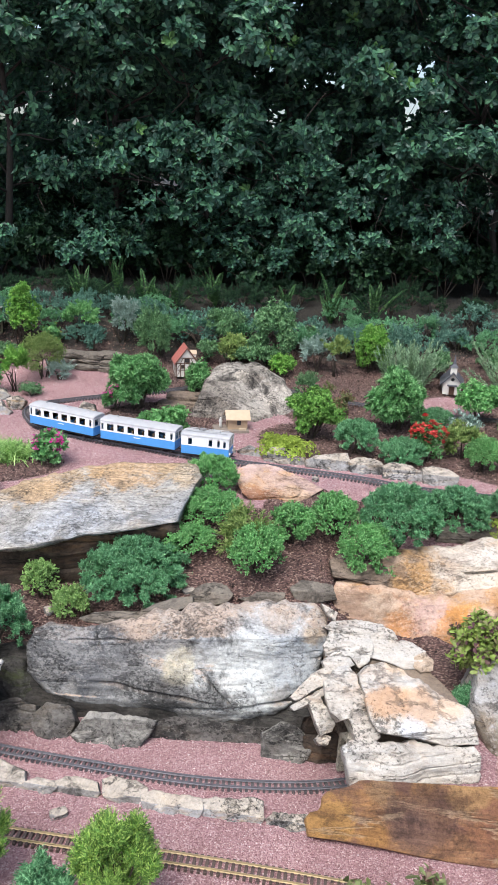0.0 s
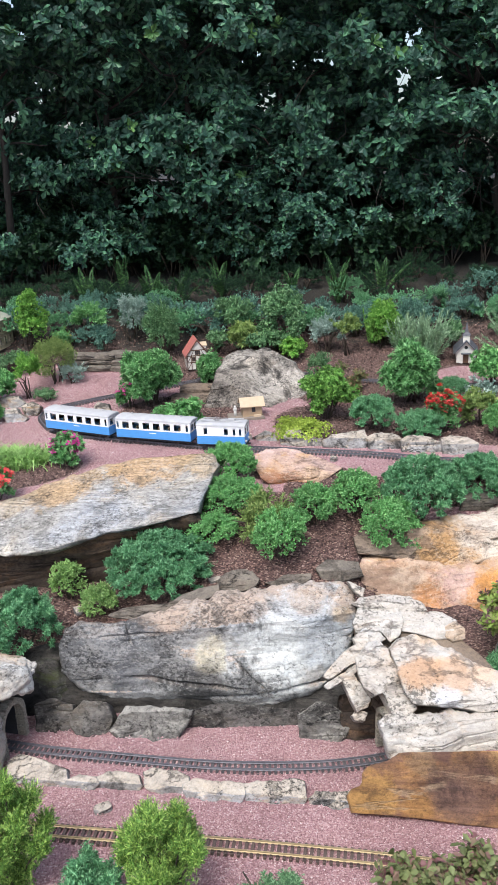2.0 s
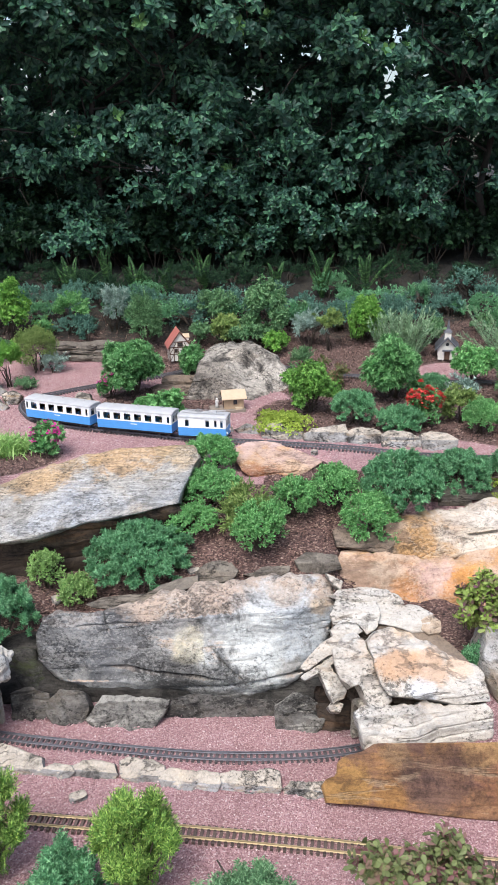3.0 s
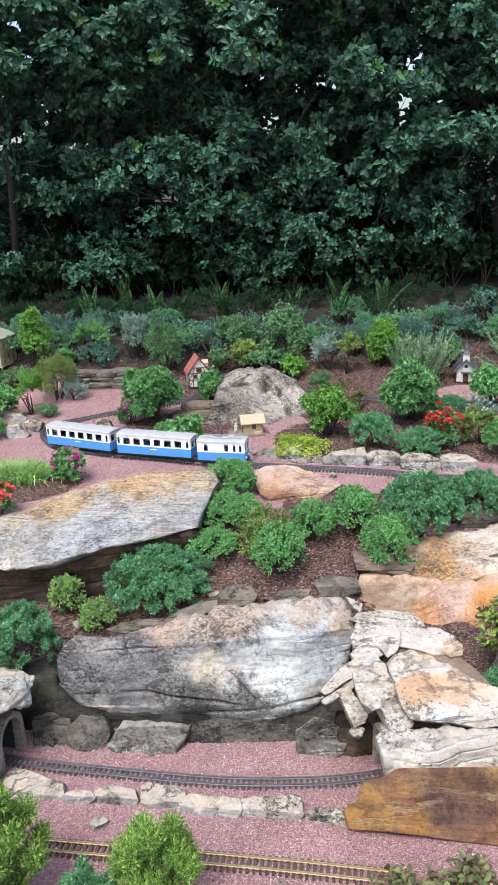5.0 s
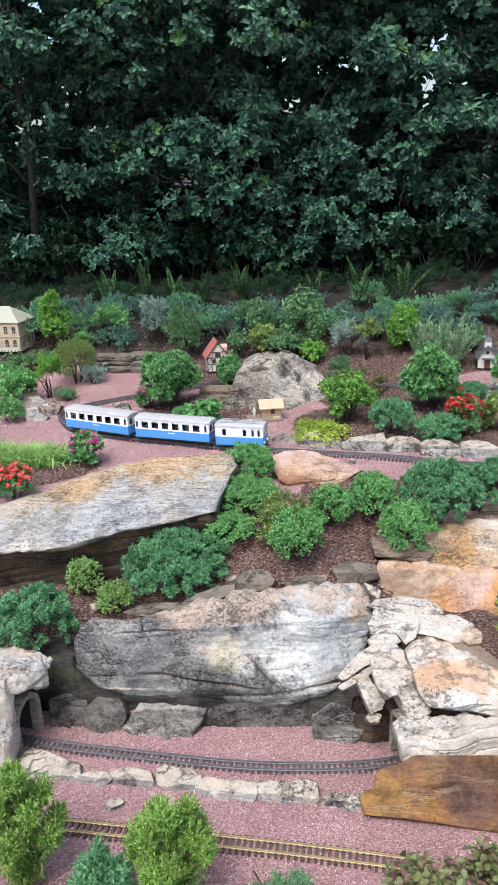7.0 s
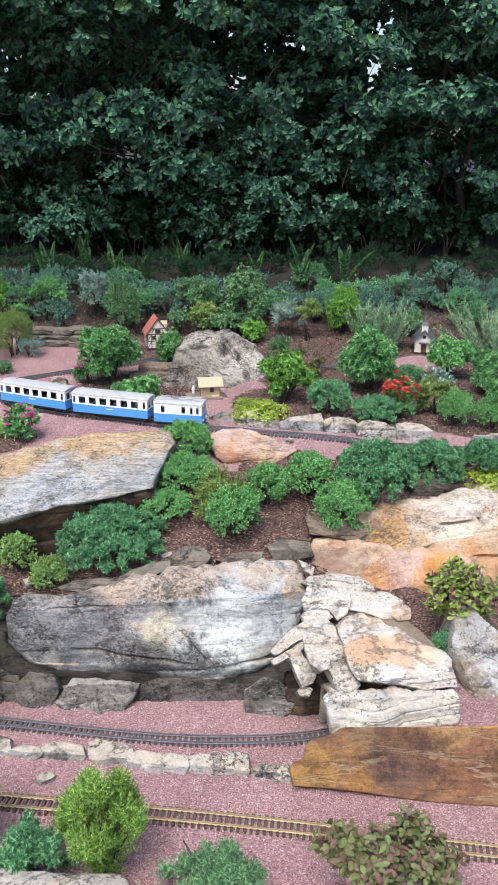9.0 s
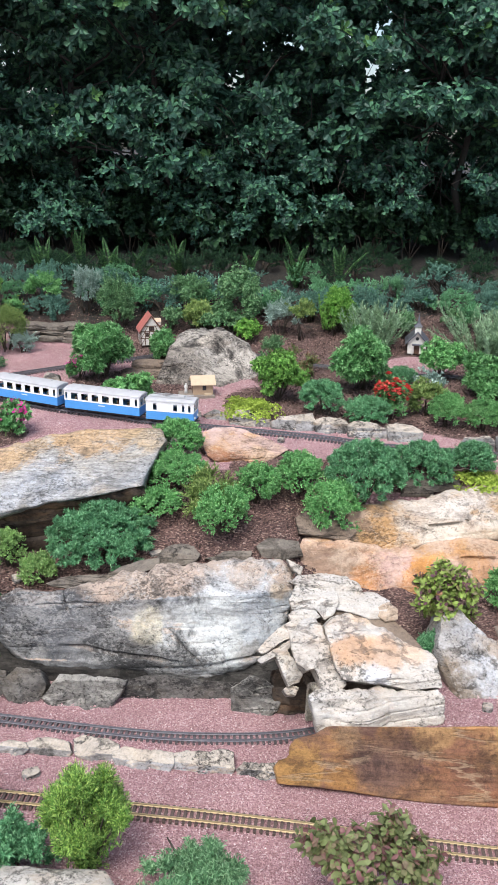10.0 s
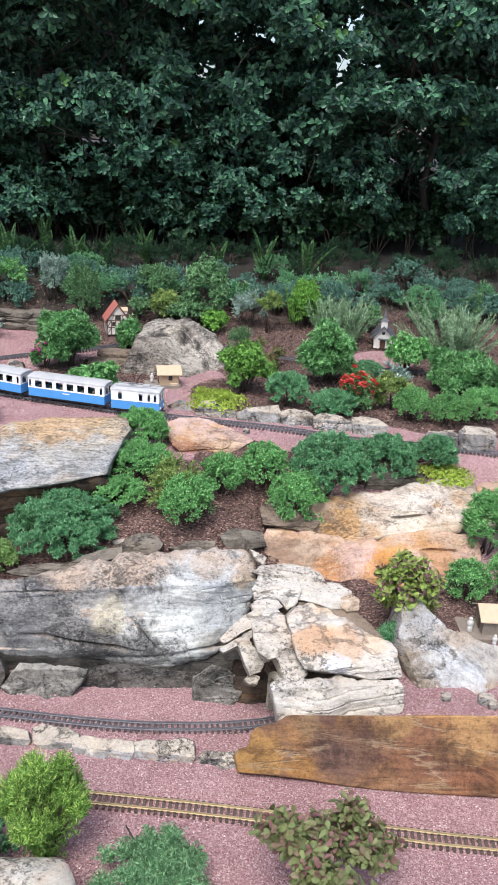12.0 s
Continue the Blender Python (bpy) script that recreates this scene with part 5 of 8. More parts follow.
facet_rock("border_stone", "rough buff and grey stone edging the lower track", [(-0.717, 0.034), (-0.677, 0.046), (-0.604, 0.048), (-0.562, 0.044), (-0.543, 0.030), (-0.560, 0.002), (-0.642, -0.002), (-0.704, 0.002)],
           [(2.447, -0.625, 0, 0.25, -0.14), (2.459, -0.625, 0.035, 2.4, -0.14)], M_EDGE, 102, thick=0.05, n=110, rings=24, edge=0.004, amp=0.005, freq=15, layers=40, layer_amp=0.002, cuts=9, steep=0.6, group="lower border stones")
facet_rock("border_stone", "rough buff and grey stone edging the lower track", [(-0.528, 0.048), (-0.495, 0.056), (-0.423, 0.053), (-0.371, 0.047), (-0.367, 0.035), (-0.390, 0.004), (-0.451, -0.004), (-0.516, 0.012)],
           [(2.426, -0.441, 0, 0.25, -0.14), (2.438, -0.441, 0.035, 2.4, -0.14)], M_EDGE, 103, thick=0.05, n=110, rings=24, edge=0.004, amp=0.005, freq=15, layers=40, layer_amp=0.002, cuts=9, steep=0.6, group="lower border stones")
facet_rock("border_stone", "rough buff and grey stone edging the lower track", [(-0.374, 0.041), (-0.332, 0.049), (-0.252, 0.048), (-0.173, 0.048), (-0.165, 0.035), (-0.182, 0.007), (-0.271, -0.002), (-0.359, 0.008)],
           [(2.385, -0.263, 0, 0.25, -0.14), (2.397, -0.263, 0.035, 2.4, -0.14)], M_EDGE, 104, thick=0.05, n=110, rings=24, edge=0.004, amp=0.005, freq=15, layers=40, layer_amp=0.002, cuts=9, steep=0.6, group="lower border stones")
facet_rock("border_stone", "rough buff and grey stone edging the lower track", [(-0.154, 0.043), (-0.104, 0.050), (-0.046, 0.049), (0.002, 0.056), (0.051, 0.054), (0.058, 0.030), (0.038, 0.004), (-0.047, -0.001), (-0.135, -0.006), (-0.158, 0.024)],
           [(2.367, -0.05, 0, 0.25, -0.14), (2.379, -0.05, 0.035, 2.4, -0.14)], M_EDGE, 105, thick=0.05, n=110, rings=24, edge=0.004, amp=0.005, freq=15, layers=40, layer_amp=0.002, cuts=9, steep=0.6, group="lower border stones")
facet_rock("border_stone", "rough buff and grey stone edging the lower track", [(0.078, 0.030), (0.106, 0.040), (0.163, 0.041), (0.218, 0.044), (0.227, 0.031), (0.212, 0.004), (0.170, -0.007), (0.124, 0.007), (0.083, 0.008)],
           [(2.34, 0.153, 0, 0.25, -0.14), (2.352, 0.153, 0.035, 2.4, -0.14)], M_EDGE, 106, thick=0.05, n=110, rings=24, edge=0.004, amp=0.005, freq=15, layers=40, layer_amp=0.002, cuts=9, steep=0.6, group="lower border stones")
facet_rock("border_stone", "weathered grey stone edging the upper bed", [(-0.379, 0.674), (-0.330, 0.698), (-0.225, 0.691), (-0.146, 0.653), (-0.137, 0.611), (-0.260, 0.616), (-0.363, 0.635)],
           [(4.658, -0.263, 0.616, 0.3, -0.12), (4.678, -0.263, 0.676, 2.6, -0.12)], M_EDGE, 130, thick=0.07, n=80, rings=16, edge=0.005, amp=0.007, freq=11, layers=24, layer_amp=0.003, cuts=8, steep=0.6, group="upper border stones")
facet_rock("border_stone", "weathered grey stone edging the upper bed", [(-0.122, 0.639), (-0.054, 0.674), (-0.003, 0.656), (0.012, 0.615), (-0.089, 0.613)],
           [(4.626, -0.052, 0.614, 0.3, -0.12), (4.646, -0.052, 0.674, 2.6, -0.12)], M_EDGE, 131, thick=0.07, n=80, rings=16, edge=0.005, amp=0.007, freq=11, layers=24, layer_amp=0.003, cuts=8, steep=0.6, group="upper border stones")
facet_rock("border_stone", "weathered grey stone edging the upper bed", [(0.036, 0.648), (0.080, 0.679), (0.135, 0.693), (0.194, 0.666), (0.269, 0.651), (0.275, 0.610), (0.144, 0.608), (0.045, 0.616)],
           [(4.522, 0.146, 0.608, 0.3, -0.12), (4.542, 0.146, 0.668, 2.6, -0.12)], M_EDGE, 132, thick=0.07, n=80, rings=16, edge=0.005, amp=0.007, freq=11, layers=24, layer_amp=0.003, cuts=8, steep=0.6, group="upper border stones")
facet_rock("border_stone", "weathered grey stone edging the upper bed", [(0.281, 0.648), (0.341, 0.674), (0.440, 0.682), (0.520, 0.690), (0.528, 0.671), (0.518, 0.607), (0.402, 0.605), (0.290, 0.616)],
           [(4.467, 0.413, 0.606, 0.3, -0.12), (4.487, 0.413, 0.666, 2.6, -0.12)], M_EDGE, 133, thick=0.07, n=80, rings=16, edge=0.005, amp=0.007, freq=11, layers=24, layer_amp=0.003, cuts=8, steep=0.6, group="upper border stones")
facet_rock("border_stone", "weathered grey stone edging the upper bed", [(0.536, 0.669), (0.584, 0.680), (0.679, 0.679), (0.721, 0.662), (0.707, 0.606), (0.625, 0.599), (0.539, 0.604)],
           [(4.431, 0.625, 0.604, 0.3, -0.12), (4.451, 0.625, 0.664, 2.6, -0.12)], M_EDGE, 134, thick=0.07, n=80, rings=16, edge=0.005, amp=0.007, freq=11, layers=24, layer_amp=0.003, cuts=8, steep=0.6, group="upper border stones")
facet_rock("border_stone", "weathered grey stone edging the upper bed", [(0.719, 0.665), (0.768, 0.678), (0.876, 0.675), (0.928, 0.658), (0.927, 0.603), (0.822, 0.602), (0.729, 0.607)],
           [(4.366, 0.821, 0.602, 0.3, -0.12), (4.386, 0.821, 0.662, 2.6, -0.12)], M_EDGE, 135, thick=0.07, n=80, rings=16, edge=0.005, amp=0.007, freq=11, layers=24, layer_amp=0.003, cuts=8, steep=0.6, group="upper border stones")
facet_rock("border_stone", "weathered grey stone edging the upper bed", [(0.942, 0.674), (1.000, 0.685), (1.088, 0.679), (1.126, 0.659), (1.113, 0.602), (1.016, 0.595), (0.943, 0.606)],
           [(4.313, 1.027, 0.6, 0.3, -0.12), (4.333, 1.027, 0.66, 2.6, -0.12)], M_EDGE, 136, thick=0.07, n=80, rings=16, edge=0.005, amp=0.007, freq=11, layers=24, layer_amp=0.003, cuts=8, steep=0.6, group="upper border stones")
facet_rock("border_stone", "weathered grey stone edging the upper bed", [(-1.207, 0.675), (-1.175, 0.724), (-1.105, 0.714), (-1.049, 0.660), (-1.107, 0.625), (-1.182, 0.638)],
           [(5.136, -1.135, 0.634, 0.3, 0), (5.156, -1.135, 0.694, 2.6, 0)], M_EDGE, 137, thick=0.07, n=80, rings=16, edge=0.005, amp=0.007, freq=11, layers=24, layer_amp=0.003, cuts=8, steep=0.6, group="upper border stones")
facet_rock("border_stone", "weathered grey stone edging the upper bed", [(-1.063, 0.669), (-1.004, 0.696), (-0.909, 0.665), (-0.922, 0.617), (-1.039, 0.634)],
           [(4.971, -0.988, 0.627, 0.3, 0), (4.991, -0.988, 0.687, 2.6, 0)], M_EDGE, 138, thick=0.07, n=80, rings=16, edge=0.005, amp=0.007, freq=11, layers=24, layer_amp=0.003, cuts=8, steep=0.6, group="upper border stones")
facet_rock("border_stone", "weathered grey stone edging the upper bed", [(-0.917, 0.663), (-0.837, 0.678), (-0.766, 0.649), (-0.757, 0.618), (-0.893, 0.628)],
           [(4.856, -0.835, 0.624, 0.3, 0), (4.876, -0.835, 0.684, 2.6, 0)], M_EDGE, 139, thick=0.07, n=80, rings=16, edge=0.005, amp=0.007, freq=11, layers=24, layer_amp=0.003, cuts=8, steep=0.6, group="upper border stones")
facet_rock("border_stone", "weathered grey stone edging the upper bed", [(-1.917, 0.714), (-1.787, 0.719), (-1.729, 0.675), (-1.782, 0.638), (-1.890, 0.656)],
           [(5.433, -1.82, 0.648, 0.3, 0), (5.453, -1.82, 0.708, 2.6, 0)], M_EDGE, 140, thick=0.07, n=80, rings=16, edge=0.005, amp=0.007, freq=11, layers=24, layer_amp=0.003, cuts=8, steep=0.6, group="upper border stones")
facet_rock("border_stone", "weathered grey stone edging the upper bed", [(-1.802, 0.705), (-1.722, 0.713), (-1.634, 0.661), (-1.666, 0.626), (-1.768, 0.639)],
           [(5.123, -1.715, 0.634, 0.3, 0), (5.143, -1.715, 0.694, 2.6, 0)], M_EDGE, 141, thick=0.07, n=80, rings=16, edge=0.005, amp=0.007, freq=11, layers=24, layer_amp=0.003, cuts=8, steep=0.6, group="upper border stones")
facet_rock("border_stone", "weathered grey stone edging the upper bed", [(-1.702, 0.700), (-1.641, 0.715), (-1.581, 0.697), (-1.602, 0.642), (-1.672, 0.637)],
           [(5.257, -1.639, 0.64, 0.3, 0), (5.277, -1.639, 0.7, 2.6, 0)], M_EDGE, 142, thick=0.07, n=80, rings=16, edge=0.005, amp=0.007, freq=11, layers=24, layer_amp=0.003, cuts=8, steep=0.6, group="upper border stones")
for k, (bx, by, bw, bd, bh) in enumerate([(1.420, 4.249, 0.190, 0.095, 0.096), (1.616, 4.208, 0.205, 0.123, 0.121)]):
    split_stone("border_stone", "weathered grey stone edging the upper bed", bx, by, bw, bd, bh * 0.85, M_EDGE, 150 + k, group="upper border stones", sink=0.012, n=14, ragged=0.10, tilt=0.2)


# ---------------------------------------------------------------- railway tracks
M_BRASS = plain("tarnished_brass", (0.37, 0.29, 0.165), 0.5, 0.35, 0.25, 40, 0.0002)
M_STEEL = plain("weathered_dark_rail", (0.135, 0.135, 0.155), 0.45, 0.35, 0.3, 40, 0.0002)
M_TIE = plain("brown_plastic_tie", (0.085, 0.060, 0.050), 0.6, 0, 0.3, 80, 0.0004)
M_TIE2 = plain("dark_plastic_tie", (0.08, 0.074, 0.078), 0.6, 0, 0.3, 80, 0.0004)
GAUGE, PITCH = 0.0455, 0.0220


def rail_mesh(line, z, side, mat, gauge):
    """One rail: foot, web and head drawn along the line."""
    prof = [(-0.0042, 0), (0.0042, 0), (0.0036, 0.0016), (0.0010, 0.0030), (0.0010, 0.0060), (0.0020, 0.0068), (0.0018, 0.0086), (-0.0018, 0.0086), (-0.0020, 0.0068), (-0.0010, 0.0060), (-0.0010, 0.0030), (-0.0036, 0.0016)]
    d = np.gradient(line, axis=0)
    d /= np.linalg.norm(d, axis=1, keepdims=True)
    nrm = np.stack([-d[:, 1], d[:, 0]], 1)
    c = line + nrm * side * gauge / 2
    rows = [np.stack([c[:, 0] + nrm[:, 0] * a, c[:, 1] + nrm[:, 1] * a, z + b], 1) for a, b in prof]
    g = np.stack(rows, 1)
    nu, nv = g.shape[:2]
    a = np.arange(nu - 1)[:, None] * nv
    b = np.arange(nv)[None, :]
    f = np.stack([a + b, a + (b + 1) % nv, a + nv + (b + 1) % nv, a + nv + b], -1).reshape(-1, 4)
    return quads("rail", g.reshape(-1, 3), f[:, ::-1], mat, False)


def tie_mesh(mat, gauge):
    bm = bmesh.new()
    box(bm, -0.0052, 0.0052, -gauge * 0.84, gauge * 0.84, -0.012, 0)
    for s in (-1, 1):
        for o in (-0.0062, 0.0062):
            box(bm, -0.004, 0.004, s * gauge / 2 + o - 0.0016, s * gauge / 2 + o + 0.0016, -0.001, 0.0035)
    me = bpy.data.meshes.new("tie")
    bm.to_mesh(me)
    bm.free()
    me.materials.append(mat)
    return me


def railway(label, points, z, m_rail, m_tie, gauge=GAUGE):
    line, length = track_line(points)
    zs = np.array([z(px, py) if callable(z) else z for px, py in line])
    ob = thing("railway_track", label, "track", pose(0, 0, 0))
    for s in (-1, 1):
        put("rail", rail_mesh(line, zs, s, m_rail, gauge), ob)
    me = tie_mesh(m_tie, gauge)
    d = np.gradient(line, axis=0)
    s_all = np.linspace(0, length, len(line))
    for s in np.arange(PITCH / 2, length, PITCH):
        x, y = np.interp(s, s_all, line[:, 0]), np.interp(s, s_all, line[:, 1])
        dx, dy = np.interp(s, s_all, d[:, 0]), np.interp(s, s_all, d[:, 1])
        put("tie", me, ob, at=pose(x, y, float(np.interp(s, s_all, zs)), 0, 0, math.degrees(math.atan2(dy, dx))))
    return ob


railway("garden railway track with brass rails and brown ties on gravel", FRONT_TRACK, 0.006, M_BRASS, M_TIE)
railway("dark garden railway track curving under the boulder into tunnels", LOWER_TRACK, 0.005, M_STEEL, M_TIE2, 0.037)
railway("dark garden railway track looping round the upper terrace", UPPER_TRACK, lambda x, y: height(x, y) + 0.005, M_STEEL, M_TIE2)


# ---------------------------------------------------------------- tall trees behind
def tree(x, y, seed, w, top, foot, count, deep=2.2, leaf=0.078):
    rnd = np.random.default_rng(seed)
    z = height(x, y)
    ob = thing("broadleaf_tree", "dense dark green broadleaf tree with whorled glossy leaves", "tree", pose(x, y, z), "tall trees behind the garden")
    lean = rnd.normal(0, 0.12, 2)
    knots = [Vector((lean[0] * k + rnd.normal(0, 0.05), lean[1] * k, -0.05 + (top - 0.6) * k / 5)) for k in range(6)]
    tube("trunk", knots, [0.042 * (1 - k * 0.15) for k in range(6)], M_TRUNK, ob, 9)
    for _ in range(26):
        k = rnd.uniform(0.4, 4.8)
        a = knots[int(k)].lerp(knots[int(k) + 1], k % 1)
        ang = rnd.uniform(0, 6.28)
        reach = rnd.uniform(0.4, 0.95)
        b = a + Vector((math.cos(ang) * w * 0.6 * reach, math.sin(ang) * deep * 0.5 * reach, rnd.uniform(-0.1, 0.6)))
        m1 = a.lerp(b, 0.4) + Vector((rnd.normal(0, 0.06), rnd.normal(0, 0.06), rnd.normal(0.04, 0.06)))
        m2 = a.lerp(b, 0.75) + Vector((rnd.normal(0, 0.06), rnd.normal(0, 0.06), rnd.normal(0.04, 0.06)))
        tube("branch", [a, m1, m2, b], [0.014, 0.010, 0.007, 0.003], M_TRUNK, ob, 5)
    # bare grey twigs in the hollows of the crown
    near = leaf < 0.1
    for _ in range(34 if near else 0):
        a = Vector((rnd.uniform(-w, w) * 0.55, rnd.uniform(-0.5, 0.5), rnd.uniform(foot + 0.1, top - 0.5)))
        b = a + Vector((rnd.normal(0, 0.2), rnd.normal(-0.1, 0.15), rnd.uniform(0.15, 0.5)))
        m1 = a.lerp(b, 0.5) + Vector((rnd.normal(0, 0.06), 0, rnd.normal(0, 0.05)))
        tube("twig", [a, m1, b], [0.006, 0.0045, 0.002], M_TWIG, ob, 4)
    # leafy sprays in tiers, with deep hollows between them
    n, c_n = count, 150 if near else 120
    c = np.stack([rnd.uniform(-w * 0.62, w * 0.62, c_n), rnd.uniform(0, 1, c_n) ** 1.4 * deep * 0.75 - deep * 0.38, rnd.uniform(foot, top, c_n)], 1)
    if near:
        hollow = np.array([noise.noise(Vector(((cx + x) * 1.7, 3.1, cz * 2.1))) for cx, _, cz in c])
        c[:, 1] += np.clip((hollow - 0.05) * 5, 0, 1) * 0.8 + np.interp(c[:, 2], [0.3, 2.9], [0.15, -0.40])
    which = rnd.integers(0, c_n, n)
    q = rnd.normal(size=(n, 3))
    q /= np.linalg.norm(q, axis=1, keepdims=True)
    tip = c[which] + q * np.array([1.15, 1.0, 0.62]) * (rnd.uniform(0.12, 0.30, c_n)[which] * rnd.uniform(0.45, 1.05, n))[:, None]
    way = q * 0.6 + np.array([0, -0.5, 0.55]) + rnd.normal(0, 0.25, (n, 3))
    way /= np.linalg.norm(way, axis=1, keepdims=True)
    keep = np.ones(n, bool)
    for gx, gz, gr in GAPS:
        far = (tip[:, 1] + y - 8.5)
        keep &= np.hypot(tip[:, 0] + x - gx - far * gx / 8.5, (tip[:, 2] + z - gz - far * (gz - 2.15) / 8.5) * 0.7) > gr
    tip, way = tip[keep], way[keep]
    low = tip[:, 2] < 0.95 + 0.35 * np.sin(tip[:, 0] * 4 + x)
    for some, size in ((low, leaf * 0.72), (~low, leaf)):
        if some.any():
            v, f = rosettes(tip[some], way[some], rnd, 6, size, size * 0.54, 1.05, "hex", curl=0.2)
            put("crown", quads("crown", v, f, G_TREE), ob)
    if leaf < 0.1:
        young = np.flatnonzero((tip[:, 1] < -0.55) & (tip[:, 2] > 0.9))
        young = rnd.choice(young, min(len(young), 30 if x > 0.3 else 10), replace=False)
        v, f = rosettes(tip[young] + way[young] * 0.05, way[young], rnd, 7, 0.085, 0.04, 1.0, "hex", curl=0.1)
        tagged(put("young_leaf", quads("young_leaf", v, f, G_YOUNG), ob, "bright yellow-green young leaves"), kind="stuff")
    return ob


GAPS = [(1.33, 2.92, 0.095), (1.33, 2.82, 0.10), (1.35, 2.72, 0.085), (1.12, 2.86, 0.06), (0.90, 2.95, 0.034), (1.02, 2.72, 0.034), (1.12, 2.42, 0.034), (-1.62, 2.80, 0.043), (1.95, 2.30, 0.049), (0.48, 2.22, 0.037)]
for k, (tx, ty) in enumerate([(-3.6, 8.7), (-2.5, 8.4), (-1.5, 8.6), (-0.5, 8.45), (0.5, 8.6), (1.5, 8.5), (2.5, 8.6), (3.6, 8.5)]):
    tree(tx, ty, 300 + k, 1.5, 4.2, 0.30, 4800, leaf=0.076)
for k, tx in enumerate([-4.4, -3.0, -1.6, -0.2, 1.2, 2.6, 4.0, -0.75]):
    tree(tx, 10.6, 340 + k, 2.0, 5.0, 0.0, 2200, 2.0, 0.15)

# ---------------------------------------------------------------- planting
for k, (a, lab, hab, mat, dense) in enumerate([
    ((-0.550, 3.421, 0.515, 0.255), "spreading blue-green juniper on the bank above the boulder", "juniper", G_JUNIPER, 1),
    ((-1.147, 3.090, 0.36, 0.265), "spreading blue-green juniper hanging over the tunnel rock", "juniper", G_JUNIPER, 1),
    ((0.728, 3.810, 0.427, 0.305), "large spreading blue-green juniper beside the upper track", "juniper", G_JUNIPER, 1),
    ((1.044, 3.933, 0.354, 0.218), "blue-green juniper beside the upper track", "juniper", G_JUNIPER, 1),
    ((1.334, 4.004, 0.229, 0.173), "small blue-green juniper beside the upper track", "juniper", G_JUNIPER, 1),
    ((-0.243, 4.144, 0.270, 0.182), "compact green juniper at the end of the tan slab", "juniper", G_BALL, 1.2),
]):
    shrub("juniper", lab, *a, hab, mat, 400 + k, group="junipers", dense=dense)
for k, a in enumerate([
    (-0.234, 3.840, 0.340, 0.153), (-0.316, 3.612, 0.259, 0.138), (0.006, 3.477, 0.266, 0.239), (0.176, 3.722, 0.224, 0.202), (0.387, 3.805, 0.284, 0.215),
    (0.543, 3.618, 0.295, 0.255), (1.464, 3.458, 0.262, 0.324), (1.284, 3.172, 0.201, 0.187), (1.453, 3.178, 0.156, 0.223),
]):
    shrub("round_bush", "dense rounded mid-green bush on the mulched bank", *a, "ball", G_BALL, 430 + k, group="rounded bushes")
for k, a in enumerate([(-1.005, 3.444, 0.168, 0.185), (-0.826, 3.294, 0.182, 0.146)]):
    shrub("boxwood", "small yellow-green boxwood at the edge of the boulder", *a, "ball", G_BOX, 450 + k, group="boxwoods", dense=0.8)
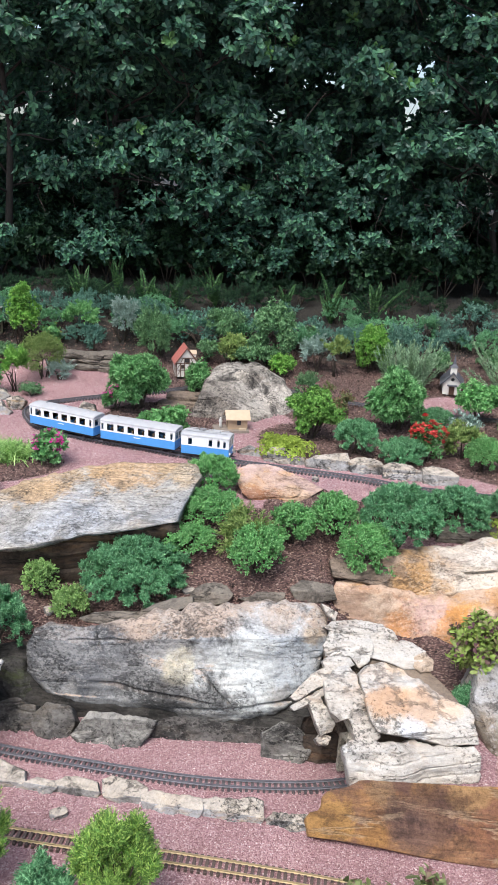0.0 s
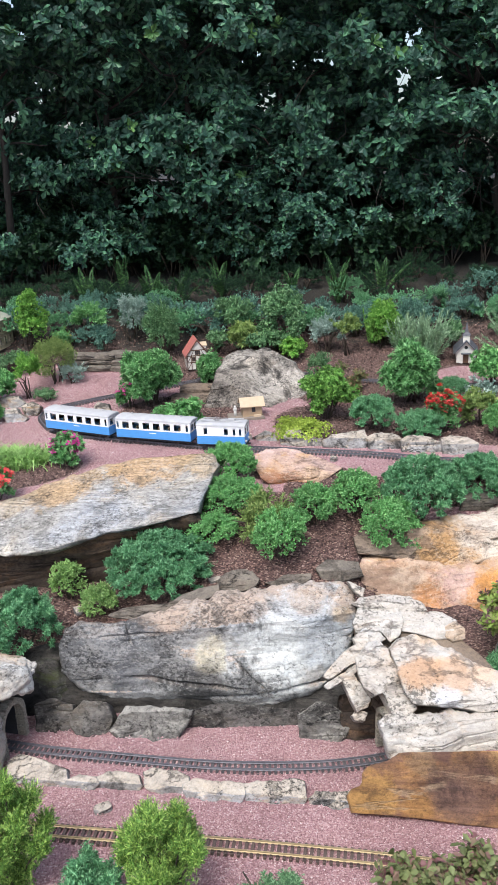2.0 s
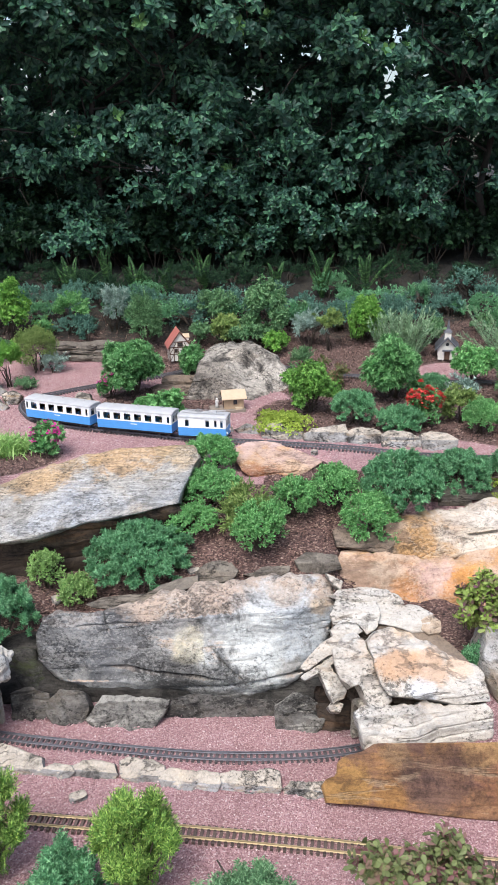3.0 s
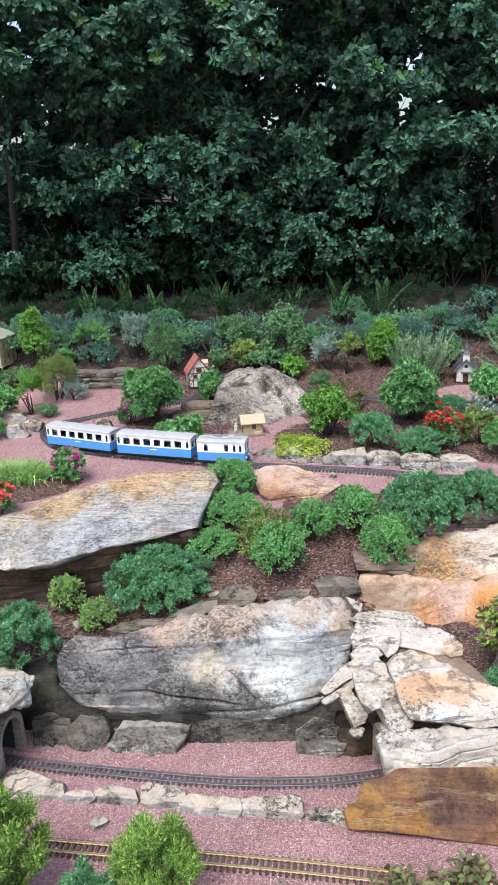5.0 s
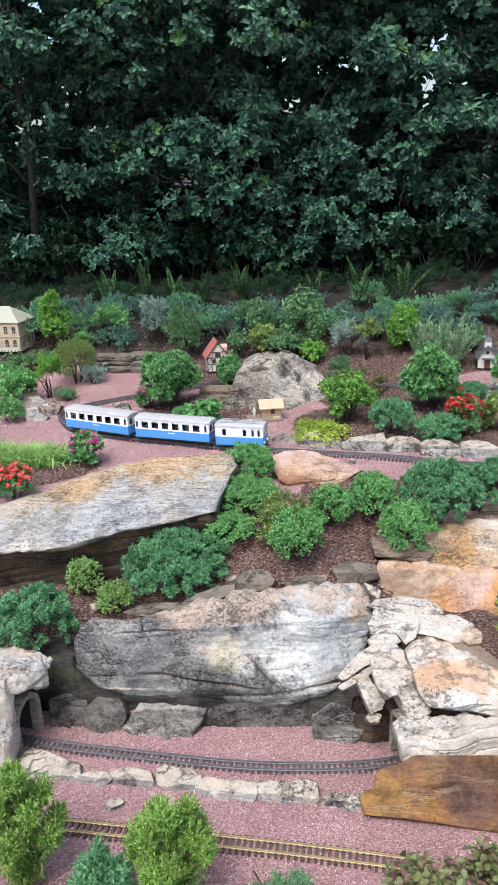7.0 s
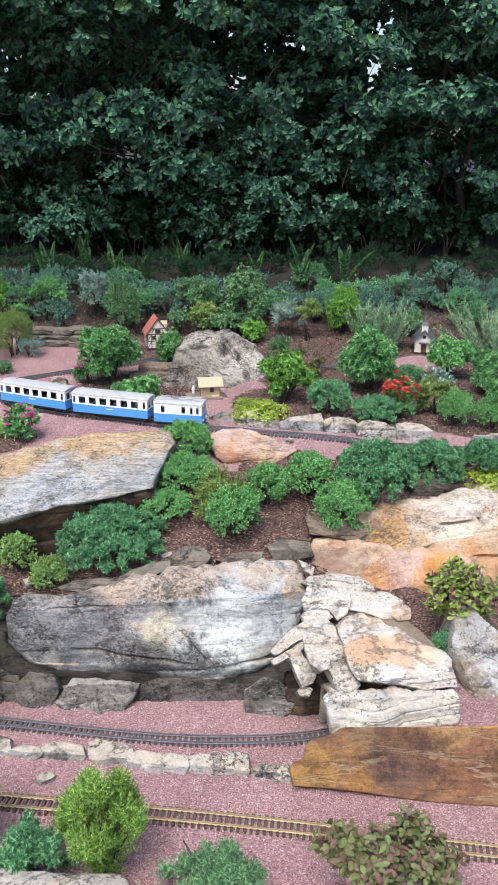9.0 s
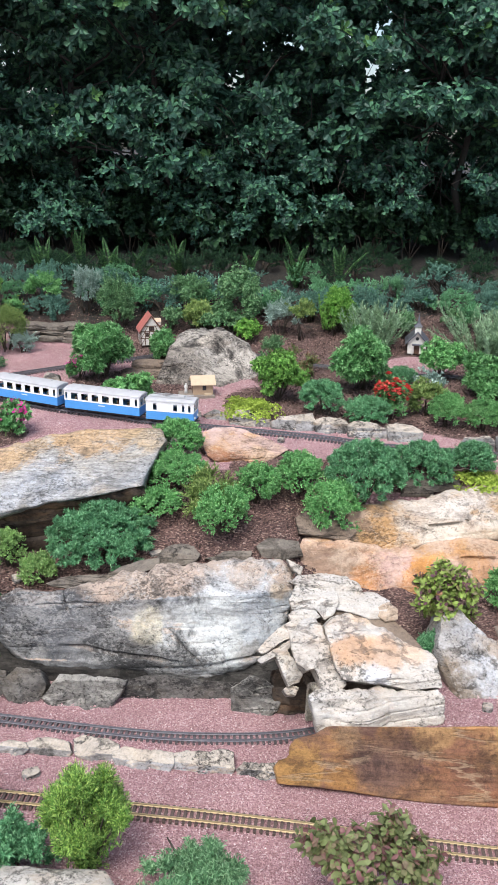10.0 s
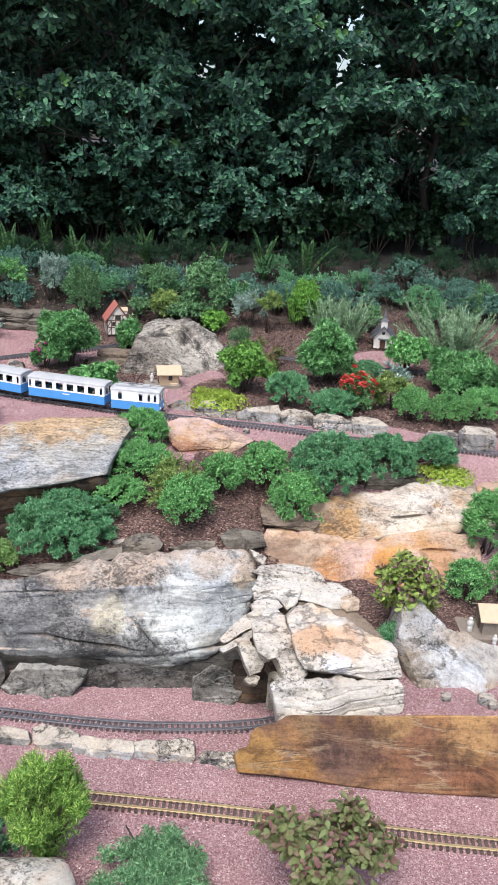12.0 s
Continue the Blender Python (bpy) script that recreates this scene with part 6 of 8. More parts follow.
for k, (nm, lab, a, hab, mat, kw) in enumerate([
    ("heath", "olive-yellow heath between the rounded bushes", (-0.068, 3.609, 0.252, 0.257), "feathery", G_OLIVE, {}),
    ("ground_cover", "low yellow-green stonecrop mound beside the border stones", (0.160, 4.713, 0.384, 0.091), "cover", G_YELLOW, {}),
    ("ground_cover", "low yellow-green stonecrop mat beside the juniper", (1.362, 3.947, 0.378, 0.058), "cover", G_YELLOW, {}),
    ("barberry", "open red-tinged broadleaf shrub behind the pointed boulder", (0.957, 2.955, 0.316, 0.334), "barberry", G_BARB, {"dense": 0.9}),
    ("low_bush", "small blue-green bush at the foot of the barberry", (0.865, 2.80, 0.13, 0.12), "juniper", G_JUNIPER, {}),
    ("laurel_bush", "rounded dark green bush with narrow glossy leaves", (-0.830, 5.420, 0.408, 0.344), "laurel", G_DARK, {"dense": 1.8}),
    ("laurel_bush", "narrow-leaved green bush beside the granite boulder", (-0.449, 5.744, 0.190, 0.226), "laurel", G_DARK, {}),
    ("laurel_bush", "rounded dark green bush in the mulched bed", (0.932, 5.257, 0.376, 0.379), "laurel", G_DARK, {"dense": 1.9}),
    ("laurel_bush", "broad dark green bush with narrow leaves", (1.790, 5.122, 0.499, 0.263), "laurel", G_DARK, {"dense": 1.7}),
    ("low_bush", "low spreading green bush on the mulch island", (-0.603, 4.971, 0.290, 0.155), "azalea", G_BALL, {}),
    ("low_bush", "low dark green bush beside the rounded bush", (1.195, 5.307, 0.242, 0.145), "ball", G_JUNIPER, {}),
    ("low_bush", "mid-green low juniper bush behind the border stones", (0.602, 4.757, 0.276, 0.210), "juniper", G_JUNIPER, {}),
    ("low_bush", "low dark bush beside the red flowers", (0.861, 4.622, 0.281, 0.155), "juniper", G_JUNIPER, {}),
    ("sunny_bush", "bright yellow-green broadleaf bush beside the stonecrop", (0.349, 5.014, 0.348, 0.295), "azalea", G_BRIGHT, {"dense": 1.0}),
    ("dwarf_tree", "small lime-green standard tree with a bare stem", (-1.741, 5.640, 0.221, 0.317), "feathery", G_LIME, {"clear": 0.35, "dense": 1.3}),
    ("round_bush", "rounded olive-green bush beside the dwarf tree", (-1.629, 5.958, 0.33, 0.321), "ball", G_OLIVE, {}),
    ("silver_shrub", "grey-leaved low shrub beside the curve", (-1.495, 5.922, 0.222, 0.151), "feathery", G_SILVER, {"dense": 0.5}),
    ("cloud_shrub", "yellow-green two-tiered clipped shrub", (-1.936, 6.522, 0.279, 0.462), "azalea", G_LIME, {"clear": 0.1}),
    ("open_shrub", "open green shrub with pale bare stems", (-1.485, 6.632, 0.320, 0.311), "airy", G_BALL, {"clear": 0.25}),
    ("silver_shrub", "silvery grey-green shrub on the back slope", (-1.137, 6.648, 0.273, 0.361), "feathery", G_SILVER, {"clear": 0.1}),
]):
    shrub(nm, lab, *a, hab, mat, 460 + k, **kw)
for k, (nm, lab, a, hab, mat, kw) in enumerate([
    ("conical_shrub", "feathery grey-green conical shrub", (-0.855, 6.346, 0.289, 0.421), "feathery", G_SLOPE, {}),
    ("open_shrub", "dark open shrub on the back slope", (-0.324, 6.580, 0.389, 0.343), "airy", G_SLOPE, {}),
    ("tall_shrub", "tall mid-green shrub behind the granite boulder", (0.107, 6.429, 0.381, 0.457), "azalea", G_SLOPE, {}),
    ("low_bush", "low green bush behind the granite boulder", (-0.128, 6.355, 0.342, 0.201), "azalea", G_SLOPE, {}),
    ("low_bush", "small yellow-green bush behind the granite boulder", (0.168, 6.247, 0.221, 0.157), "azalea", G_LIME, {}),
    ("silver_shrub", "silvery flat-topped shrub on the back slope", (0.424, 6.316, 0.276, 0.296), "feathery", G_SILVER, {"clear": 0.15}),
    ("open_shrub", "yellow-green open shrub with bare forked stems", (0.591, 6.256, 0.220, 0.313), "airy", G_OLIVE, {"clear": 0.4}),
    ("upright_shrub", "bright green upright shrub on the back slope", (0.874, 6.380, 0.251, 0.344), "laurel", G_LIME, {"dense": 1.0}),
    ("upright_shrub", "small upright green shrub in the bed", (0.347, 5.797, 0.182, 0.200), "feathery", G_SLOPE, {}),
    ("round_bush", "rounded light green bush beside the chapel", (1.511, 5.505, 0.289, 0.274), "azalea", G_BALL, {"clear": 0.15}),
    ("mottled_bush", "yellowish variegated bush beside the red flowers", (1.257, 4.786, 0.269, 0.202), "airy", G_OLIVE, {"dense": 1.4}),
    ("low_bush", "light green bush behind the upper track", (1.331, 4.587, 0.225, 0.205), "ball", G_BALL, {}),
    ("low_bush", "light green bush on the bed's edge", (1.550, 4.546, 0.251, 0.179), "ball", G_BALL, {}),
    ("low_bush", "light green spreading bush on the bed's edge", (1.770, 4.603, 0.289, 0.209), "ball", G_BALL, {}),
    ("round_bush", "green bush on the gravel by the stacked stones", (-1.959, 5.525, 0.314, 0.265), "azalea", G_BALL, {}),
    ("low_bush", "green bush at the gravel's edge", (-1.880, 5.153, 0.197, 0.157), "ball", G_BALL, {}),
    ("low_bush", "low olive bush below the villa", (-2.044, 6.139, 0.381, 0.175), "airy", G_SLOPE, {"dense": 1.4}),
    ("low_bush", "low grey-green edging plant", (-1.622, 5.580, 0.178, 0.092), "cover", G_SLOPE, {}),
    ("russet_shrub", "low reddish-brown twiggy shrub in the bed", (0.525, 5.593, 0.295, 0.167), "airy", G_RED, {"dense": 0.8}),
    ("pale_shrub", "low pale green shrub below the bright bush", (1.371, 5.171, 0.227, 0.163), "airy", G_SILVER, {"dense": 0.4}),
]):
    shrub(nm, lab, *a, hab, mat, 479 + k, **kw)
for k, (lab, a, fm, n, size) in enumerate([
    ("green plant dotted with pink flowers beside the curve", (-1.166, 4.369, 0.221, 0.180), F_PINK, 60, 0.024),
    ("small plant with a few pink flowers beside the dark bush", (-0.984, 5.372, 0.179, 0.172), F_PINK, 24, 0.022),
    ("plant covered with red flower heads on the bed's edge", (-1.473, 3.936, 0.185, 0.167), F_RED, 170, 0.017),
    ("plant covered with red flower heads behind the border stones", (1.013, 4.699, 0.183, 0.229), F_RED, 420, 0.021),
    ("small plant with yellow-green flowers on the back slope", (-1.704, 6.586, 0.197, 0.139), G_YELLOW, 16, 0.018),
]):
    shrub("flowering_plant", lab, *a, "azalea", G_DARK, 540 + k, flowers=(fm, n, size), dense=0.9)
# front planting
def cypress(x, y, w, h, seed):
    """A dwarf cypress: upright fans of fine sprays on branches that spread from one foot."""
    rnd = np.random.default_rng(seed)
    ob = thing("dwarf_cypress", "bright yellow-green feathery dwarf cypress in the front bed", "shrub", pose(x, y, height(x, y) - 0.01), "dwarf cypresses")
    tips, ways = [], []
    for k in range(17):
        ang = k * 2.4 + rnd.normal(0, 0.3)
        reach = w * 0.37 * math.sqrt((k + 0.5) / 17)
        lift = h * (0.90 - 0.42 * (reach / (w * 0.37)) ** 2) * rnd.uniform(0.82, 1.08)
        ex, ey = math.cos(ang) * reach, math.sin(ang) * reach
        knots = [Vector((ex * s ** 1.2, ey * s ** 1.2, lift * s)) for s in (0, 0.35, 0.7, 1.0)]
        tube("branch", knots, [0.006, 0.0045, 0.003, 0.0015], M_BARK, ob, 5)
        size = w * rnd.uniform(0.10, 0.15)
        n = 150
        q = rnd.normal(size=(n, 3))
        q /= np.linalg.norm(q, axis=1, keepdims=True)
        r = size * np.where(q[:, 2] > -0.2, rnd.uniform(0.6, 1.05, n), rnd.uniform(0.2, 0.8, n))
        tuft = np.array([ex, ey, lift]) + q * r[:, None] * np.array([1, 1, 1.3])
        s = rnd.uniform(0.2, 0.95, 70)
        lower = np.stack([ex * s ** 1.2, ey * s ** 1.2, lift * s], 1) + rnd.normal(0, w * 0.05, (70, 3))
        p = np.concatenate([tuft, lower])
        p[:, 2] = np.maximum(p[:, 2], 0.02)
        a = np.concatenate([q * 0.8, rnd.normal(0, 0.4, (70, 3)) + np.array([ex, ey, 0]) / w]) + np.array([0, 0, 0.75])
        tips.append(p)
        ways.append(a / np.linalg.norm(a, axis=1, keepdims=True))
    v, f = rosettes(np.concatenate(tips), np.concatenate(ways), rnd, 14, 0.0160, 0.0027, 0.5, stalk=0.035)
    put("foliage", quads("foliage", v, f, G_CONIFER), ob)
    return ob


cypress(-0.389, 1.952, 0.336, 0.417, 560)
cypress(-0.885, 2.016, 0.343, 0.449, 561)
shrub("front_juniper", "blue-green juniper in the front bed", -0.613, 1.934, 0.255, 0.195, "sprawl", G_JUNIPER, 562, group="front junipers", dense=1.5)
shrub("front_juniper", "spreading blue-green juniper in the front bed", -0.051, 1.853, 0.36, 0.130, "sprawl", G_SPRUCE, 567, group="front junipers", dense=1.5)
shrub("front_barberry", "red and green tinged broadleaf shrub in the front bed", 0.440, 1.785, 0.430, 0.330, "barberry", G_PURPLE, 564, dense=1.0)
boulder("pale_boulder", "pale flat-topped boulder in the front bed", -0.56, 1.61, 0.60, 0.46, 0.19, M_WHITE, 91, sub=5, boxy=0.3, cuts=6, sink=0.01)

# back row of blue-green shrubs under the trees
rng = random.Random(9)
for k in range(50):
    bx = -2.6 + 5.4 * (k + rng.uniform(0.1, 0.9)) / 30 if k < 30 else -2.2 + 4.9 * (k - 30 + rng.uniform(0.1, 0.9)) / 20
    by = rng.uniform(6.6, 6.95) if k < 30 else rng.uniform(6.95, 7.35)
    shrub("shade_shrub", "bluish green shrub in the shade of the trees", bx, by, rng.uniform(0.26, 0.44), rng.uniform(0.15, 0.26), rng.choice(["airy", "feathery", "feathery", "juniper"]), rng.choice([G_BLUE, G_BLUE, G_JUNIPER]), 600 + k, group="back row shrubs", dense=0.4)


for k in range(18):
    bx = -1.35 + 3.9 * (k + rng.uniform(0.1, 0.9)) / 18
    by = rng.uniform(6.25, 6.85)
    shrub("slope_shrub", "small green shrub on the mulched back slope", bx, by, rng.uniform(0.12, 0.24), rng.uniform(0.13, 0.26), rng.choice(["airy", "feathery", "azalea", "laurel"]), rng.choice([G_SLOPE, G_SLOPE, G_BLUE, G_OLIVE, G_JUNIPER]), 700 + k, group="back slope shrubs", clear=rng.choice([0, 0, 0.2]))


def spikes(name, label, x, y, w, h, count, mat, seed, thin=0.012, per=26):
    """A plant of upright stalks set with short narrow leaves."""
    rnd = np.random.default_rng(seed)
    ob = thing(name, label, "shrub", pose(x, y, height(x, y) - 0.01))
    base = np.stack([rnd.normal(0, w * 0.16, count), rnd.normal(0, w * 0.16, count), np.zeros(count)], 1)
    top = base * 2.2 + np.stack([rnd.normal(0, w * 0.1, count), rnd.normal(0, w * 0.1, count), h * rnd.uniform(0.55, 1.05, count)], 1)
    i = np.repeat(np.arange(count), per)
    k = np.tile(np.linspace(0.08, 1, per), count)[:, None]
    p = base[i] * (1 - k) + top[i] * k
    ax = top[i] - base[i]
    ax /= np.linalg.norm(ax, axis=1, keepdims=True)
    v, f = rosettes(p, ax, rnd, 4, thin * 2.4, thin * 0.42, 0.6)
    put("foliage", quads("foliage", v, f, mat), ob)
    stems(ob, rnd, w * 0.7, h, 3, 0.004)
    return ob


spikes("rosemary", "upright grey-green rosemary on the back slope", 1.12, 6.142, 0.30, 0.345, 80, G_ROSEMARY, 640, 0.015)
spikes("rosemary", "upright grey-green rosemary beside the chapel", 2.02, 6.057, 0.42, 0.324, 110, G_ROSEMARY, 641, 0.015)
spikes("rosemary", "upright green spiky plant on the back slope", 0.827, 6.429, 0.180, 0.302, 18, G_LIME, 642)


def grass_clump(name, label, x, y, w, h, count, seed):
    rnd = np.random.default_rng(seed)
    ob = thing(name, label, "grass", pose(x, y, height(x, y) - 0.005))
    base = np.stack([rnd.normal(0, w * 0.24, count), rnd.normal(0, w * 0.15, count), np.zeros(count)], 1)
    ang = rnd.uniform(0, 6.28, count)
    tilt = rnd.uniform(0.1, 0.9, count)
    d = np.stack([np.cos(ang) * np.sin(tilt), np.sin(ang) * np.sin(tilt), np.cos(tilt)], 1)
    side = np.stack([-np.sin(ang), np.cos(ang), np.zeros(count)], 1)
    ln = (h * rnd.uniform(0.7, 1.3, count))[:, None]
    wd = 0.0028
    mid = base + d * ln * 0.55
    end = base + d * ln + np.stack([np.cos(ang), np.sin(ang), -0.9 * np.ones(count)], 1) * ln * 0.28
    v = np.stack([base - side * wd, base + side * wd, mid + side * wd, mid - side * wd, end + side * wd * 0.3, end - side * wd * 0.3], 1).reshape(-1, 3)
    k = np.arange(count)[:, None] * 6
    f = np.concatenate([k + np.array([[0, 1, 2, 3]]), k + np.array([[3, 2, 4, 5]])], 0)
    tagged(put("grass", quads("grass", v, f, G_GRASS), ob), kind="stuff")
    return ob


grass_clump("grass_clump", "bright green mop of fine grass on the bed's edge", -1.537, 4.429, 0.413, 0.085, 3000, 650)
grass_clump("grass_clump", "bright green mop of fine grass beside the curve", -1.857, 4.478, 0.401, 0.09, 2600, 651)


def fern(x, y, h, seed):
    rnd = np.random.default_rng(seed)
    ob = thing("sword_fern", "green sword fern under the trees", "fern", pose(x, y, height(x, y) - 0.01, 0, 0, rnd.uniform(0, 360)), "ferns")
    for i in range(8):
        ang = i * 0.8 + rnd.normal(0, 0.2)
        lean = rnd.uniform(0.02, 0.30) + (0.45 if i % 4 == 0 else 0)
        n = 30
        k = np.linspace(0, 1, n)
        ln = h * rnd.uniform(0.6, 1.1)
        r = ln * (np.sin(lean) * k + 0.14 * k ** 2.4)
        z = ln * (np.cos(lean) * k - 0.08 * k ** 3)
        c = np.stack([np.cos(ang) * r, np.sin(ang) * r, z], 1)
        way = np.gradient(c, axis=0)
        way /= np.linalg.norm(way, axis=1, keepdims=True)
        side = np.stack([-np.sin(ang) * np.ones(n), np.cos(ang) * np.ones(n), np.zeros(n)], 1)
        up = np.cross(side, way)
        pl = 0.036 * np.sin(np.clip(k * 0.93 + 0.07, 0, 1) * 3.14) ** 0.7 + 0.004
        vs, fs = [], []
        for s in (-1, 1):
            v, f = leaf_quads(c, (side * s + way * 0.35) / 1.06, way, up, pl, np.full(n, 0.017), 0.05, 0.15)
            fs.append(f + sum(len(q) for q in vs))
            vs.append(v)
        put("frond", quads("frond", np.concatenate(vs), np.concatenate(fs), G_FROND), ob)
    return ob


# Dark rows added to stand in for the shade under the trees.
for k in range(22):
    shrub("understory_shrub", "dark leafy shrub under the trees", -3.3 + 6.6 * (k + rng.uniform(0.1, 0.9)) / 22, rng.uniform(8.1, 8.7), rng.uniform(0.5, 0.8), rng.uniform(0.40, 0.62), "understory", G_SHADED, 760 + k, group="understory shrubs")
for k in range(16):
    shrub("understory_shrub", "dark leafy shrub under the trees", -3.6 + 7.2 * (k + rng.uniform(0.1, 0.9)) / 16, rng.uniform(9.1, 9.6), rng.uniform(0.7, 1.0), rng.uniform(0.55, 0.8), "understory", G_SHADED, 790 + k, group="understory shrubs")
for k, (fx, fy) in enumerate([(-1.62, 7.35), (-1.05, 7.40), (-0.93, 7.30), (-0.80, 7.45), (-0.45, 7.5), (0.20, 7.40), (0.62, 7.35), (1.02, 7.45), (-1.35, 7.65)]):
    fern(fx, fy, rng.uniform(0.30, 0.46), 660 + k)
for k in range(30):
    shrub("shade_shrub", "bluish green shrub in the shade of the trees", -3.0 + 6.2 * (k + rng.uniform(0.1, 0.9)) / 30, rng.uniform(7.3, 8.0), rng.uniform(0.3, 0.5), rng.uniform(0.16, 0.26), "feathery", G_SHADED, 820 + k, group="back row shrubs", dense=0.3)

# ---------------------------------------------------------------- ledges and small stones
# Backing rock added so the gap under the boulder reads as shade.
loft_rock("bank_rock", "near-black rock face behind the boulder's foot, coloured for shade", [
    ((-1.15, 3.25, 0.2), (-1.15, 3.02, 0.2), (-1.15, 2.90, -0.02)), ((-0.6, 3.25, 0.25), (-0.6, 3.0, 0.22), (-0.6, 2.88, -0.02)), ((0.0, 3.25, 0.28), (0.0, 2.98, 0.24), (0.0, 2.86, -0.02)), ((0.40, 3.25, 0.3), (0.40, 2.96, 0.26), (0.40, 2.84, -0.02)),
], M_SHADEROCK, 80, fine=60, amp=0.02, freq=7, layers=20, layer_amp=0.012)
facet_rock("slate_ledge", "long flat dark slate ledge on the boulder", [(-0.732, 0.379), (-0.675, 0.406), (-0.565, 0.418), (-0.492, 0.421), (-0.433, 0.438), (-0.375, 0.447), (-0.282, 0.453), (-0.277, 0.437), (-0.390, 0.429), (-0.464, 0.383), (-0.513, 0.354), (-0.615, 0.360), (-0.701, 0.366)],
           [(3.08, -0.6, 0.42, 0.3, 0), (3.12, -0.6, 0.44, 3.5, 0)], M_LEDGE, 150, thick=0.08, n=110, rings=20, edge=0.005, amp=0.005, freq=9, layers=60, layer_amp=0.004, cuts=6, group="ledge stones")
facet_rock("slate_ledge", "flat dark grey stone on the mulch", [(-0.281, 0.414), (-0.212, 0.429), (-0.134, 0.426), (-0.101, 0.414), (-0.134, 0.388), (-0.223, 0.366), (-0.273, 0.383)],
           [(3.25, -0.2, 0.4, 0.3, 0), (3.3, -0.2, 0.42, 3.5, 0)], M_LEDGE, 151, thick=0.08, n=110, rings=20, edge=0.005, amp=0.005, freq=9, layers=60, layer_amp=0.004, cuts=6, group="ledge stones")
facet_rock("slate_ledge", "thin dark stone half sunk in mulch", [(-0.063, 0.397), (0.019, 0.414), (0.133, 0.415), (0.119, 0.394), (-0.008, 0.379)],
           [(3.28, 0, 0.4, 0.3, 0), (3.33, 0, 0.42, 4, 0)], M_LEDGE, 152, thick=0.08, n=110, rings=20, edge=0.005, amp=0.005, freq=9, layers=60, layer_amp=0.004, cuts=6, group="ledge stones")
facet_rock("slate_ledge", "dark square stone at the foot of the bushes", [(0.173, 0.431), (0.228, 0.447), (0.354, 0.440), (0.373, 0.397), (0.273, 0.374), (0.197, 0.388)],
           [(3.32, 0.2, 0.42, 0.2, 0), (3.36, 0.2, 0.44, 3, 0)], M_LEDGE, 153, thick=0.08, n=110, rings=20, edge=0.005, amp=0.005, freq=9, layers=60, layer_amp=0.004, cuts=6, group="ledge stones")
facet_rock("slate_ledge", "dull grey-brown rock below the rounded bush", [(0.371, 0.471), (0.427, 0.486), (0.612, 0.466), (0.633, 0.444), (0.595, 0.405), (0.470, 0.422), (0.381, 0.434)],
           [(3.47, 0.45, 0.44, 0.3, 0), (3.52, 0.45, 0.46, 3, 0)], M_BROWN, 154, thick=0.08, n=110, rings=20, edge=0.005, amp=0.005, freq=9, layers=60, layer_amp=0.004, cuts=6, group="ledge stones")
for k, (t4, lab) in enumerate([
    ((1.099, 4.027, 0.341, 0.341, 0.027), "flat dark stone behind the sandstone ledge"),
    ((1.015, 3.936, 0.177, 0.177, 0.059), "flat dark stone beside the juniper"),
    ((1.604, 3.914, 0.193, 0.193, 0.157), "buff stone beside the stonecrop mat"),
]):
    bx, by, bw, bd, bh = t4
    split_stone("slate_ledge", lab, bx, by - bd * 0.2, bw * 1.05, bw * 0.6, 0.028, M_LEDGE if k < 2 else M_ORANGE, 150 + k, group="ledge stones", tilt=0.5, ragged=0.35)
for k in range(9):
    lx, ly = -1.317, 6.075
    boulder("ledge_slab", "thin flat stone in a low stacked wall", lx + (k % 3 - 1) * 0.17 + rng.uniform(-0.03, 0.03), ly + 0.12 + rng.uniform(-0.02, 0.02) + 0.03 * (k // 3), rng.uniform(0.16, 0.24), 0.16, 0.035, M_LEDGE, 170 + k, rng.uniform(-8, 8), "stacked stone wall", sink=-0.034 * (k // 3) + 0.008, sub=3, boxy=0.9, cuts=4, amp=0.04)
for k in range(2):
    boulder("ledge_slab", "flat brown stone lying before the cottage", -0.56 + 0.06 * k, 5.50 + 0.10 * k, 0.30, 0.15, 0.045, M_BROWN, 185 + k, rng.uniform(-6, 6), "cottage steps", sink=-0.03 * k + 0.010, sub=3, boxy=0.9, cuts=4, amp=0.04)
for k, a in enumerate([(0.882, 4.802), (0.326, 4.297), (1.158, 2.479), (1.176, 2.456), (-0.297, 3.350), (0.340, 3.274), (0.028, 4.360), (-0.746, 4.860), (1.011, 2.499), (-0.936, 3.320), (0.070, 3.258), (-0.382, 4.751), (-0.437, 4.785), (-0.667, 2.362)]):
    boulder("pebble", "small pale stone lying on the ground", *a, rng.uniform(0.03, 0.07), rng.uniform(0.03, 0.05), rng.uniform(0.015, 0.035), M_EDGE, 200 + k, rng.uniform(0, 180), "loose stones", sink=0.005, sub=3, cuts=6)

# ---------------------------------------------------------------- tunnels
M_MORTAR = stone("cast_tunnel_stone", (0.60, 0.55, 0.45), (0.45, 0.41, 0.34), (0.2, 0.18, 0.15), (0.5, 0.45, 0.33), 0.4, band=(30, 30, 40))
# Near-black lining: the bore's inner shade is put into its colour.
M_BORE = plain("dark_tunnel_lining", (0.05, 0.05, 0.055), 0.9, 0, 0.3, 25, 0.002)


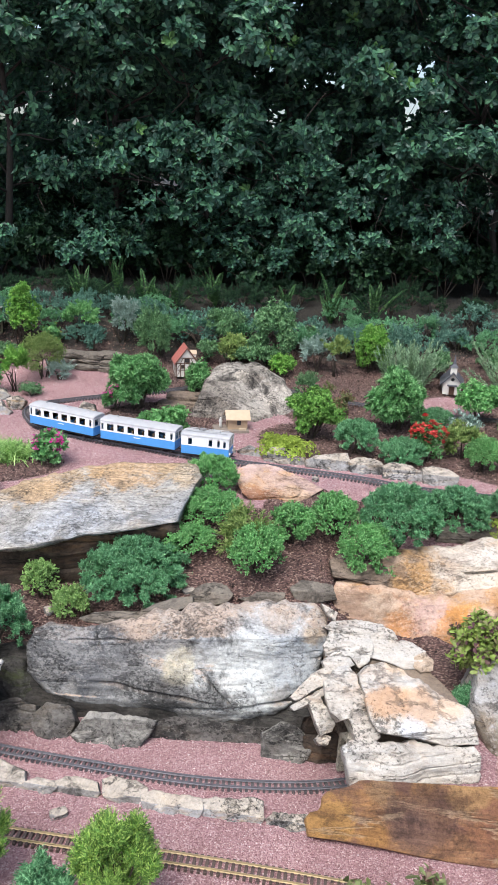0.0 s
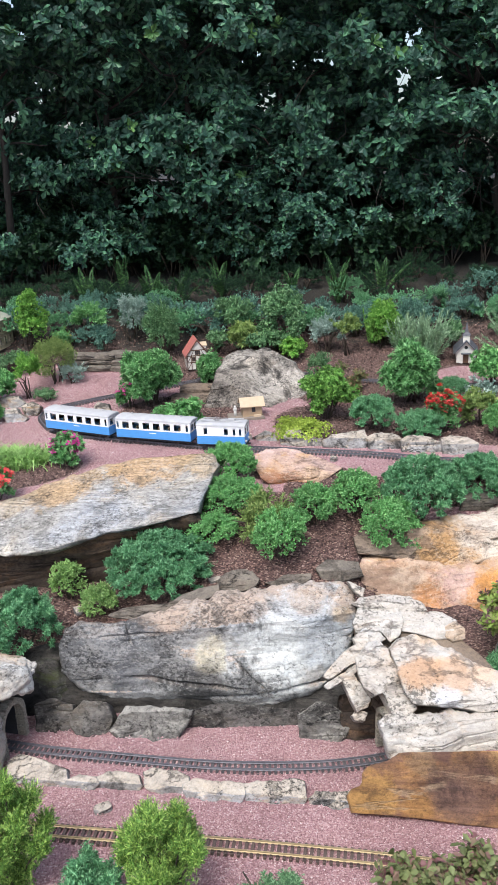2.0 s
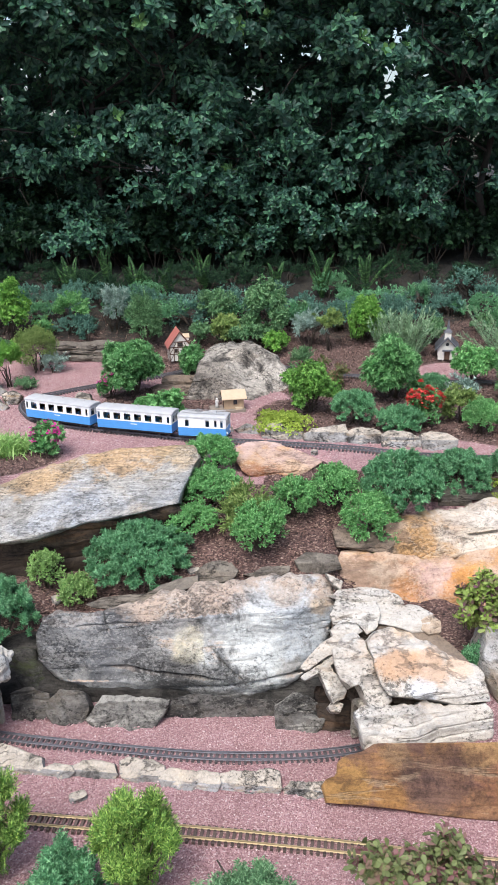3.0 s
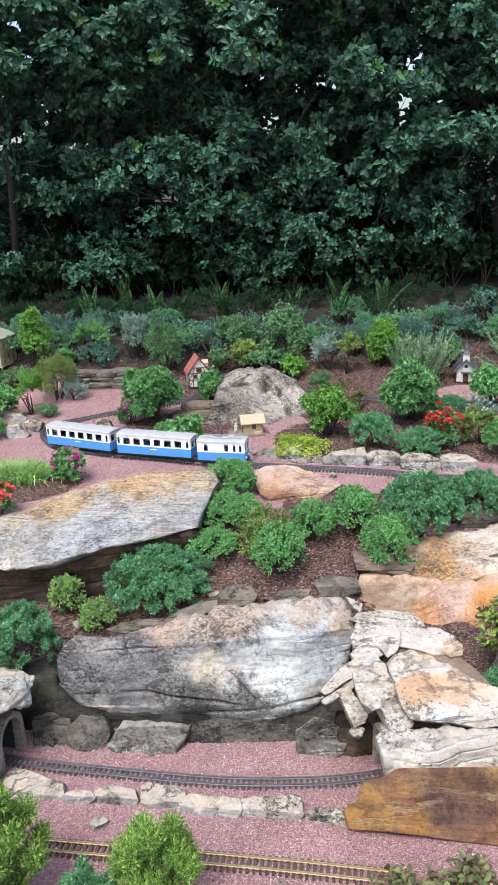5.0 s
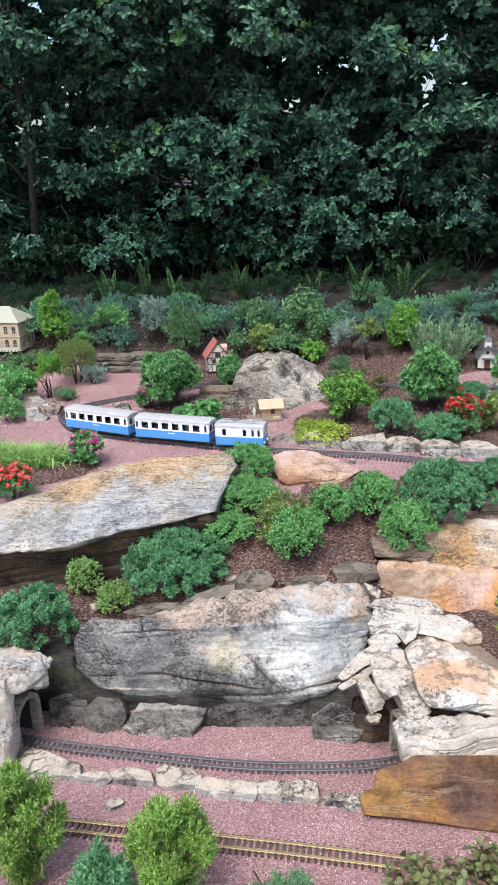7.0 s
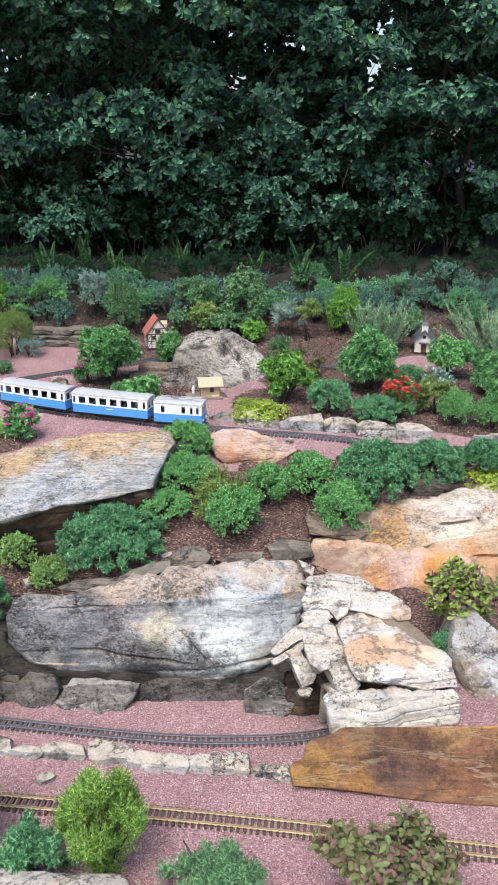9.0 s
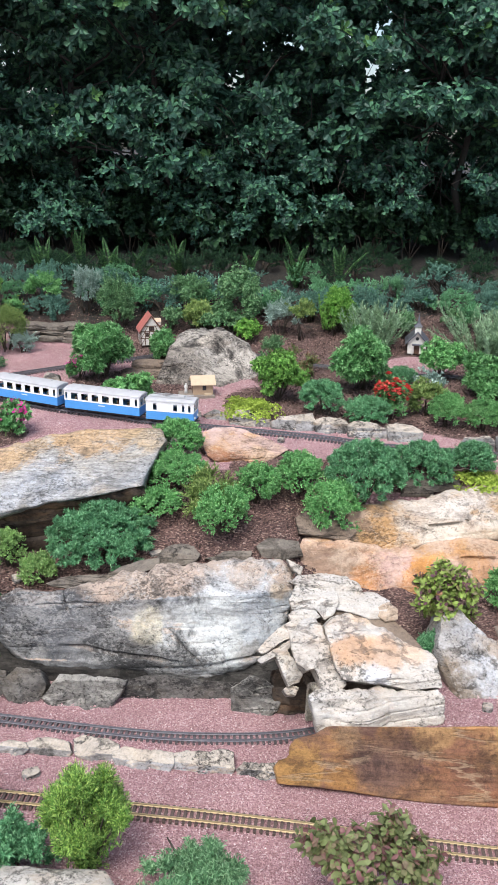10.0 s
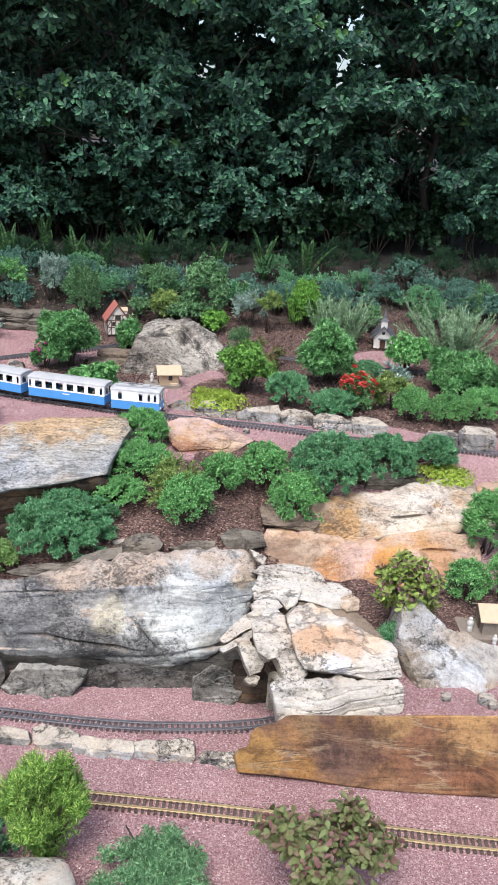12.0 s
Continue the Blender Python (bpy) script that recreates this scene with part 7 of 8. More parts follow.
def tunnel(label, x, y, turn, bore=0.35):
    """An arched portal of cut blocks round a lined bore; the bore runs along local +y."""
    ob = thing("tunnel_portal", label, "tunnel", pose(x, y, 0.012, 0, 0, turn), "tunnel portals")
    r, wall, leg, deep = 0.066, 0.022, 0.125, 0.04
    block = boxed(-0.5, 0.5, -0.5, 0.5, -0.5, 0.5, 0.08)
    me = bpy.data.meshes.new("block")
    block.to_mesh(me)
    block.free()
    me.materials.append(M_MORTAR)
    for s in (-1, 1):
        for i in range(5):
            put("block", me, ob, at=pose(s * (r + wall / 2), deep / 2, leg * (i + 0.5) / 5) @ Matrix.Diagonal((wall + 0.004 * (i % 2), deep, leg / 5 * 0.84, 1)))
    for i in range(9):
        a = math.pi * (i + 0.5) / 9
        put("block", me, ob, at=Matrix.Translation((math.cos(a) * (r + wall / 2), deep / 2, leg + math.sin(a) * (r + wall / 2))) @ Matrix.Rotation(math.pi / 2 - a, 4, "Y") @ Matrix.Diagonal((0.0255, deep, wall + 0.004 * (i % 2), 1)))
    ring = [(-r - 0.004, 0.0), (-r - 0.004, leg)] + [(-(r + 0.004) * math.cos(math.pi * k / 10), leg + (r + 0.004) * math.sin(math.pi * k / 10)) for k in range(1, 10)] + [(r + 0.004, leg), (r + 0.004, 0.0)]
    n = len(ring)
    outer = [(px * 1.12, pz + (0.01 if pz > 0.01 else 0)) for px, pz in ring]
    v = [(px, dy, pz) for rr in (ring, outer) for dy in (0.012, bore) for px, pz in rr]
    f = []
    for i in range(n - 1):
        f += [(i, i + 1, n + i + 1, n + i), (2 * n + i, 3 * n + i, 3 * n + i + 1, 2 * n + i + 1), (i, 2 * n + i, 2 * n + i + 1, i + 1), (n + i, n + i + 1, 3 * n + i + 1, 3 * n + i)]
    f.append(tuple(range(n, 2 * n)))
    put("lining", mesh_of("lining", v, f, M_BORE, False), ob, "lining coloured dark like the bore's shade")
    return ob


tunnel("cut-stone tunnel portal under pale rock", -1.065, 2.69, 76)
tunnel("grey tunnel portal half hidden by white rocks", 0.362, 2.575, -80, 0.3)

# ---------------------------------------------------------------- train
M_BLUE = plain("glossy_blue_paint", (0.07, 0.28, 0.64), 0.35, 0, 0.06, 12, 0)
M_CREAM = plain("white_paint", (0.71, 0.73, 0.75), 0.4, 0, 0.05, 12, 0)
M_ROOF = plain("grey_roof_paint", (0.36, 0.37, 0.385), 0.6, 0, 0.12, 25, 0.0003)
M_UNDER = plain("black_underframe", (0.02, 0.02, 0.022), 0.55, 0, 0.2, 40, 0.0002)
M_WHEEL = plain("grey_wheel_steel", (0.16, 0.16, 0.16), 0.4, 0.8, 0.2, 60, 0)
M_SEAT = plain("brown_seats", (0.20, 0.13, 0.08), 0.7, 0, 0.2, 40, 0)
M_GLASS, gt, gb, go = material("window_glass")
gb.inputs["Transmission Weight"].default_value = 1.0
gb.inputs["Roughness"].default_value = 0.02
gb.inputs["IOR"].default_value = 1.1
gb.inputs["Base Color"].default_value = (0.75, 0.8, 0.8, 1)
M_LAMP = plain("clear_headlamp", (0.8, 0.78, 0.7), 0.15, 0, 0.02, 30, 0)


def wheelset(parent, x):
    bm = bmesh.new()
    for s in (-1, 1):
        bmesh.ops.create_cone(bm, cap_ends=True, segments=20, radius1=0.0155, radius2=0.0150, depth=0.006, matrix=Matrix.Translation((x, s * 0.0215, 0.0155)) @ Matrix.Rotation(math.pi / 2, 4, "X"))
        bmesh.ops.create_cone(bm, cap_ends=True, segments=20, radius1=0.0175, radius2=0.0175, depth=0.0015, matrix=Matrix.Translation((x, s * 0.0180, 0.0155)) @ Matrix.Rotation(math.pi / 2, 4, "X"))
    bmesh.ops.create_cone(bm, cap_ends=True, segments=8, radius1=0.003, radius2=0.003, depth=0.05, matrix=Matrix.Translation((x, 0, 0.0155)) @ Matrix.Rotation(math.pi / 2, 4, "X"))
    part("wheelset", bm, M_WHEEL, parent, smooth=False)


def bogie(parent, x, half=0.03):
    bm = bmesh.new()
    for s in (-1, 1):
        box(bm, x - half - 0.016, x + half + 0.016, s * 0.031 - 0.003, s * 0.031 + 0.003, 0.012, 0.024, 0.002)
        for o in (-half, half):
            box(bm, x + o - 0.007, x + o + 0.007, s * 0.034 - 0.003, s * 0.034 + 0.003, 0.008, 0.022, 0.002)
    box(bm, x - 0.012, x + 0.012, -0.03, 0.03, 0.014, 0.03)
    b = part("bogie", bm, M_UNDER, parent)
    for o in (-half, half):
        wheelset(b, x + o)


def side_band(length, half_w, z0, z1, wins, end=False):
    """A wall with window openings: strips above and below, and the pillars between."""
    bm = bmesh.new()
    th = 0.003
    wz0, wz1 = z0 + 0.006, z1 - 0.014
    edges = [-length / 2] + [e for a, b in wins for e in (a, b)] + [length / 2]
    box(bm, -length / 2, length / 2, -th / 2, th / 2, z0, wz0)
    box(bm, -length / 2, length / 2, -th / 2, th / 2, wz1, z1)
    for i in range(0, len(edges), 2):
        box(bm, edges[i], edges[i + 1], -th / 2, th / 2, wz0, wz1)
    bmesh.ops.remove_doubles(bm, verts=bm.verts, dist=0.0001)
    return bm, wz0, wz1


def railcar(name, label, length, wins, at, powered=False):
    ob = thing(name, label, "train", at, "model train")
    hw, z0, zm, z1 = 0.0575, 0.030, 0.083, 0.142
    part("body", boxed(-length / 2, length / 2, -hw, hw, z0, zm, 0.002), M_BLUE, ob, "blue lower body")
    part("underframe", boxed(-length / 2 + 0.006, length / 2 - 0.006, -hw + 0.008, hw - 0.008, 0.020, z0 + 0.001, 0.001), M_UNDER, ob)
    for s in (-1, 1):
        bm, wz0, wz1 = side_band(length, hw, zm, z1, wins)
        side = part("window_band", bm, M_CREAM, ob, "white window band", pose(0, s * (hw - 0.0015), 0))
        for a, b in wins:
            put("pane", PANE(a, b, wz0, wz1), side)
        # thin raised line between the colours
        part("waist_rail", boxed(-length / 2, length / 2, s * hw - 0.0012, s * hw + 0.0012, zm - 0.002, zm + 0.001), M_CREAM, ob)
    ends = [(-0.040, -0.008), (0.008, 0.040)]
    for s in (-1, 1):
        bm, wz0, wz1 = side_band(2 * hw - 0.006, hw, zm, z1, ends)
        e = part("end_wall", bm, M_CREAM, ob, "white end wall", pose(s * (length / 2 - 0.0015), 0, 0, 0, 0, 90))
        for a, b in ends:
            put("pane", PANE(a, b, wz0, wz1), e)
        tube("coupler", [(s * length / 2, 0, 0.026), (s * (length / 2 + 0.012), 0, 0.024), (s * (length / 2 + 0.022), 0, 0.026)], [0.005, 0.004, 0.004], M_UNDER, ob)
    # curved roof with an overhang
    n = 12
    prof = [((hw + 0.003) * math.cos(math.pi * k / n), z1 - 0.002 + 0.020 * math.sin(math.pi * k / n) ** 0.8) for k in range(n + 1)]
    v = [(x, py, pz) for x in (-length / 2 - 0.004, -length / 2 + 0.01, length / 2 - 0.01, length / 2 + 0.004) for py, pz in prof]
    for i in list(range(0, n + 1)) + list(range(3 * (n + 1), 4 * (n + 1))):
        v[i] = (v[i][0], v[i][1] * 0.97, z1 - 0.002 + (v[i][2] - z1 + 0.002) * 0.75)
    f = [(r * (n + 1) + i, r * (n + 1) + i + 1, (r + 1) * (n + 1) + i + 1, (r + 1) * (n + 1) + i) for r in range(3) for i in range(n)]
    f += [tuple(range(n + 1)), tuple(range(3 * (n + 1), 4 * (n + 1)))[::-1]]
    f += [(r * (n + 1), (r + 1) * (n + 1), (r + 1) * (n + 1) + n, r * (n + 1) + n) for r in range(3)]
    put("roof", mesh_of("roof", v, f, M_ROOF, False), ob, "grey curved roof")
    part("eave_board", boxed(-length / 2, length / 2, -hw - 0.001, hw + 0.001, z1 - 0.008, z1 - 0.001, 0.001), M_CREAM, ob)
    if powered:
        for x in (-0.07, 0.07):
            wheelset(ob, x)
        part("frame", boxed(-0.10, 0.10, -0.036, 0.036, 0.010, 0.022, 0.002), M_UNDER, ob)
        for s in (-1, 1):
            part("roof_rail", boxed(-length / 2 + 0.02, length / 2 - 0.02, s * 0.030 - 0.002, s * 0.030 + 0.002, z1 + 0.020, z1 + 0.024, 0.001), M_ROOF, ob)
        bm = bmesh.new()
        for s in (-1, 1):
            stick(bm, (-0.05, s * 0.022, z1 + 0.020), (0.0, s * 0.018, z1 + 0.026), 0.0013, 0.0013)
            stick(bm, (0.0, s * 0.018, z1 + 0.026), (-0.045, s * 0.026, z1 + 0.030), 0.0013, 0.0013)
        stick(bm, (-0.045, -0.03, z1 + 0.030), (-0.045, 0.03, z1 + 0.030), 0.0018, 0.0018)
        part("pantograph", bm, M_WHEEL, ob, "folded pantograph")
        part("roof_box", boxed(0.03, 0.075, -0.02, 0.02, z1 + 0.014, z1 + 0.027, 0.003), M_ROOF, ob)
        for s in (-1, 1):
            bm = bmesh.new()
            bmesh.ops.create_cone(bm, cap_ends=True, segments=14, radius1=0.007, radius2=0.006, depth=0.006, matrix=Matrix.Translation((length / 2 + 0.003, s * 0.036, 0.050)) @ Matrix.Rotation(math.pi / 2, 4, "Y"))
            part("headlamp", bm, M_LAMP, ob)
        part("bumper", boxed(length / 2, length / 2 + 0.006, -0.045, 0.045, 0.026, 0.033, 0.002), M_UNDER, ob)
    else:
        for x in (-length / 2 + 0.075, length / 2 - 0.075):
            bogie(ob, x)
        part("battery_box", boxed(-0.05, 0.03, -0.03, 0.03, 0.010, 0.021, 0.002), M_UNDER, ob)
        for x in (-0.16, 0.0, 0.16):
            bm = bmesh.new()
            bmesh.ops.create_cone(bm, cap_ends=True, segments=10, radius1=0.006, radius2=0.004, depth=0.01, matrix=Matrix.Translation((x, 0.01, z1 + 0.021)))
            part("roof_vent", bm, M_ROOF, ob)
        for i in range(6):
            part("seat", boxed(-0.18 + i * 0.068, -0.168 + i * 0.068, -0.045, 0.045, zm, zm + 0.022, 0.003), M_SEAT, ob)
        # plain bar where the side carries small lettering
        for s in (-1, 1):
            part("lettering", boxed(-0.022, 0.022, s * hw - 0.0006, s * hw + 0.0006, 0.064, 0.069), M_CREAM, ob)
    return ob


def PANE(a, b, z0, z1):
    bm = boxed(a, b, -0.0005, 0.0005, z0, z1)
    me = bpy.data.meshes.new("pane")
    bm.to_mesh(me)
    bm.free()
    me.materials.append(M_GLASS)
    return me


def on_line(s):
    """Place and heading on the upper track, s metres from its right-hand end, looking back towards that end."""
    t = np.linspace(0, UP_LEN, len(UP_XY))
    x, y = np.interp(s, t, UP_XY[:, 0]), np.interp(s, t, UP_XY[:, 1])
    return float(x), float(y)


def car_pose(s_mid, half):
    (xa, ya), (xb, yb) = on_line(s_mid - half), on_line(s_mid + half)
    x, y = (xa + xb) / 2, (ya + yb) / 2
    return pose(x, y, height(x, y) + 0.0136, 0, 0, math.degrees(math.atan2(ya - yb, xa - xb)))


COACH_WINS = [(-0.236, -0.222)] + [(-0.198 + i * 0.0675, -0.155 + i * 0.0675) for i in range(6)] + [(0.214, 0.228)]
ENGINE_WINS = [(-0.100, -0.078), (0.022, 0.044), (0.074, 0.088), (0.110, 0.124)]
lead = float(np.argmin(np.abs(UP_XY[:, 0] + 0.14) + 10 * (UP_XY[:, 1] > 5))) / (len(UP_XY) - 1) * UP_LEN
railcar("railcar", "blue and white model railcar with folded pantograph on the track", 0.285, ENGINE_WINS, car_pose(lead + 0.145, 0.07), True)
railcar("coach", "blue and white model passenger coach on the upper track", 0.485, COACH_WINS, car_pose(lead + 0.290 + 0.035 + 0.2425, 0.17))
railcar("coach", "blue and white model passenger coach on the upper track", 0.485, COACH_WINS, car_pose(lead + 0.290 + 0.035 + 0.485 + 0.035 + 0.2425, 0.17))

# ---------------------------------------------------------------- model buildings
M_PLASTER = plain("white_model_plaster", (0.60, 0.585, 0.54), 0.8, 0, 0.1, 40, 0.0008)
M_TIMBER = plain("dark_half_timber", (0.10, 0.055, 0.035), 0.75, 0, 0.2, 60, 0.0006)
M_TILE = plain("faded_red_roof", (0.34, 0.11, 0.09), 0.75, 0, 0.2, 60, 0.0012)
M_SANDPLASTER = plain("buff_model_stone", (0.40, 0.35, 0.25), 0.85, 0, 0.32, 22, 0.0015)
M_COPPER = plain("pale_grey_green_roof", (0.33, 0.35, 0.285), 0.7, 0, 0.15, 25, 0.001)
M_SLATE = plain("dark_slate_roof", (0.075, 0.08, 0.095), 0.7, 0, 0.2, 50, 0.001)
M_PLYWOOD = plain("tan_wood", (0.37, 0.27, 0.175), 0.8, 0, 0.12, 40, 0.0006)
M_TANROOF = plain("pale_tan_roof_board", (0.46, 0.36, 0.25), 0.8, 0, 0.08, 40, 0.0005)
M_GREYWOOD = plain("grey_brown_boards", (0.20, 0.17, 0.14), 0.85, 0, 0.2, 50, 0.0008)
M_DARKGLASS = plain("dark_model_window", (0.035, 0.04, 0.045), 0.2, 0, 0.1, 20, 0)
M_PEWTER = plain("painted_grey_figure", (0.48, 0.48, 0.47), 0.6, 0, 0.12, 90, 0)


def gable(half, d, wall, top, th=0.0):
    """A wall block with a gable end, ridge along y."""
    bm = bmesh.new()
    pr = [(-half, 0), (half, 0), (half, wall), (0, top), (-half, wall)]
    a = [bm.verts.new((x, -d / 2, z)) for x, z in pr]
    b = [bm.verts.new((x, d / 2, z)) for x, z in pr]
    bm.faces.new(a)
    bm.faces.new(b[::-1])
    for i in range(5):
        j = (i + 1) % 5
        bm.faces.new((a[j], a[i], b[i], b[j]))
    return bm


def roof_plane(half, d, wall, top, side, over=0.015, th=0.008):
    """One pitched roof board with thickness and eaves."""
    k = (top - wall) / half
    x1, z1 = side * (half + over), wall - over * k
    bm = bmesh.new()
    low = [bm.verts.new(p) for p in ((0, -d / 2 - over, top), (0, d / 2 + over, top), (x1, d / 2 + over, z1), (x1, -d / 2 - over, z1))]
    hi = [bm.verts.new((v.co.x, v.co.y, v.co.z + th * 1.3)) for v in low]
    bm.faces.new(low)
    bm.faces.new(hi[::-1])
    for i in range(4):
        j = (i + 1) % 4
        bm.faces.new((low[j], low[i], hi[i], hi[j]))
    bmesh.ops.recalc_face_normals(bm, faces=bm.faces)
    return bm


def window(parent, x, y, z, w, h, m_frame, turn=0, bars=(1, 1)):
    """A framed window on a wall that faces local -y: one moulded frame, a pane and glazing bars."""
    t = 0.0035
    loops = [(w / 2, h / 2, -0.004), (w / 2 - t, h / 2 - t, -0.004), (w / 2 - t, h / 2 - t, 0.002), (w / 2, h / 2, 0.002)]
    v = [(sx * a, d, sz * b) for a, b, d in loops for sx, sz in ((-1, -1), (1, -1), (1, 1), (-1, 1))]
    f = [(4 * q + i, 4 * q + (i + 1) % 4, 4 * ((q + 1) % 4) + (i + 1) % 4, 4 * ((q + 1) % 4) + i) for q in range(4) for i in range(4)]
    win = put("window", mesh_of("window", v, f, m_frame, False), parent, at=pose(x, y, z, 0, 0, turn))
    for i in range(bars[0]):
        q = -w / 2 + w * (i + 1) / (bars[0] + 1)
        part("glazing_bar", boxed(q - 0.001, q + 0.001, -0.003, 0.002, -h / 2 + t, h / 2 - t), m_frame, win)
    for i in range(bars[1]):
        q = -h / 2 + h * (i + 1) / (bars[1] + 1)
        part("glazing_bar", boxed(-w / 2 + t, w / 2 - t, -0.0032, 0.002, q - 0.001, q + 0.001), m_frame, win)
    part("pane", boxed(-w / 2 + 0.001, w / 2 - 0.001, -0.0012, 0.0018, -h / 2 + 0.001, h / 2 - 0.001), M_DARKGLASS, win)
    return win


def cottage(x, y, turn):
    ob = thing("half_timbered_house", "white half-timbered model cottage with a red roof", "model house", pose(x, y, height(x, y) - 0.005, 0, 0, turn) @ Matrix.Scale(0.82, 4))
    hw, d, wall, top = 0.10, 0.26, 0.13, 0.265
    part("wall", gable(hw, d, wall, top), M_PLASTER, ob)
    for s in (-1, 1):
        part("roof", roof_plane(hw, d, wall, top, s), M_TILE, ob, "faded red roof")
    f = -d / 2
    beams = [(-hw, hw, 0.062, 0.070), (-hw, hw, 0.124, 0.132), (-0.068, 0.068, 0.176, 0.183)]
    for x0, x1, z0, z1 in beams:
        part("beam", boxed(x0, x1, f - 0.003, f + 0.002, z0, z1), M_TIMBER, ob)
    for px in (-0.097, -0.058, -0.02, 0.02, 0.058, 0.097):
        part("beam", boxed(px - 0.0035, px + 0.0035, f - 0.003, f + 0.002, 0, 0.128), M_TIMBER, ob)
    for s in (-1, 1):
        part("barge_board", Bar((s * 0.112, f - 0.012, 0.122), (0, f - 0.012, 0.273), 0.006), M_TIMBER, ob)
        for i in range(4):
            part("beam", boxed(s * hw - 0.003, s * hw + 0.003, -d / 2 + 0.03 + i * 0.065, -d / 2 + 0.037 + i * 0.065, 0, wall), M_TIMBER, ob)
        part("brace", Bar((s * 0.094, f - 0.001, 0.072), (s * 0.06, f - 0.001, 0.124), 0.003), M_TIMBER, ob)
        part("brace", Bar((s * 0.094, f - 0.001, 0.004), (s * 0.06, f - 0.001, 0.062), 0.003), M_TIMBER, ob)
        part("brace", Bar((s * 0.058, f - 0.001, 0.132), (s * 0.034, f - 0.001, 0.178), 0.003), M_TIMBER, ob)
    window(ob, 0, f - 0.001, 0.155, 0.05, 0.04, M_TIMBER, 0, (2, 1))
    for px in (-0.039, 0.039):
        window(ob, px, f - 0.001, 0.098, 0.028, 0.036, M_TIMBER)
    part("door", boxed(-0.014, 0.014, f - 0.003, f + 0.001, 0.0, 0.055, 0.001), M_TIMBER, ob)
    dm = gable(0.032, 0.05, 0.03, 0.055)
    part("dormer", dm, M_PLASTER, ob, at=pose(0.075, 0.02, 0.165, 0, 0, 90))
    for s in (-1, 1):
        part("dormer_roof", roof_plane(0.032, 0.05, 0.03, 0.055, s, 0.006, 0.004), M_TANROOF, ob, at=pose(0.075, 0.02, 0.165, 0, 0, 90))
    return ob


def Bar(a, b, r):
    bm = bmesh.new()
    stick(bm, a, b, r, r, 4)
    return bm


def villa(x, y, turn):
    ob = thing("villa", "buff two-storey model villa with a pale hipped roof", "model house", pose(x, y, height(x, y) - 0.004, 0, 0, turn) @ Matrix.Scale(0.86, 4))
    w, d, h = 0.66, 0.34, 0.27
    part("wall", boxed(-w / 2, w / 2, -d / 2, d / 2, 0, h, 0.002), M_SANDPLASTER, ob)
    part("bay", gable(0.11, 0.06, h, h + 0.075), M_SANDPLASTER, ob, at=pose(0, -d / 2 - 0.02, 0))
    for s in (-1, 1):
        part("bay_roof", roof_plane(0.11, 0.10, h, h + 0.075, s, 0.01, 0.005), M_COPPER, ob, at=pose(0, -d / 2 + 0.01, 0))
    v = [(-w / 2 - 0.015, -d / 2 - 0.015, h), (w / 2 + 0.015, -d / 2 - 0.015, h), (w / 2 + 0.015, d / 2 + 0.015, h), (-w / 2 - 0.015, d / 2 + 0.015, h), (-w / 2 + 0.15, 0, h + 0.13), (w / 2 - 0.15, 0, h + 0.13)]
    f = [(0, 1, 5, 4), (1, 2, 5), (2, 3, 4, 5), (3, 0, 4), (3, 2, 1, 0)]
    put("roof", mesh_of("roof", v, f, M_COPPER, False), ob, "pale grey-green hipped roof")
    for z0 in (0.0, h / 2 - 0.004, h - 0.012):
        part("cornice", boxed(-w / 2 - 0.006, w / 2 + 0.006, -d / 2 - 0.006, d / 2 + 0.006, z0, z0 + 0.009, 0.001), M_SANDPLASTER, ob)
    for px in (-0.28, -0.20, 0.20, 0.28):
        for pz in (0.075, 0.20):
            window(ob, px, -d / 2 - 0.001, pz, 0.042, 0.072, M_SANDPLASTER, 0, (1, 2))
    for px in (-0.05, 0.05):
        for pz in (0.075, 0.20):
            window(ob, px, -d / 2 - 0.051, pz, 0.042, 0.072, M_SANDPLASTER, 0, (1, 2))
    for py in (-0.10, 0.0, 0.10):
        for pz in (0.075, 0.20):
            window(ob, w / 2 + 0.001, py, pz, 0.042, 0.072, M_SANDPLASTER, 90, (1, 2))
    for i in range(14):
        part("baluster", boxed(0.13 + i * 0.0145, 0.136 + i * 0.0145, -d / 2 - 0.05, -d / 2 - 0.044, 0.0, 0.034, 0.001), M_PLASTER, ob)
    part("handrail", boxed(0.125, 0.335, -d / 2 - 0.052, -d / 2 - 0.042, 0.034, 0.040, 0.001), M_PLASTER, ob)
    return ob


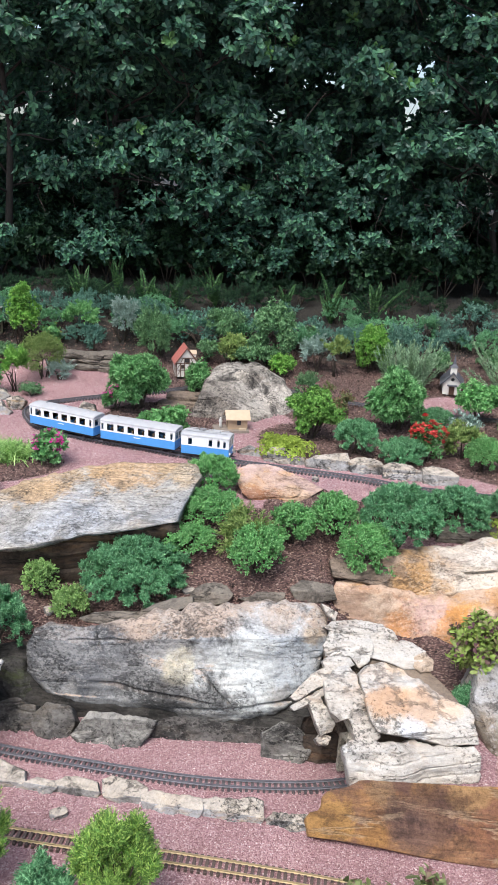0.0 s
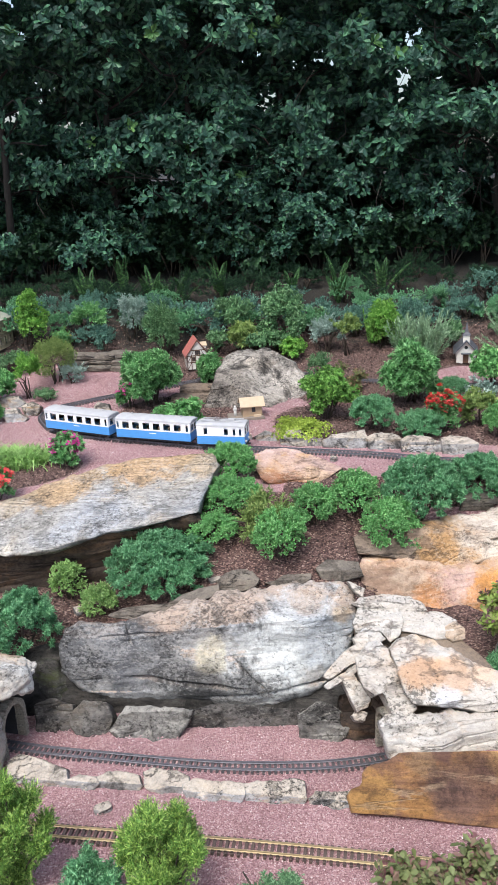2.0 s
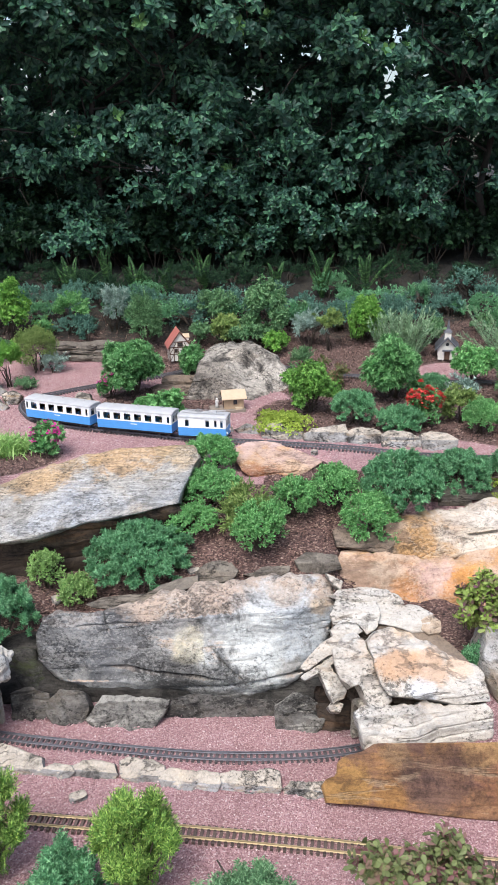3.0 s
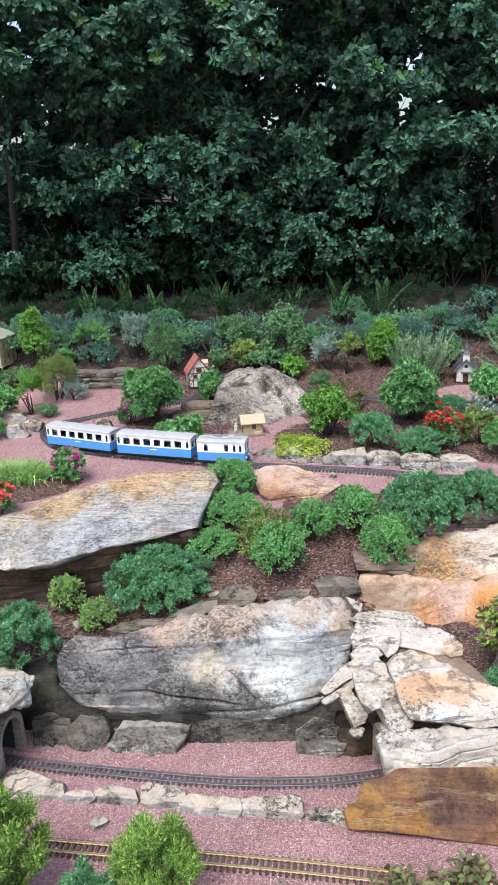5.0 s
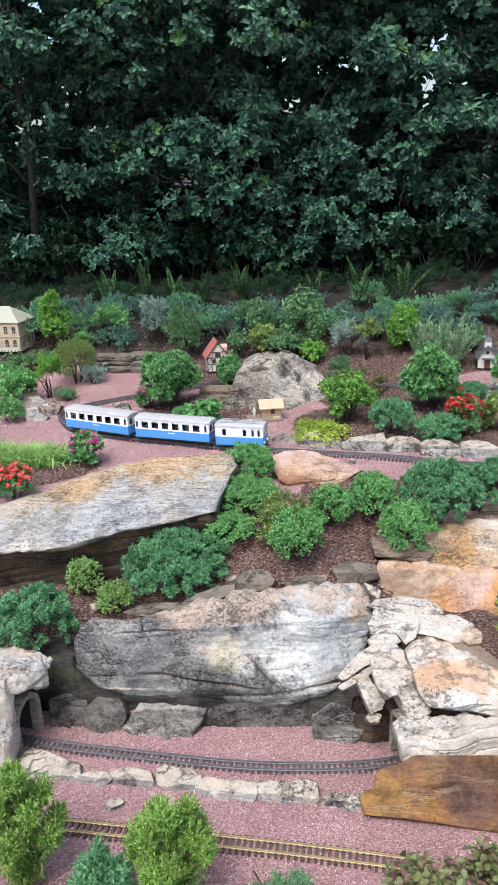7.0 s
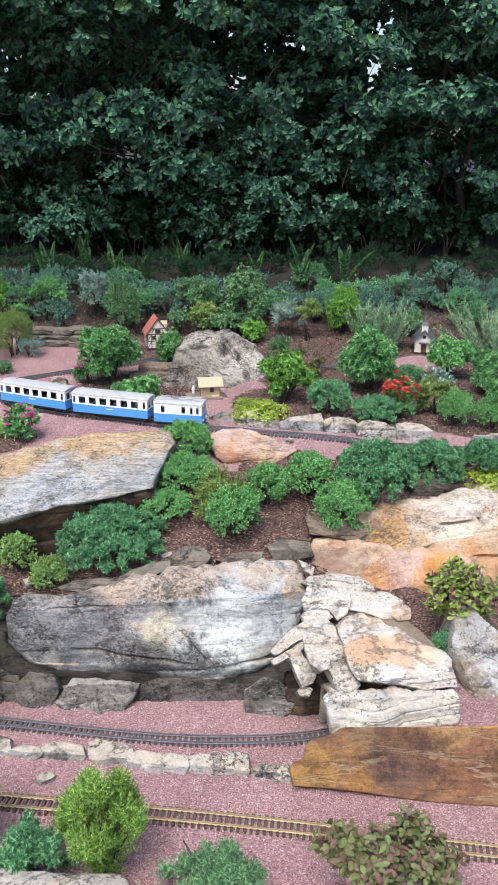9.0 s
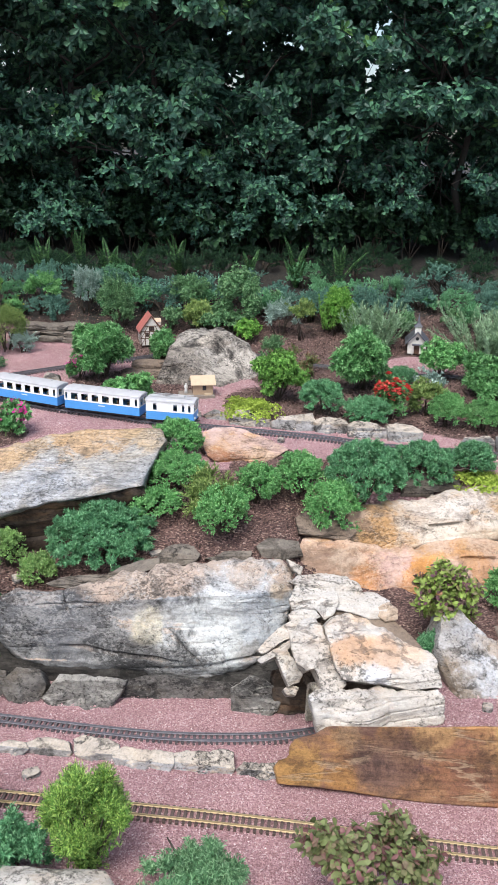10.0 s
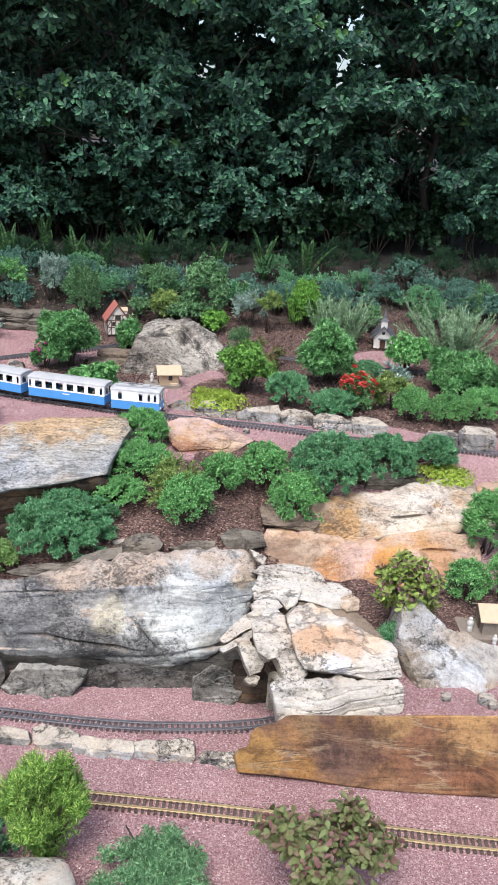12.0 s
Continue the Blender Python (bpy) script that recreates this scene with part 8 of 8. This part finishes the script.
def chapel(x, y, turn):
    ob = thing("chapel", "small white model chapel with a dark roof and spire", "model church", pose(x, y, height(x, y) - 0.004, 0, 0, turn) @ Matrix.Scale(1.08, 4))
    hw, d, wall, top = 0.062, 0.20, 0.085, 0.150
    part("wall", gable(hw, d, wall, top), M_PLASTER, ob)
    for s in (-1, 1):
        part("roof", roof_plane(hw, d, wall, top, s, 0.022, 0.007), M_SLATE, ob, "dark slate roof")
    part("tower", boxed(-0.022, 0.022, -0.085, -0.041, 0.12, 0.190, 0.001), M_PLASTER, ob)
    bm = bmesh.new()
    bmesh.ops.create_cone(bm, cap_ends=True, segments=4, radius1=0.040, radius2=0.010, depth=0.028, matrix=Matrix.Translation((0, -0.063, 0.203)) @ Matrix.Rotation(math.pi / 4, 4, "Z"))
    bmesh.ops.create_cone(bm, cap_ends=True, segments=4, radius1=0.016, radius2=0.001, depth=0.07, matrix=Matrix.Translation((0, -0.063, 0.247)) @ Matrix.Rotation(math.pi / 4, 4, "Z"))
    part("spire", bm, M_SLATE, ob, "dark pointed spire")
    f = -d / 2
    part("door", boxed(-0.018, 0.018, f - 0.003, f + 0.001, 0, 0.06, 0.001), M_TIMBER, ob)
    part("porch_roof", boxed(-0.034, 0.034, f - 0.03, f, 0.064, 0.072, 0.002), M_SLATE, ob)
    for s in (-1, 1):
        part("porch_post", boxed(s * 0.030 - 0.003, s * 0.030 + 0.003, f - 0.028, f - 0.022, 0, 0.065), M_PLASTER, ob)
    bm = bmesh.new()
    bmesh.ops.create_cone(bm, cap_ends=True, segments=16, radius1=0.012, radius2=0.012, depth=0.004, matrix=Matrix.Translation((0, f, 0.108)) @ Matrix.Rotation(math.pi / 2, 4, "X"))
    part("round_window", bm, M_DARKGLASS, ob)
    for py in (-0.05, 0.0, 0.05):
        for s in (-1, 1):
            window(ob, s * (hw + 0.001), py, 0.045, 0.022, 0.040, M_PLASTER, 90 * s)
    return ob


def hut(label, x, y, turn, m_wall, m_roof, w=0.125, d=0.10, plank=True):
    """A plain gabled hut, its ridge along its front."""
    ob = thing("hut", label, "model house", pose(x, y, height(x, y), 0, 0, turn))
    part("wall", gable(d / 2, w, 0.078, 0.112), m_wall, ob, at=pose(0, 0, 0.008, 0, 0, 90))
    for s in (-1, 1):
        part("roof", roof_plane(d / 2, w, 0.078, 0.112, s, 0.018, 0.004), m_roof, ob, "pale tan roof board", pose(0, 0, 0.008, 0, 0, 90))
    window(ob, w * 0.05, -d / 2 - 0.001, 0.055, 0.024, 0.032, M_DARKGLASS if plank else M_PLASTER)
    part("door", boxed(-0.013, 0.013, -0.002, 0.002, 0.008, 0.062, 0.001), M_TIMBER, ob, at=pose(-w / 2, 0, 0, 0, 0, 90))
    part("porch_deck", boxed(-w / 2 - 0.09, w / 2 + 0.01, -d / 2 - 0.035, d / 2 + 0.01, -0.01, 0.009, 0.002), M_GREYWOOD, ob)
    part("bench", boxed(0.005, 0.05, -d / 2 - 0.024, -d / 2 - 0.006, 0.008, 0.022, 0.002), m_roof, ob)
    return ob


def figurine(label, x, y, seed, h=0.075, lift=0.0):
    """A small standing figure, as one plain rounded shape."""
    bm = bmesh.new()
    bmesh.ops.create_cone(bm, cap_ends=True, segments=10, radius1=h * 0.17, radius2=h * 0.12, depth=h * 0.55, matrix=Matrix.Translation((0, 0, h * 0.275)))
    bmesh.ops.create_uvsphere(bm, u_segments=10, v_segments=8, radius=h * 0.19, matrix=Matrix.Translation((0, 0, h * 0.62)) @ Matrix.Diagonal((1, 0.8, 1.1, 1)))
    bmesh.ops.create_uvsphere(bm, u_segments=10, v_segments=8, radius=h * 0.11, matrix=Matrix.Translation((0, 0, h * 0.88)))
    me = bpy.data.meshes.new("figurine")
    bm.to_mesh(me)
    bm.free()
    me.materials.append(M_PEWTER)
    me.polygons.foreach_set("use_smooth", [True] * len(me.polygons))
    return tagged(put("figurine", me, at=pose(x, y, height(x, y) + lift - 0.001)), label, "figurine", "figurines")


cx, cy = -0.582, 6.020
cottage(cx, cy + 0.16, 12)
cx, cy = -2.457, 6.495
villa(cx, cy + 0.13, -8)
cx, cy = 1.472, 6.015
chapel(cx, cy + 0.1, -12)
cx, cy = -0.144, 5.057
hut("tan wooden model hut on a dark deck before the granite boulder", cx, cy + 0.05, 10, M_PLYWOOD, M_TANROOF)
figurine("small grey figurine standing on the hut's deck", cx - 0.105, cy + 0.03, 1, 0.07, 0.009)
cx, cy = 1.338, 2.902
hut("grey-brown boarded model hut with a tan roof behind the pointed boulder", cx + 0.03, cy + 0.05, -4, M_GREYWOOD, M_TANROOF, 0.17, 0.12, False)
cx, cy = 1.233, 2.938
figurine("small pale figurine standing beside the boarded hut", cx, cy - 0.01, 2, 0.08)
cx, cy = 1.309, 2.860
figurine("small pale figurine standing before the boarded hut", cx, cy - 0.03, 3, 0.06)


# ---------------------------------------------------------------- loose granite chips
def chips(name, label, count, spots, size, mat, seed):
    """Loose pieces too many to count, lying on the soil."""
    rnd = np.random.default_rng(seed)
    xy = spots(rnd, count)
    z = np.array([height(a, b) for a, b in xy])
    n = len(xy)
    shape = np.array([(1, 0, 0), (-0.5, 0.8, 0.1), (-0.6, -0.8, -0.1), (0.1, 0.1, 0.8), (0, 0, -0.6)])
    faces = np.array([(0, 1, 3), (1, 2, 3), (2, 0, 3), (1, 0, 4), (2, 1, 4), (0, 2, 4)])
    ang = rnd.uniform(0, 6.28, n)
    s = size * rnd.uniform(0.5, 1.3, n)
    p = shape[None] * s[:, None, None] * rnd.uniform(0.6, 1.2, (n, 5, 3))
    c, q = np.cos(ang)[:, None], np.sin(ang)[:, None]
    v = np.stack([p[:, :, 0] * c - p[:, :, 1] * q + xy[:, :1], p[:, :, 0] * q + p[:, :, 1] * c + xy[:, 1:], p[:, :, 2] + (z + s * 0.2)[:, None]], 2).reshape(-1, 3)
    f = (np.arange(n)[:, None, None] * 5 + faces[None]).reshape(-1, 3)
    ob = new(name, quads(name, v, f, mat))
    return tagged(ob, label, "gravel", kind="stuff")


def chip_material(name, stops):
    m, t, b, o = material(name)
    g = t.nodes.new("ShaderNodeNewGeometry")
    t.links.new(ramp(t, g.outputs["Random Per Island"], stops), b.inputs["Base Color"])
    b.inputs["Roughness"].default_value = 0.85
    return m


M_CHIP = chip_material("granite_chip", [(0, (0.22, 0.115, 0.125)), (0.3, (0.34, 0.195, 0.205)), (0.65, (0.42, 0.262, 0.272)), (0.9, (0.53, 0.37, 0.37)), (1, (0.68, 0.60, 0.59))])
M_BARKCHIP = chip_material("bark_chip", [(0, (0.02, 0.012, 0.010)), (0.5, (0.076, 0.042, 0.036)), (0.85, (0.155, 0.093, 0.08)), (1, (0.34, 0.25, 0.21))])


def front_spots(rnd, n):
    p = np.stack([rnd.uniform(-1.6, 1.8, n), 1.45 + 1.45 * rnd.uniform(0, 1, n)], 1)
    return p[~((p[:, 0] > 0.4) & (p[:, 1] > 2.24) & (p[:, 1] < 2.40))]


def upper_spots(rnd, n):
    p = np.stack([rnd.uniform(-2.3, 2.3, n), rnd.uniform(4.1, 6.2, n)], 1)
    return p[[bed_share(a, b) < 0.5 for a, b in p]]


def bark_spots(rnd, n):
    p = np.stack([rnd.uniform(-2.4, 2.4, n), rnd.uniform(3.15, 7.0, n)], 1)
    return p[[bed_share(a, b) > 0.5 for a, b in p]]


chips("gravel", "loose pink granite chips over the front path", 20000, front_spots, 0.0046, M_CHIP, 1)
chips("gravel", "loose pink granite chips over the upper path", 9000, upper_spots, 0.006, M_CHIP, 2)
chips("bark_mulch", "loose dark-red bark chips over the beds", 42000, bark_spots, 0.0075, M_BARKCHIP, 3)
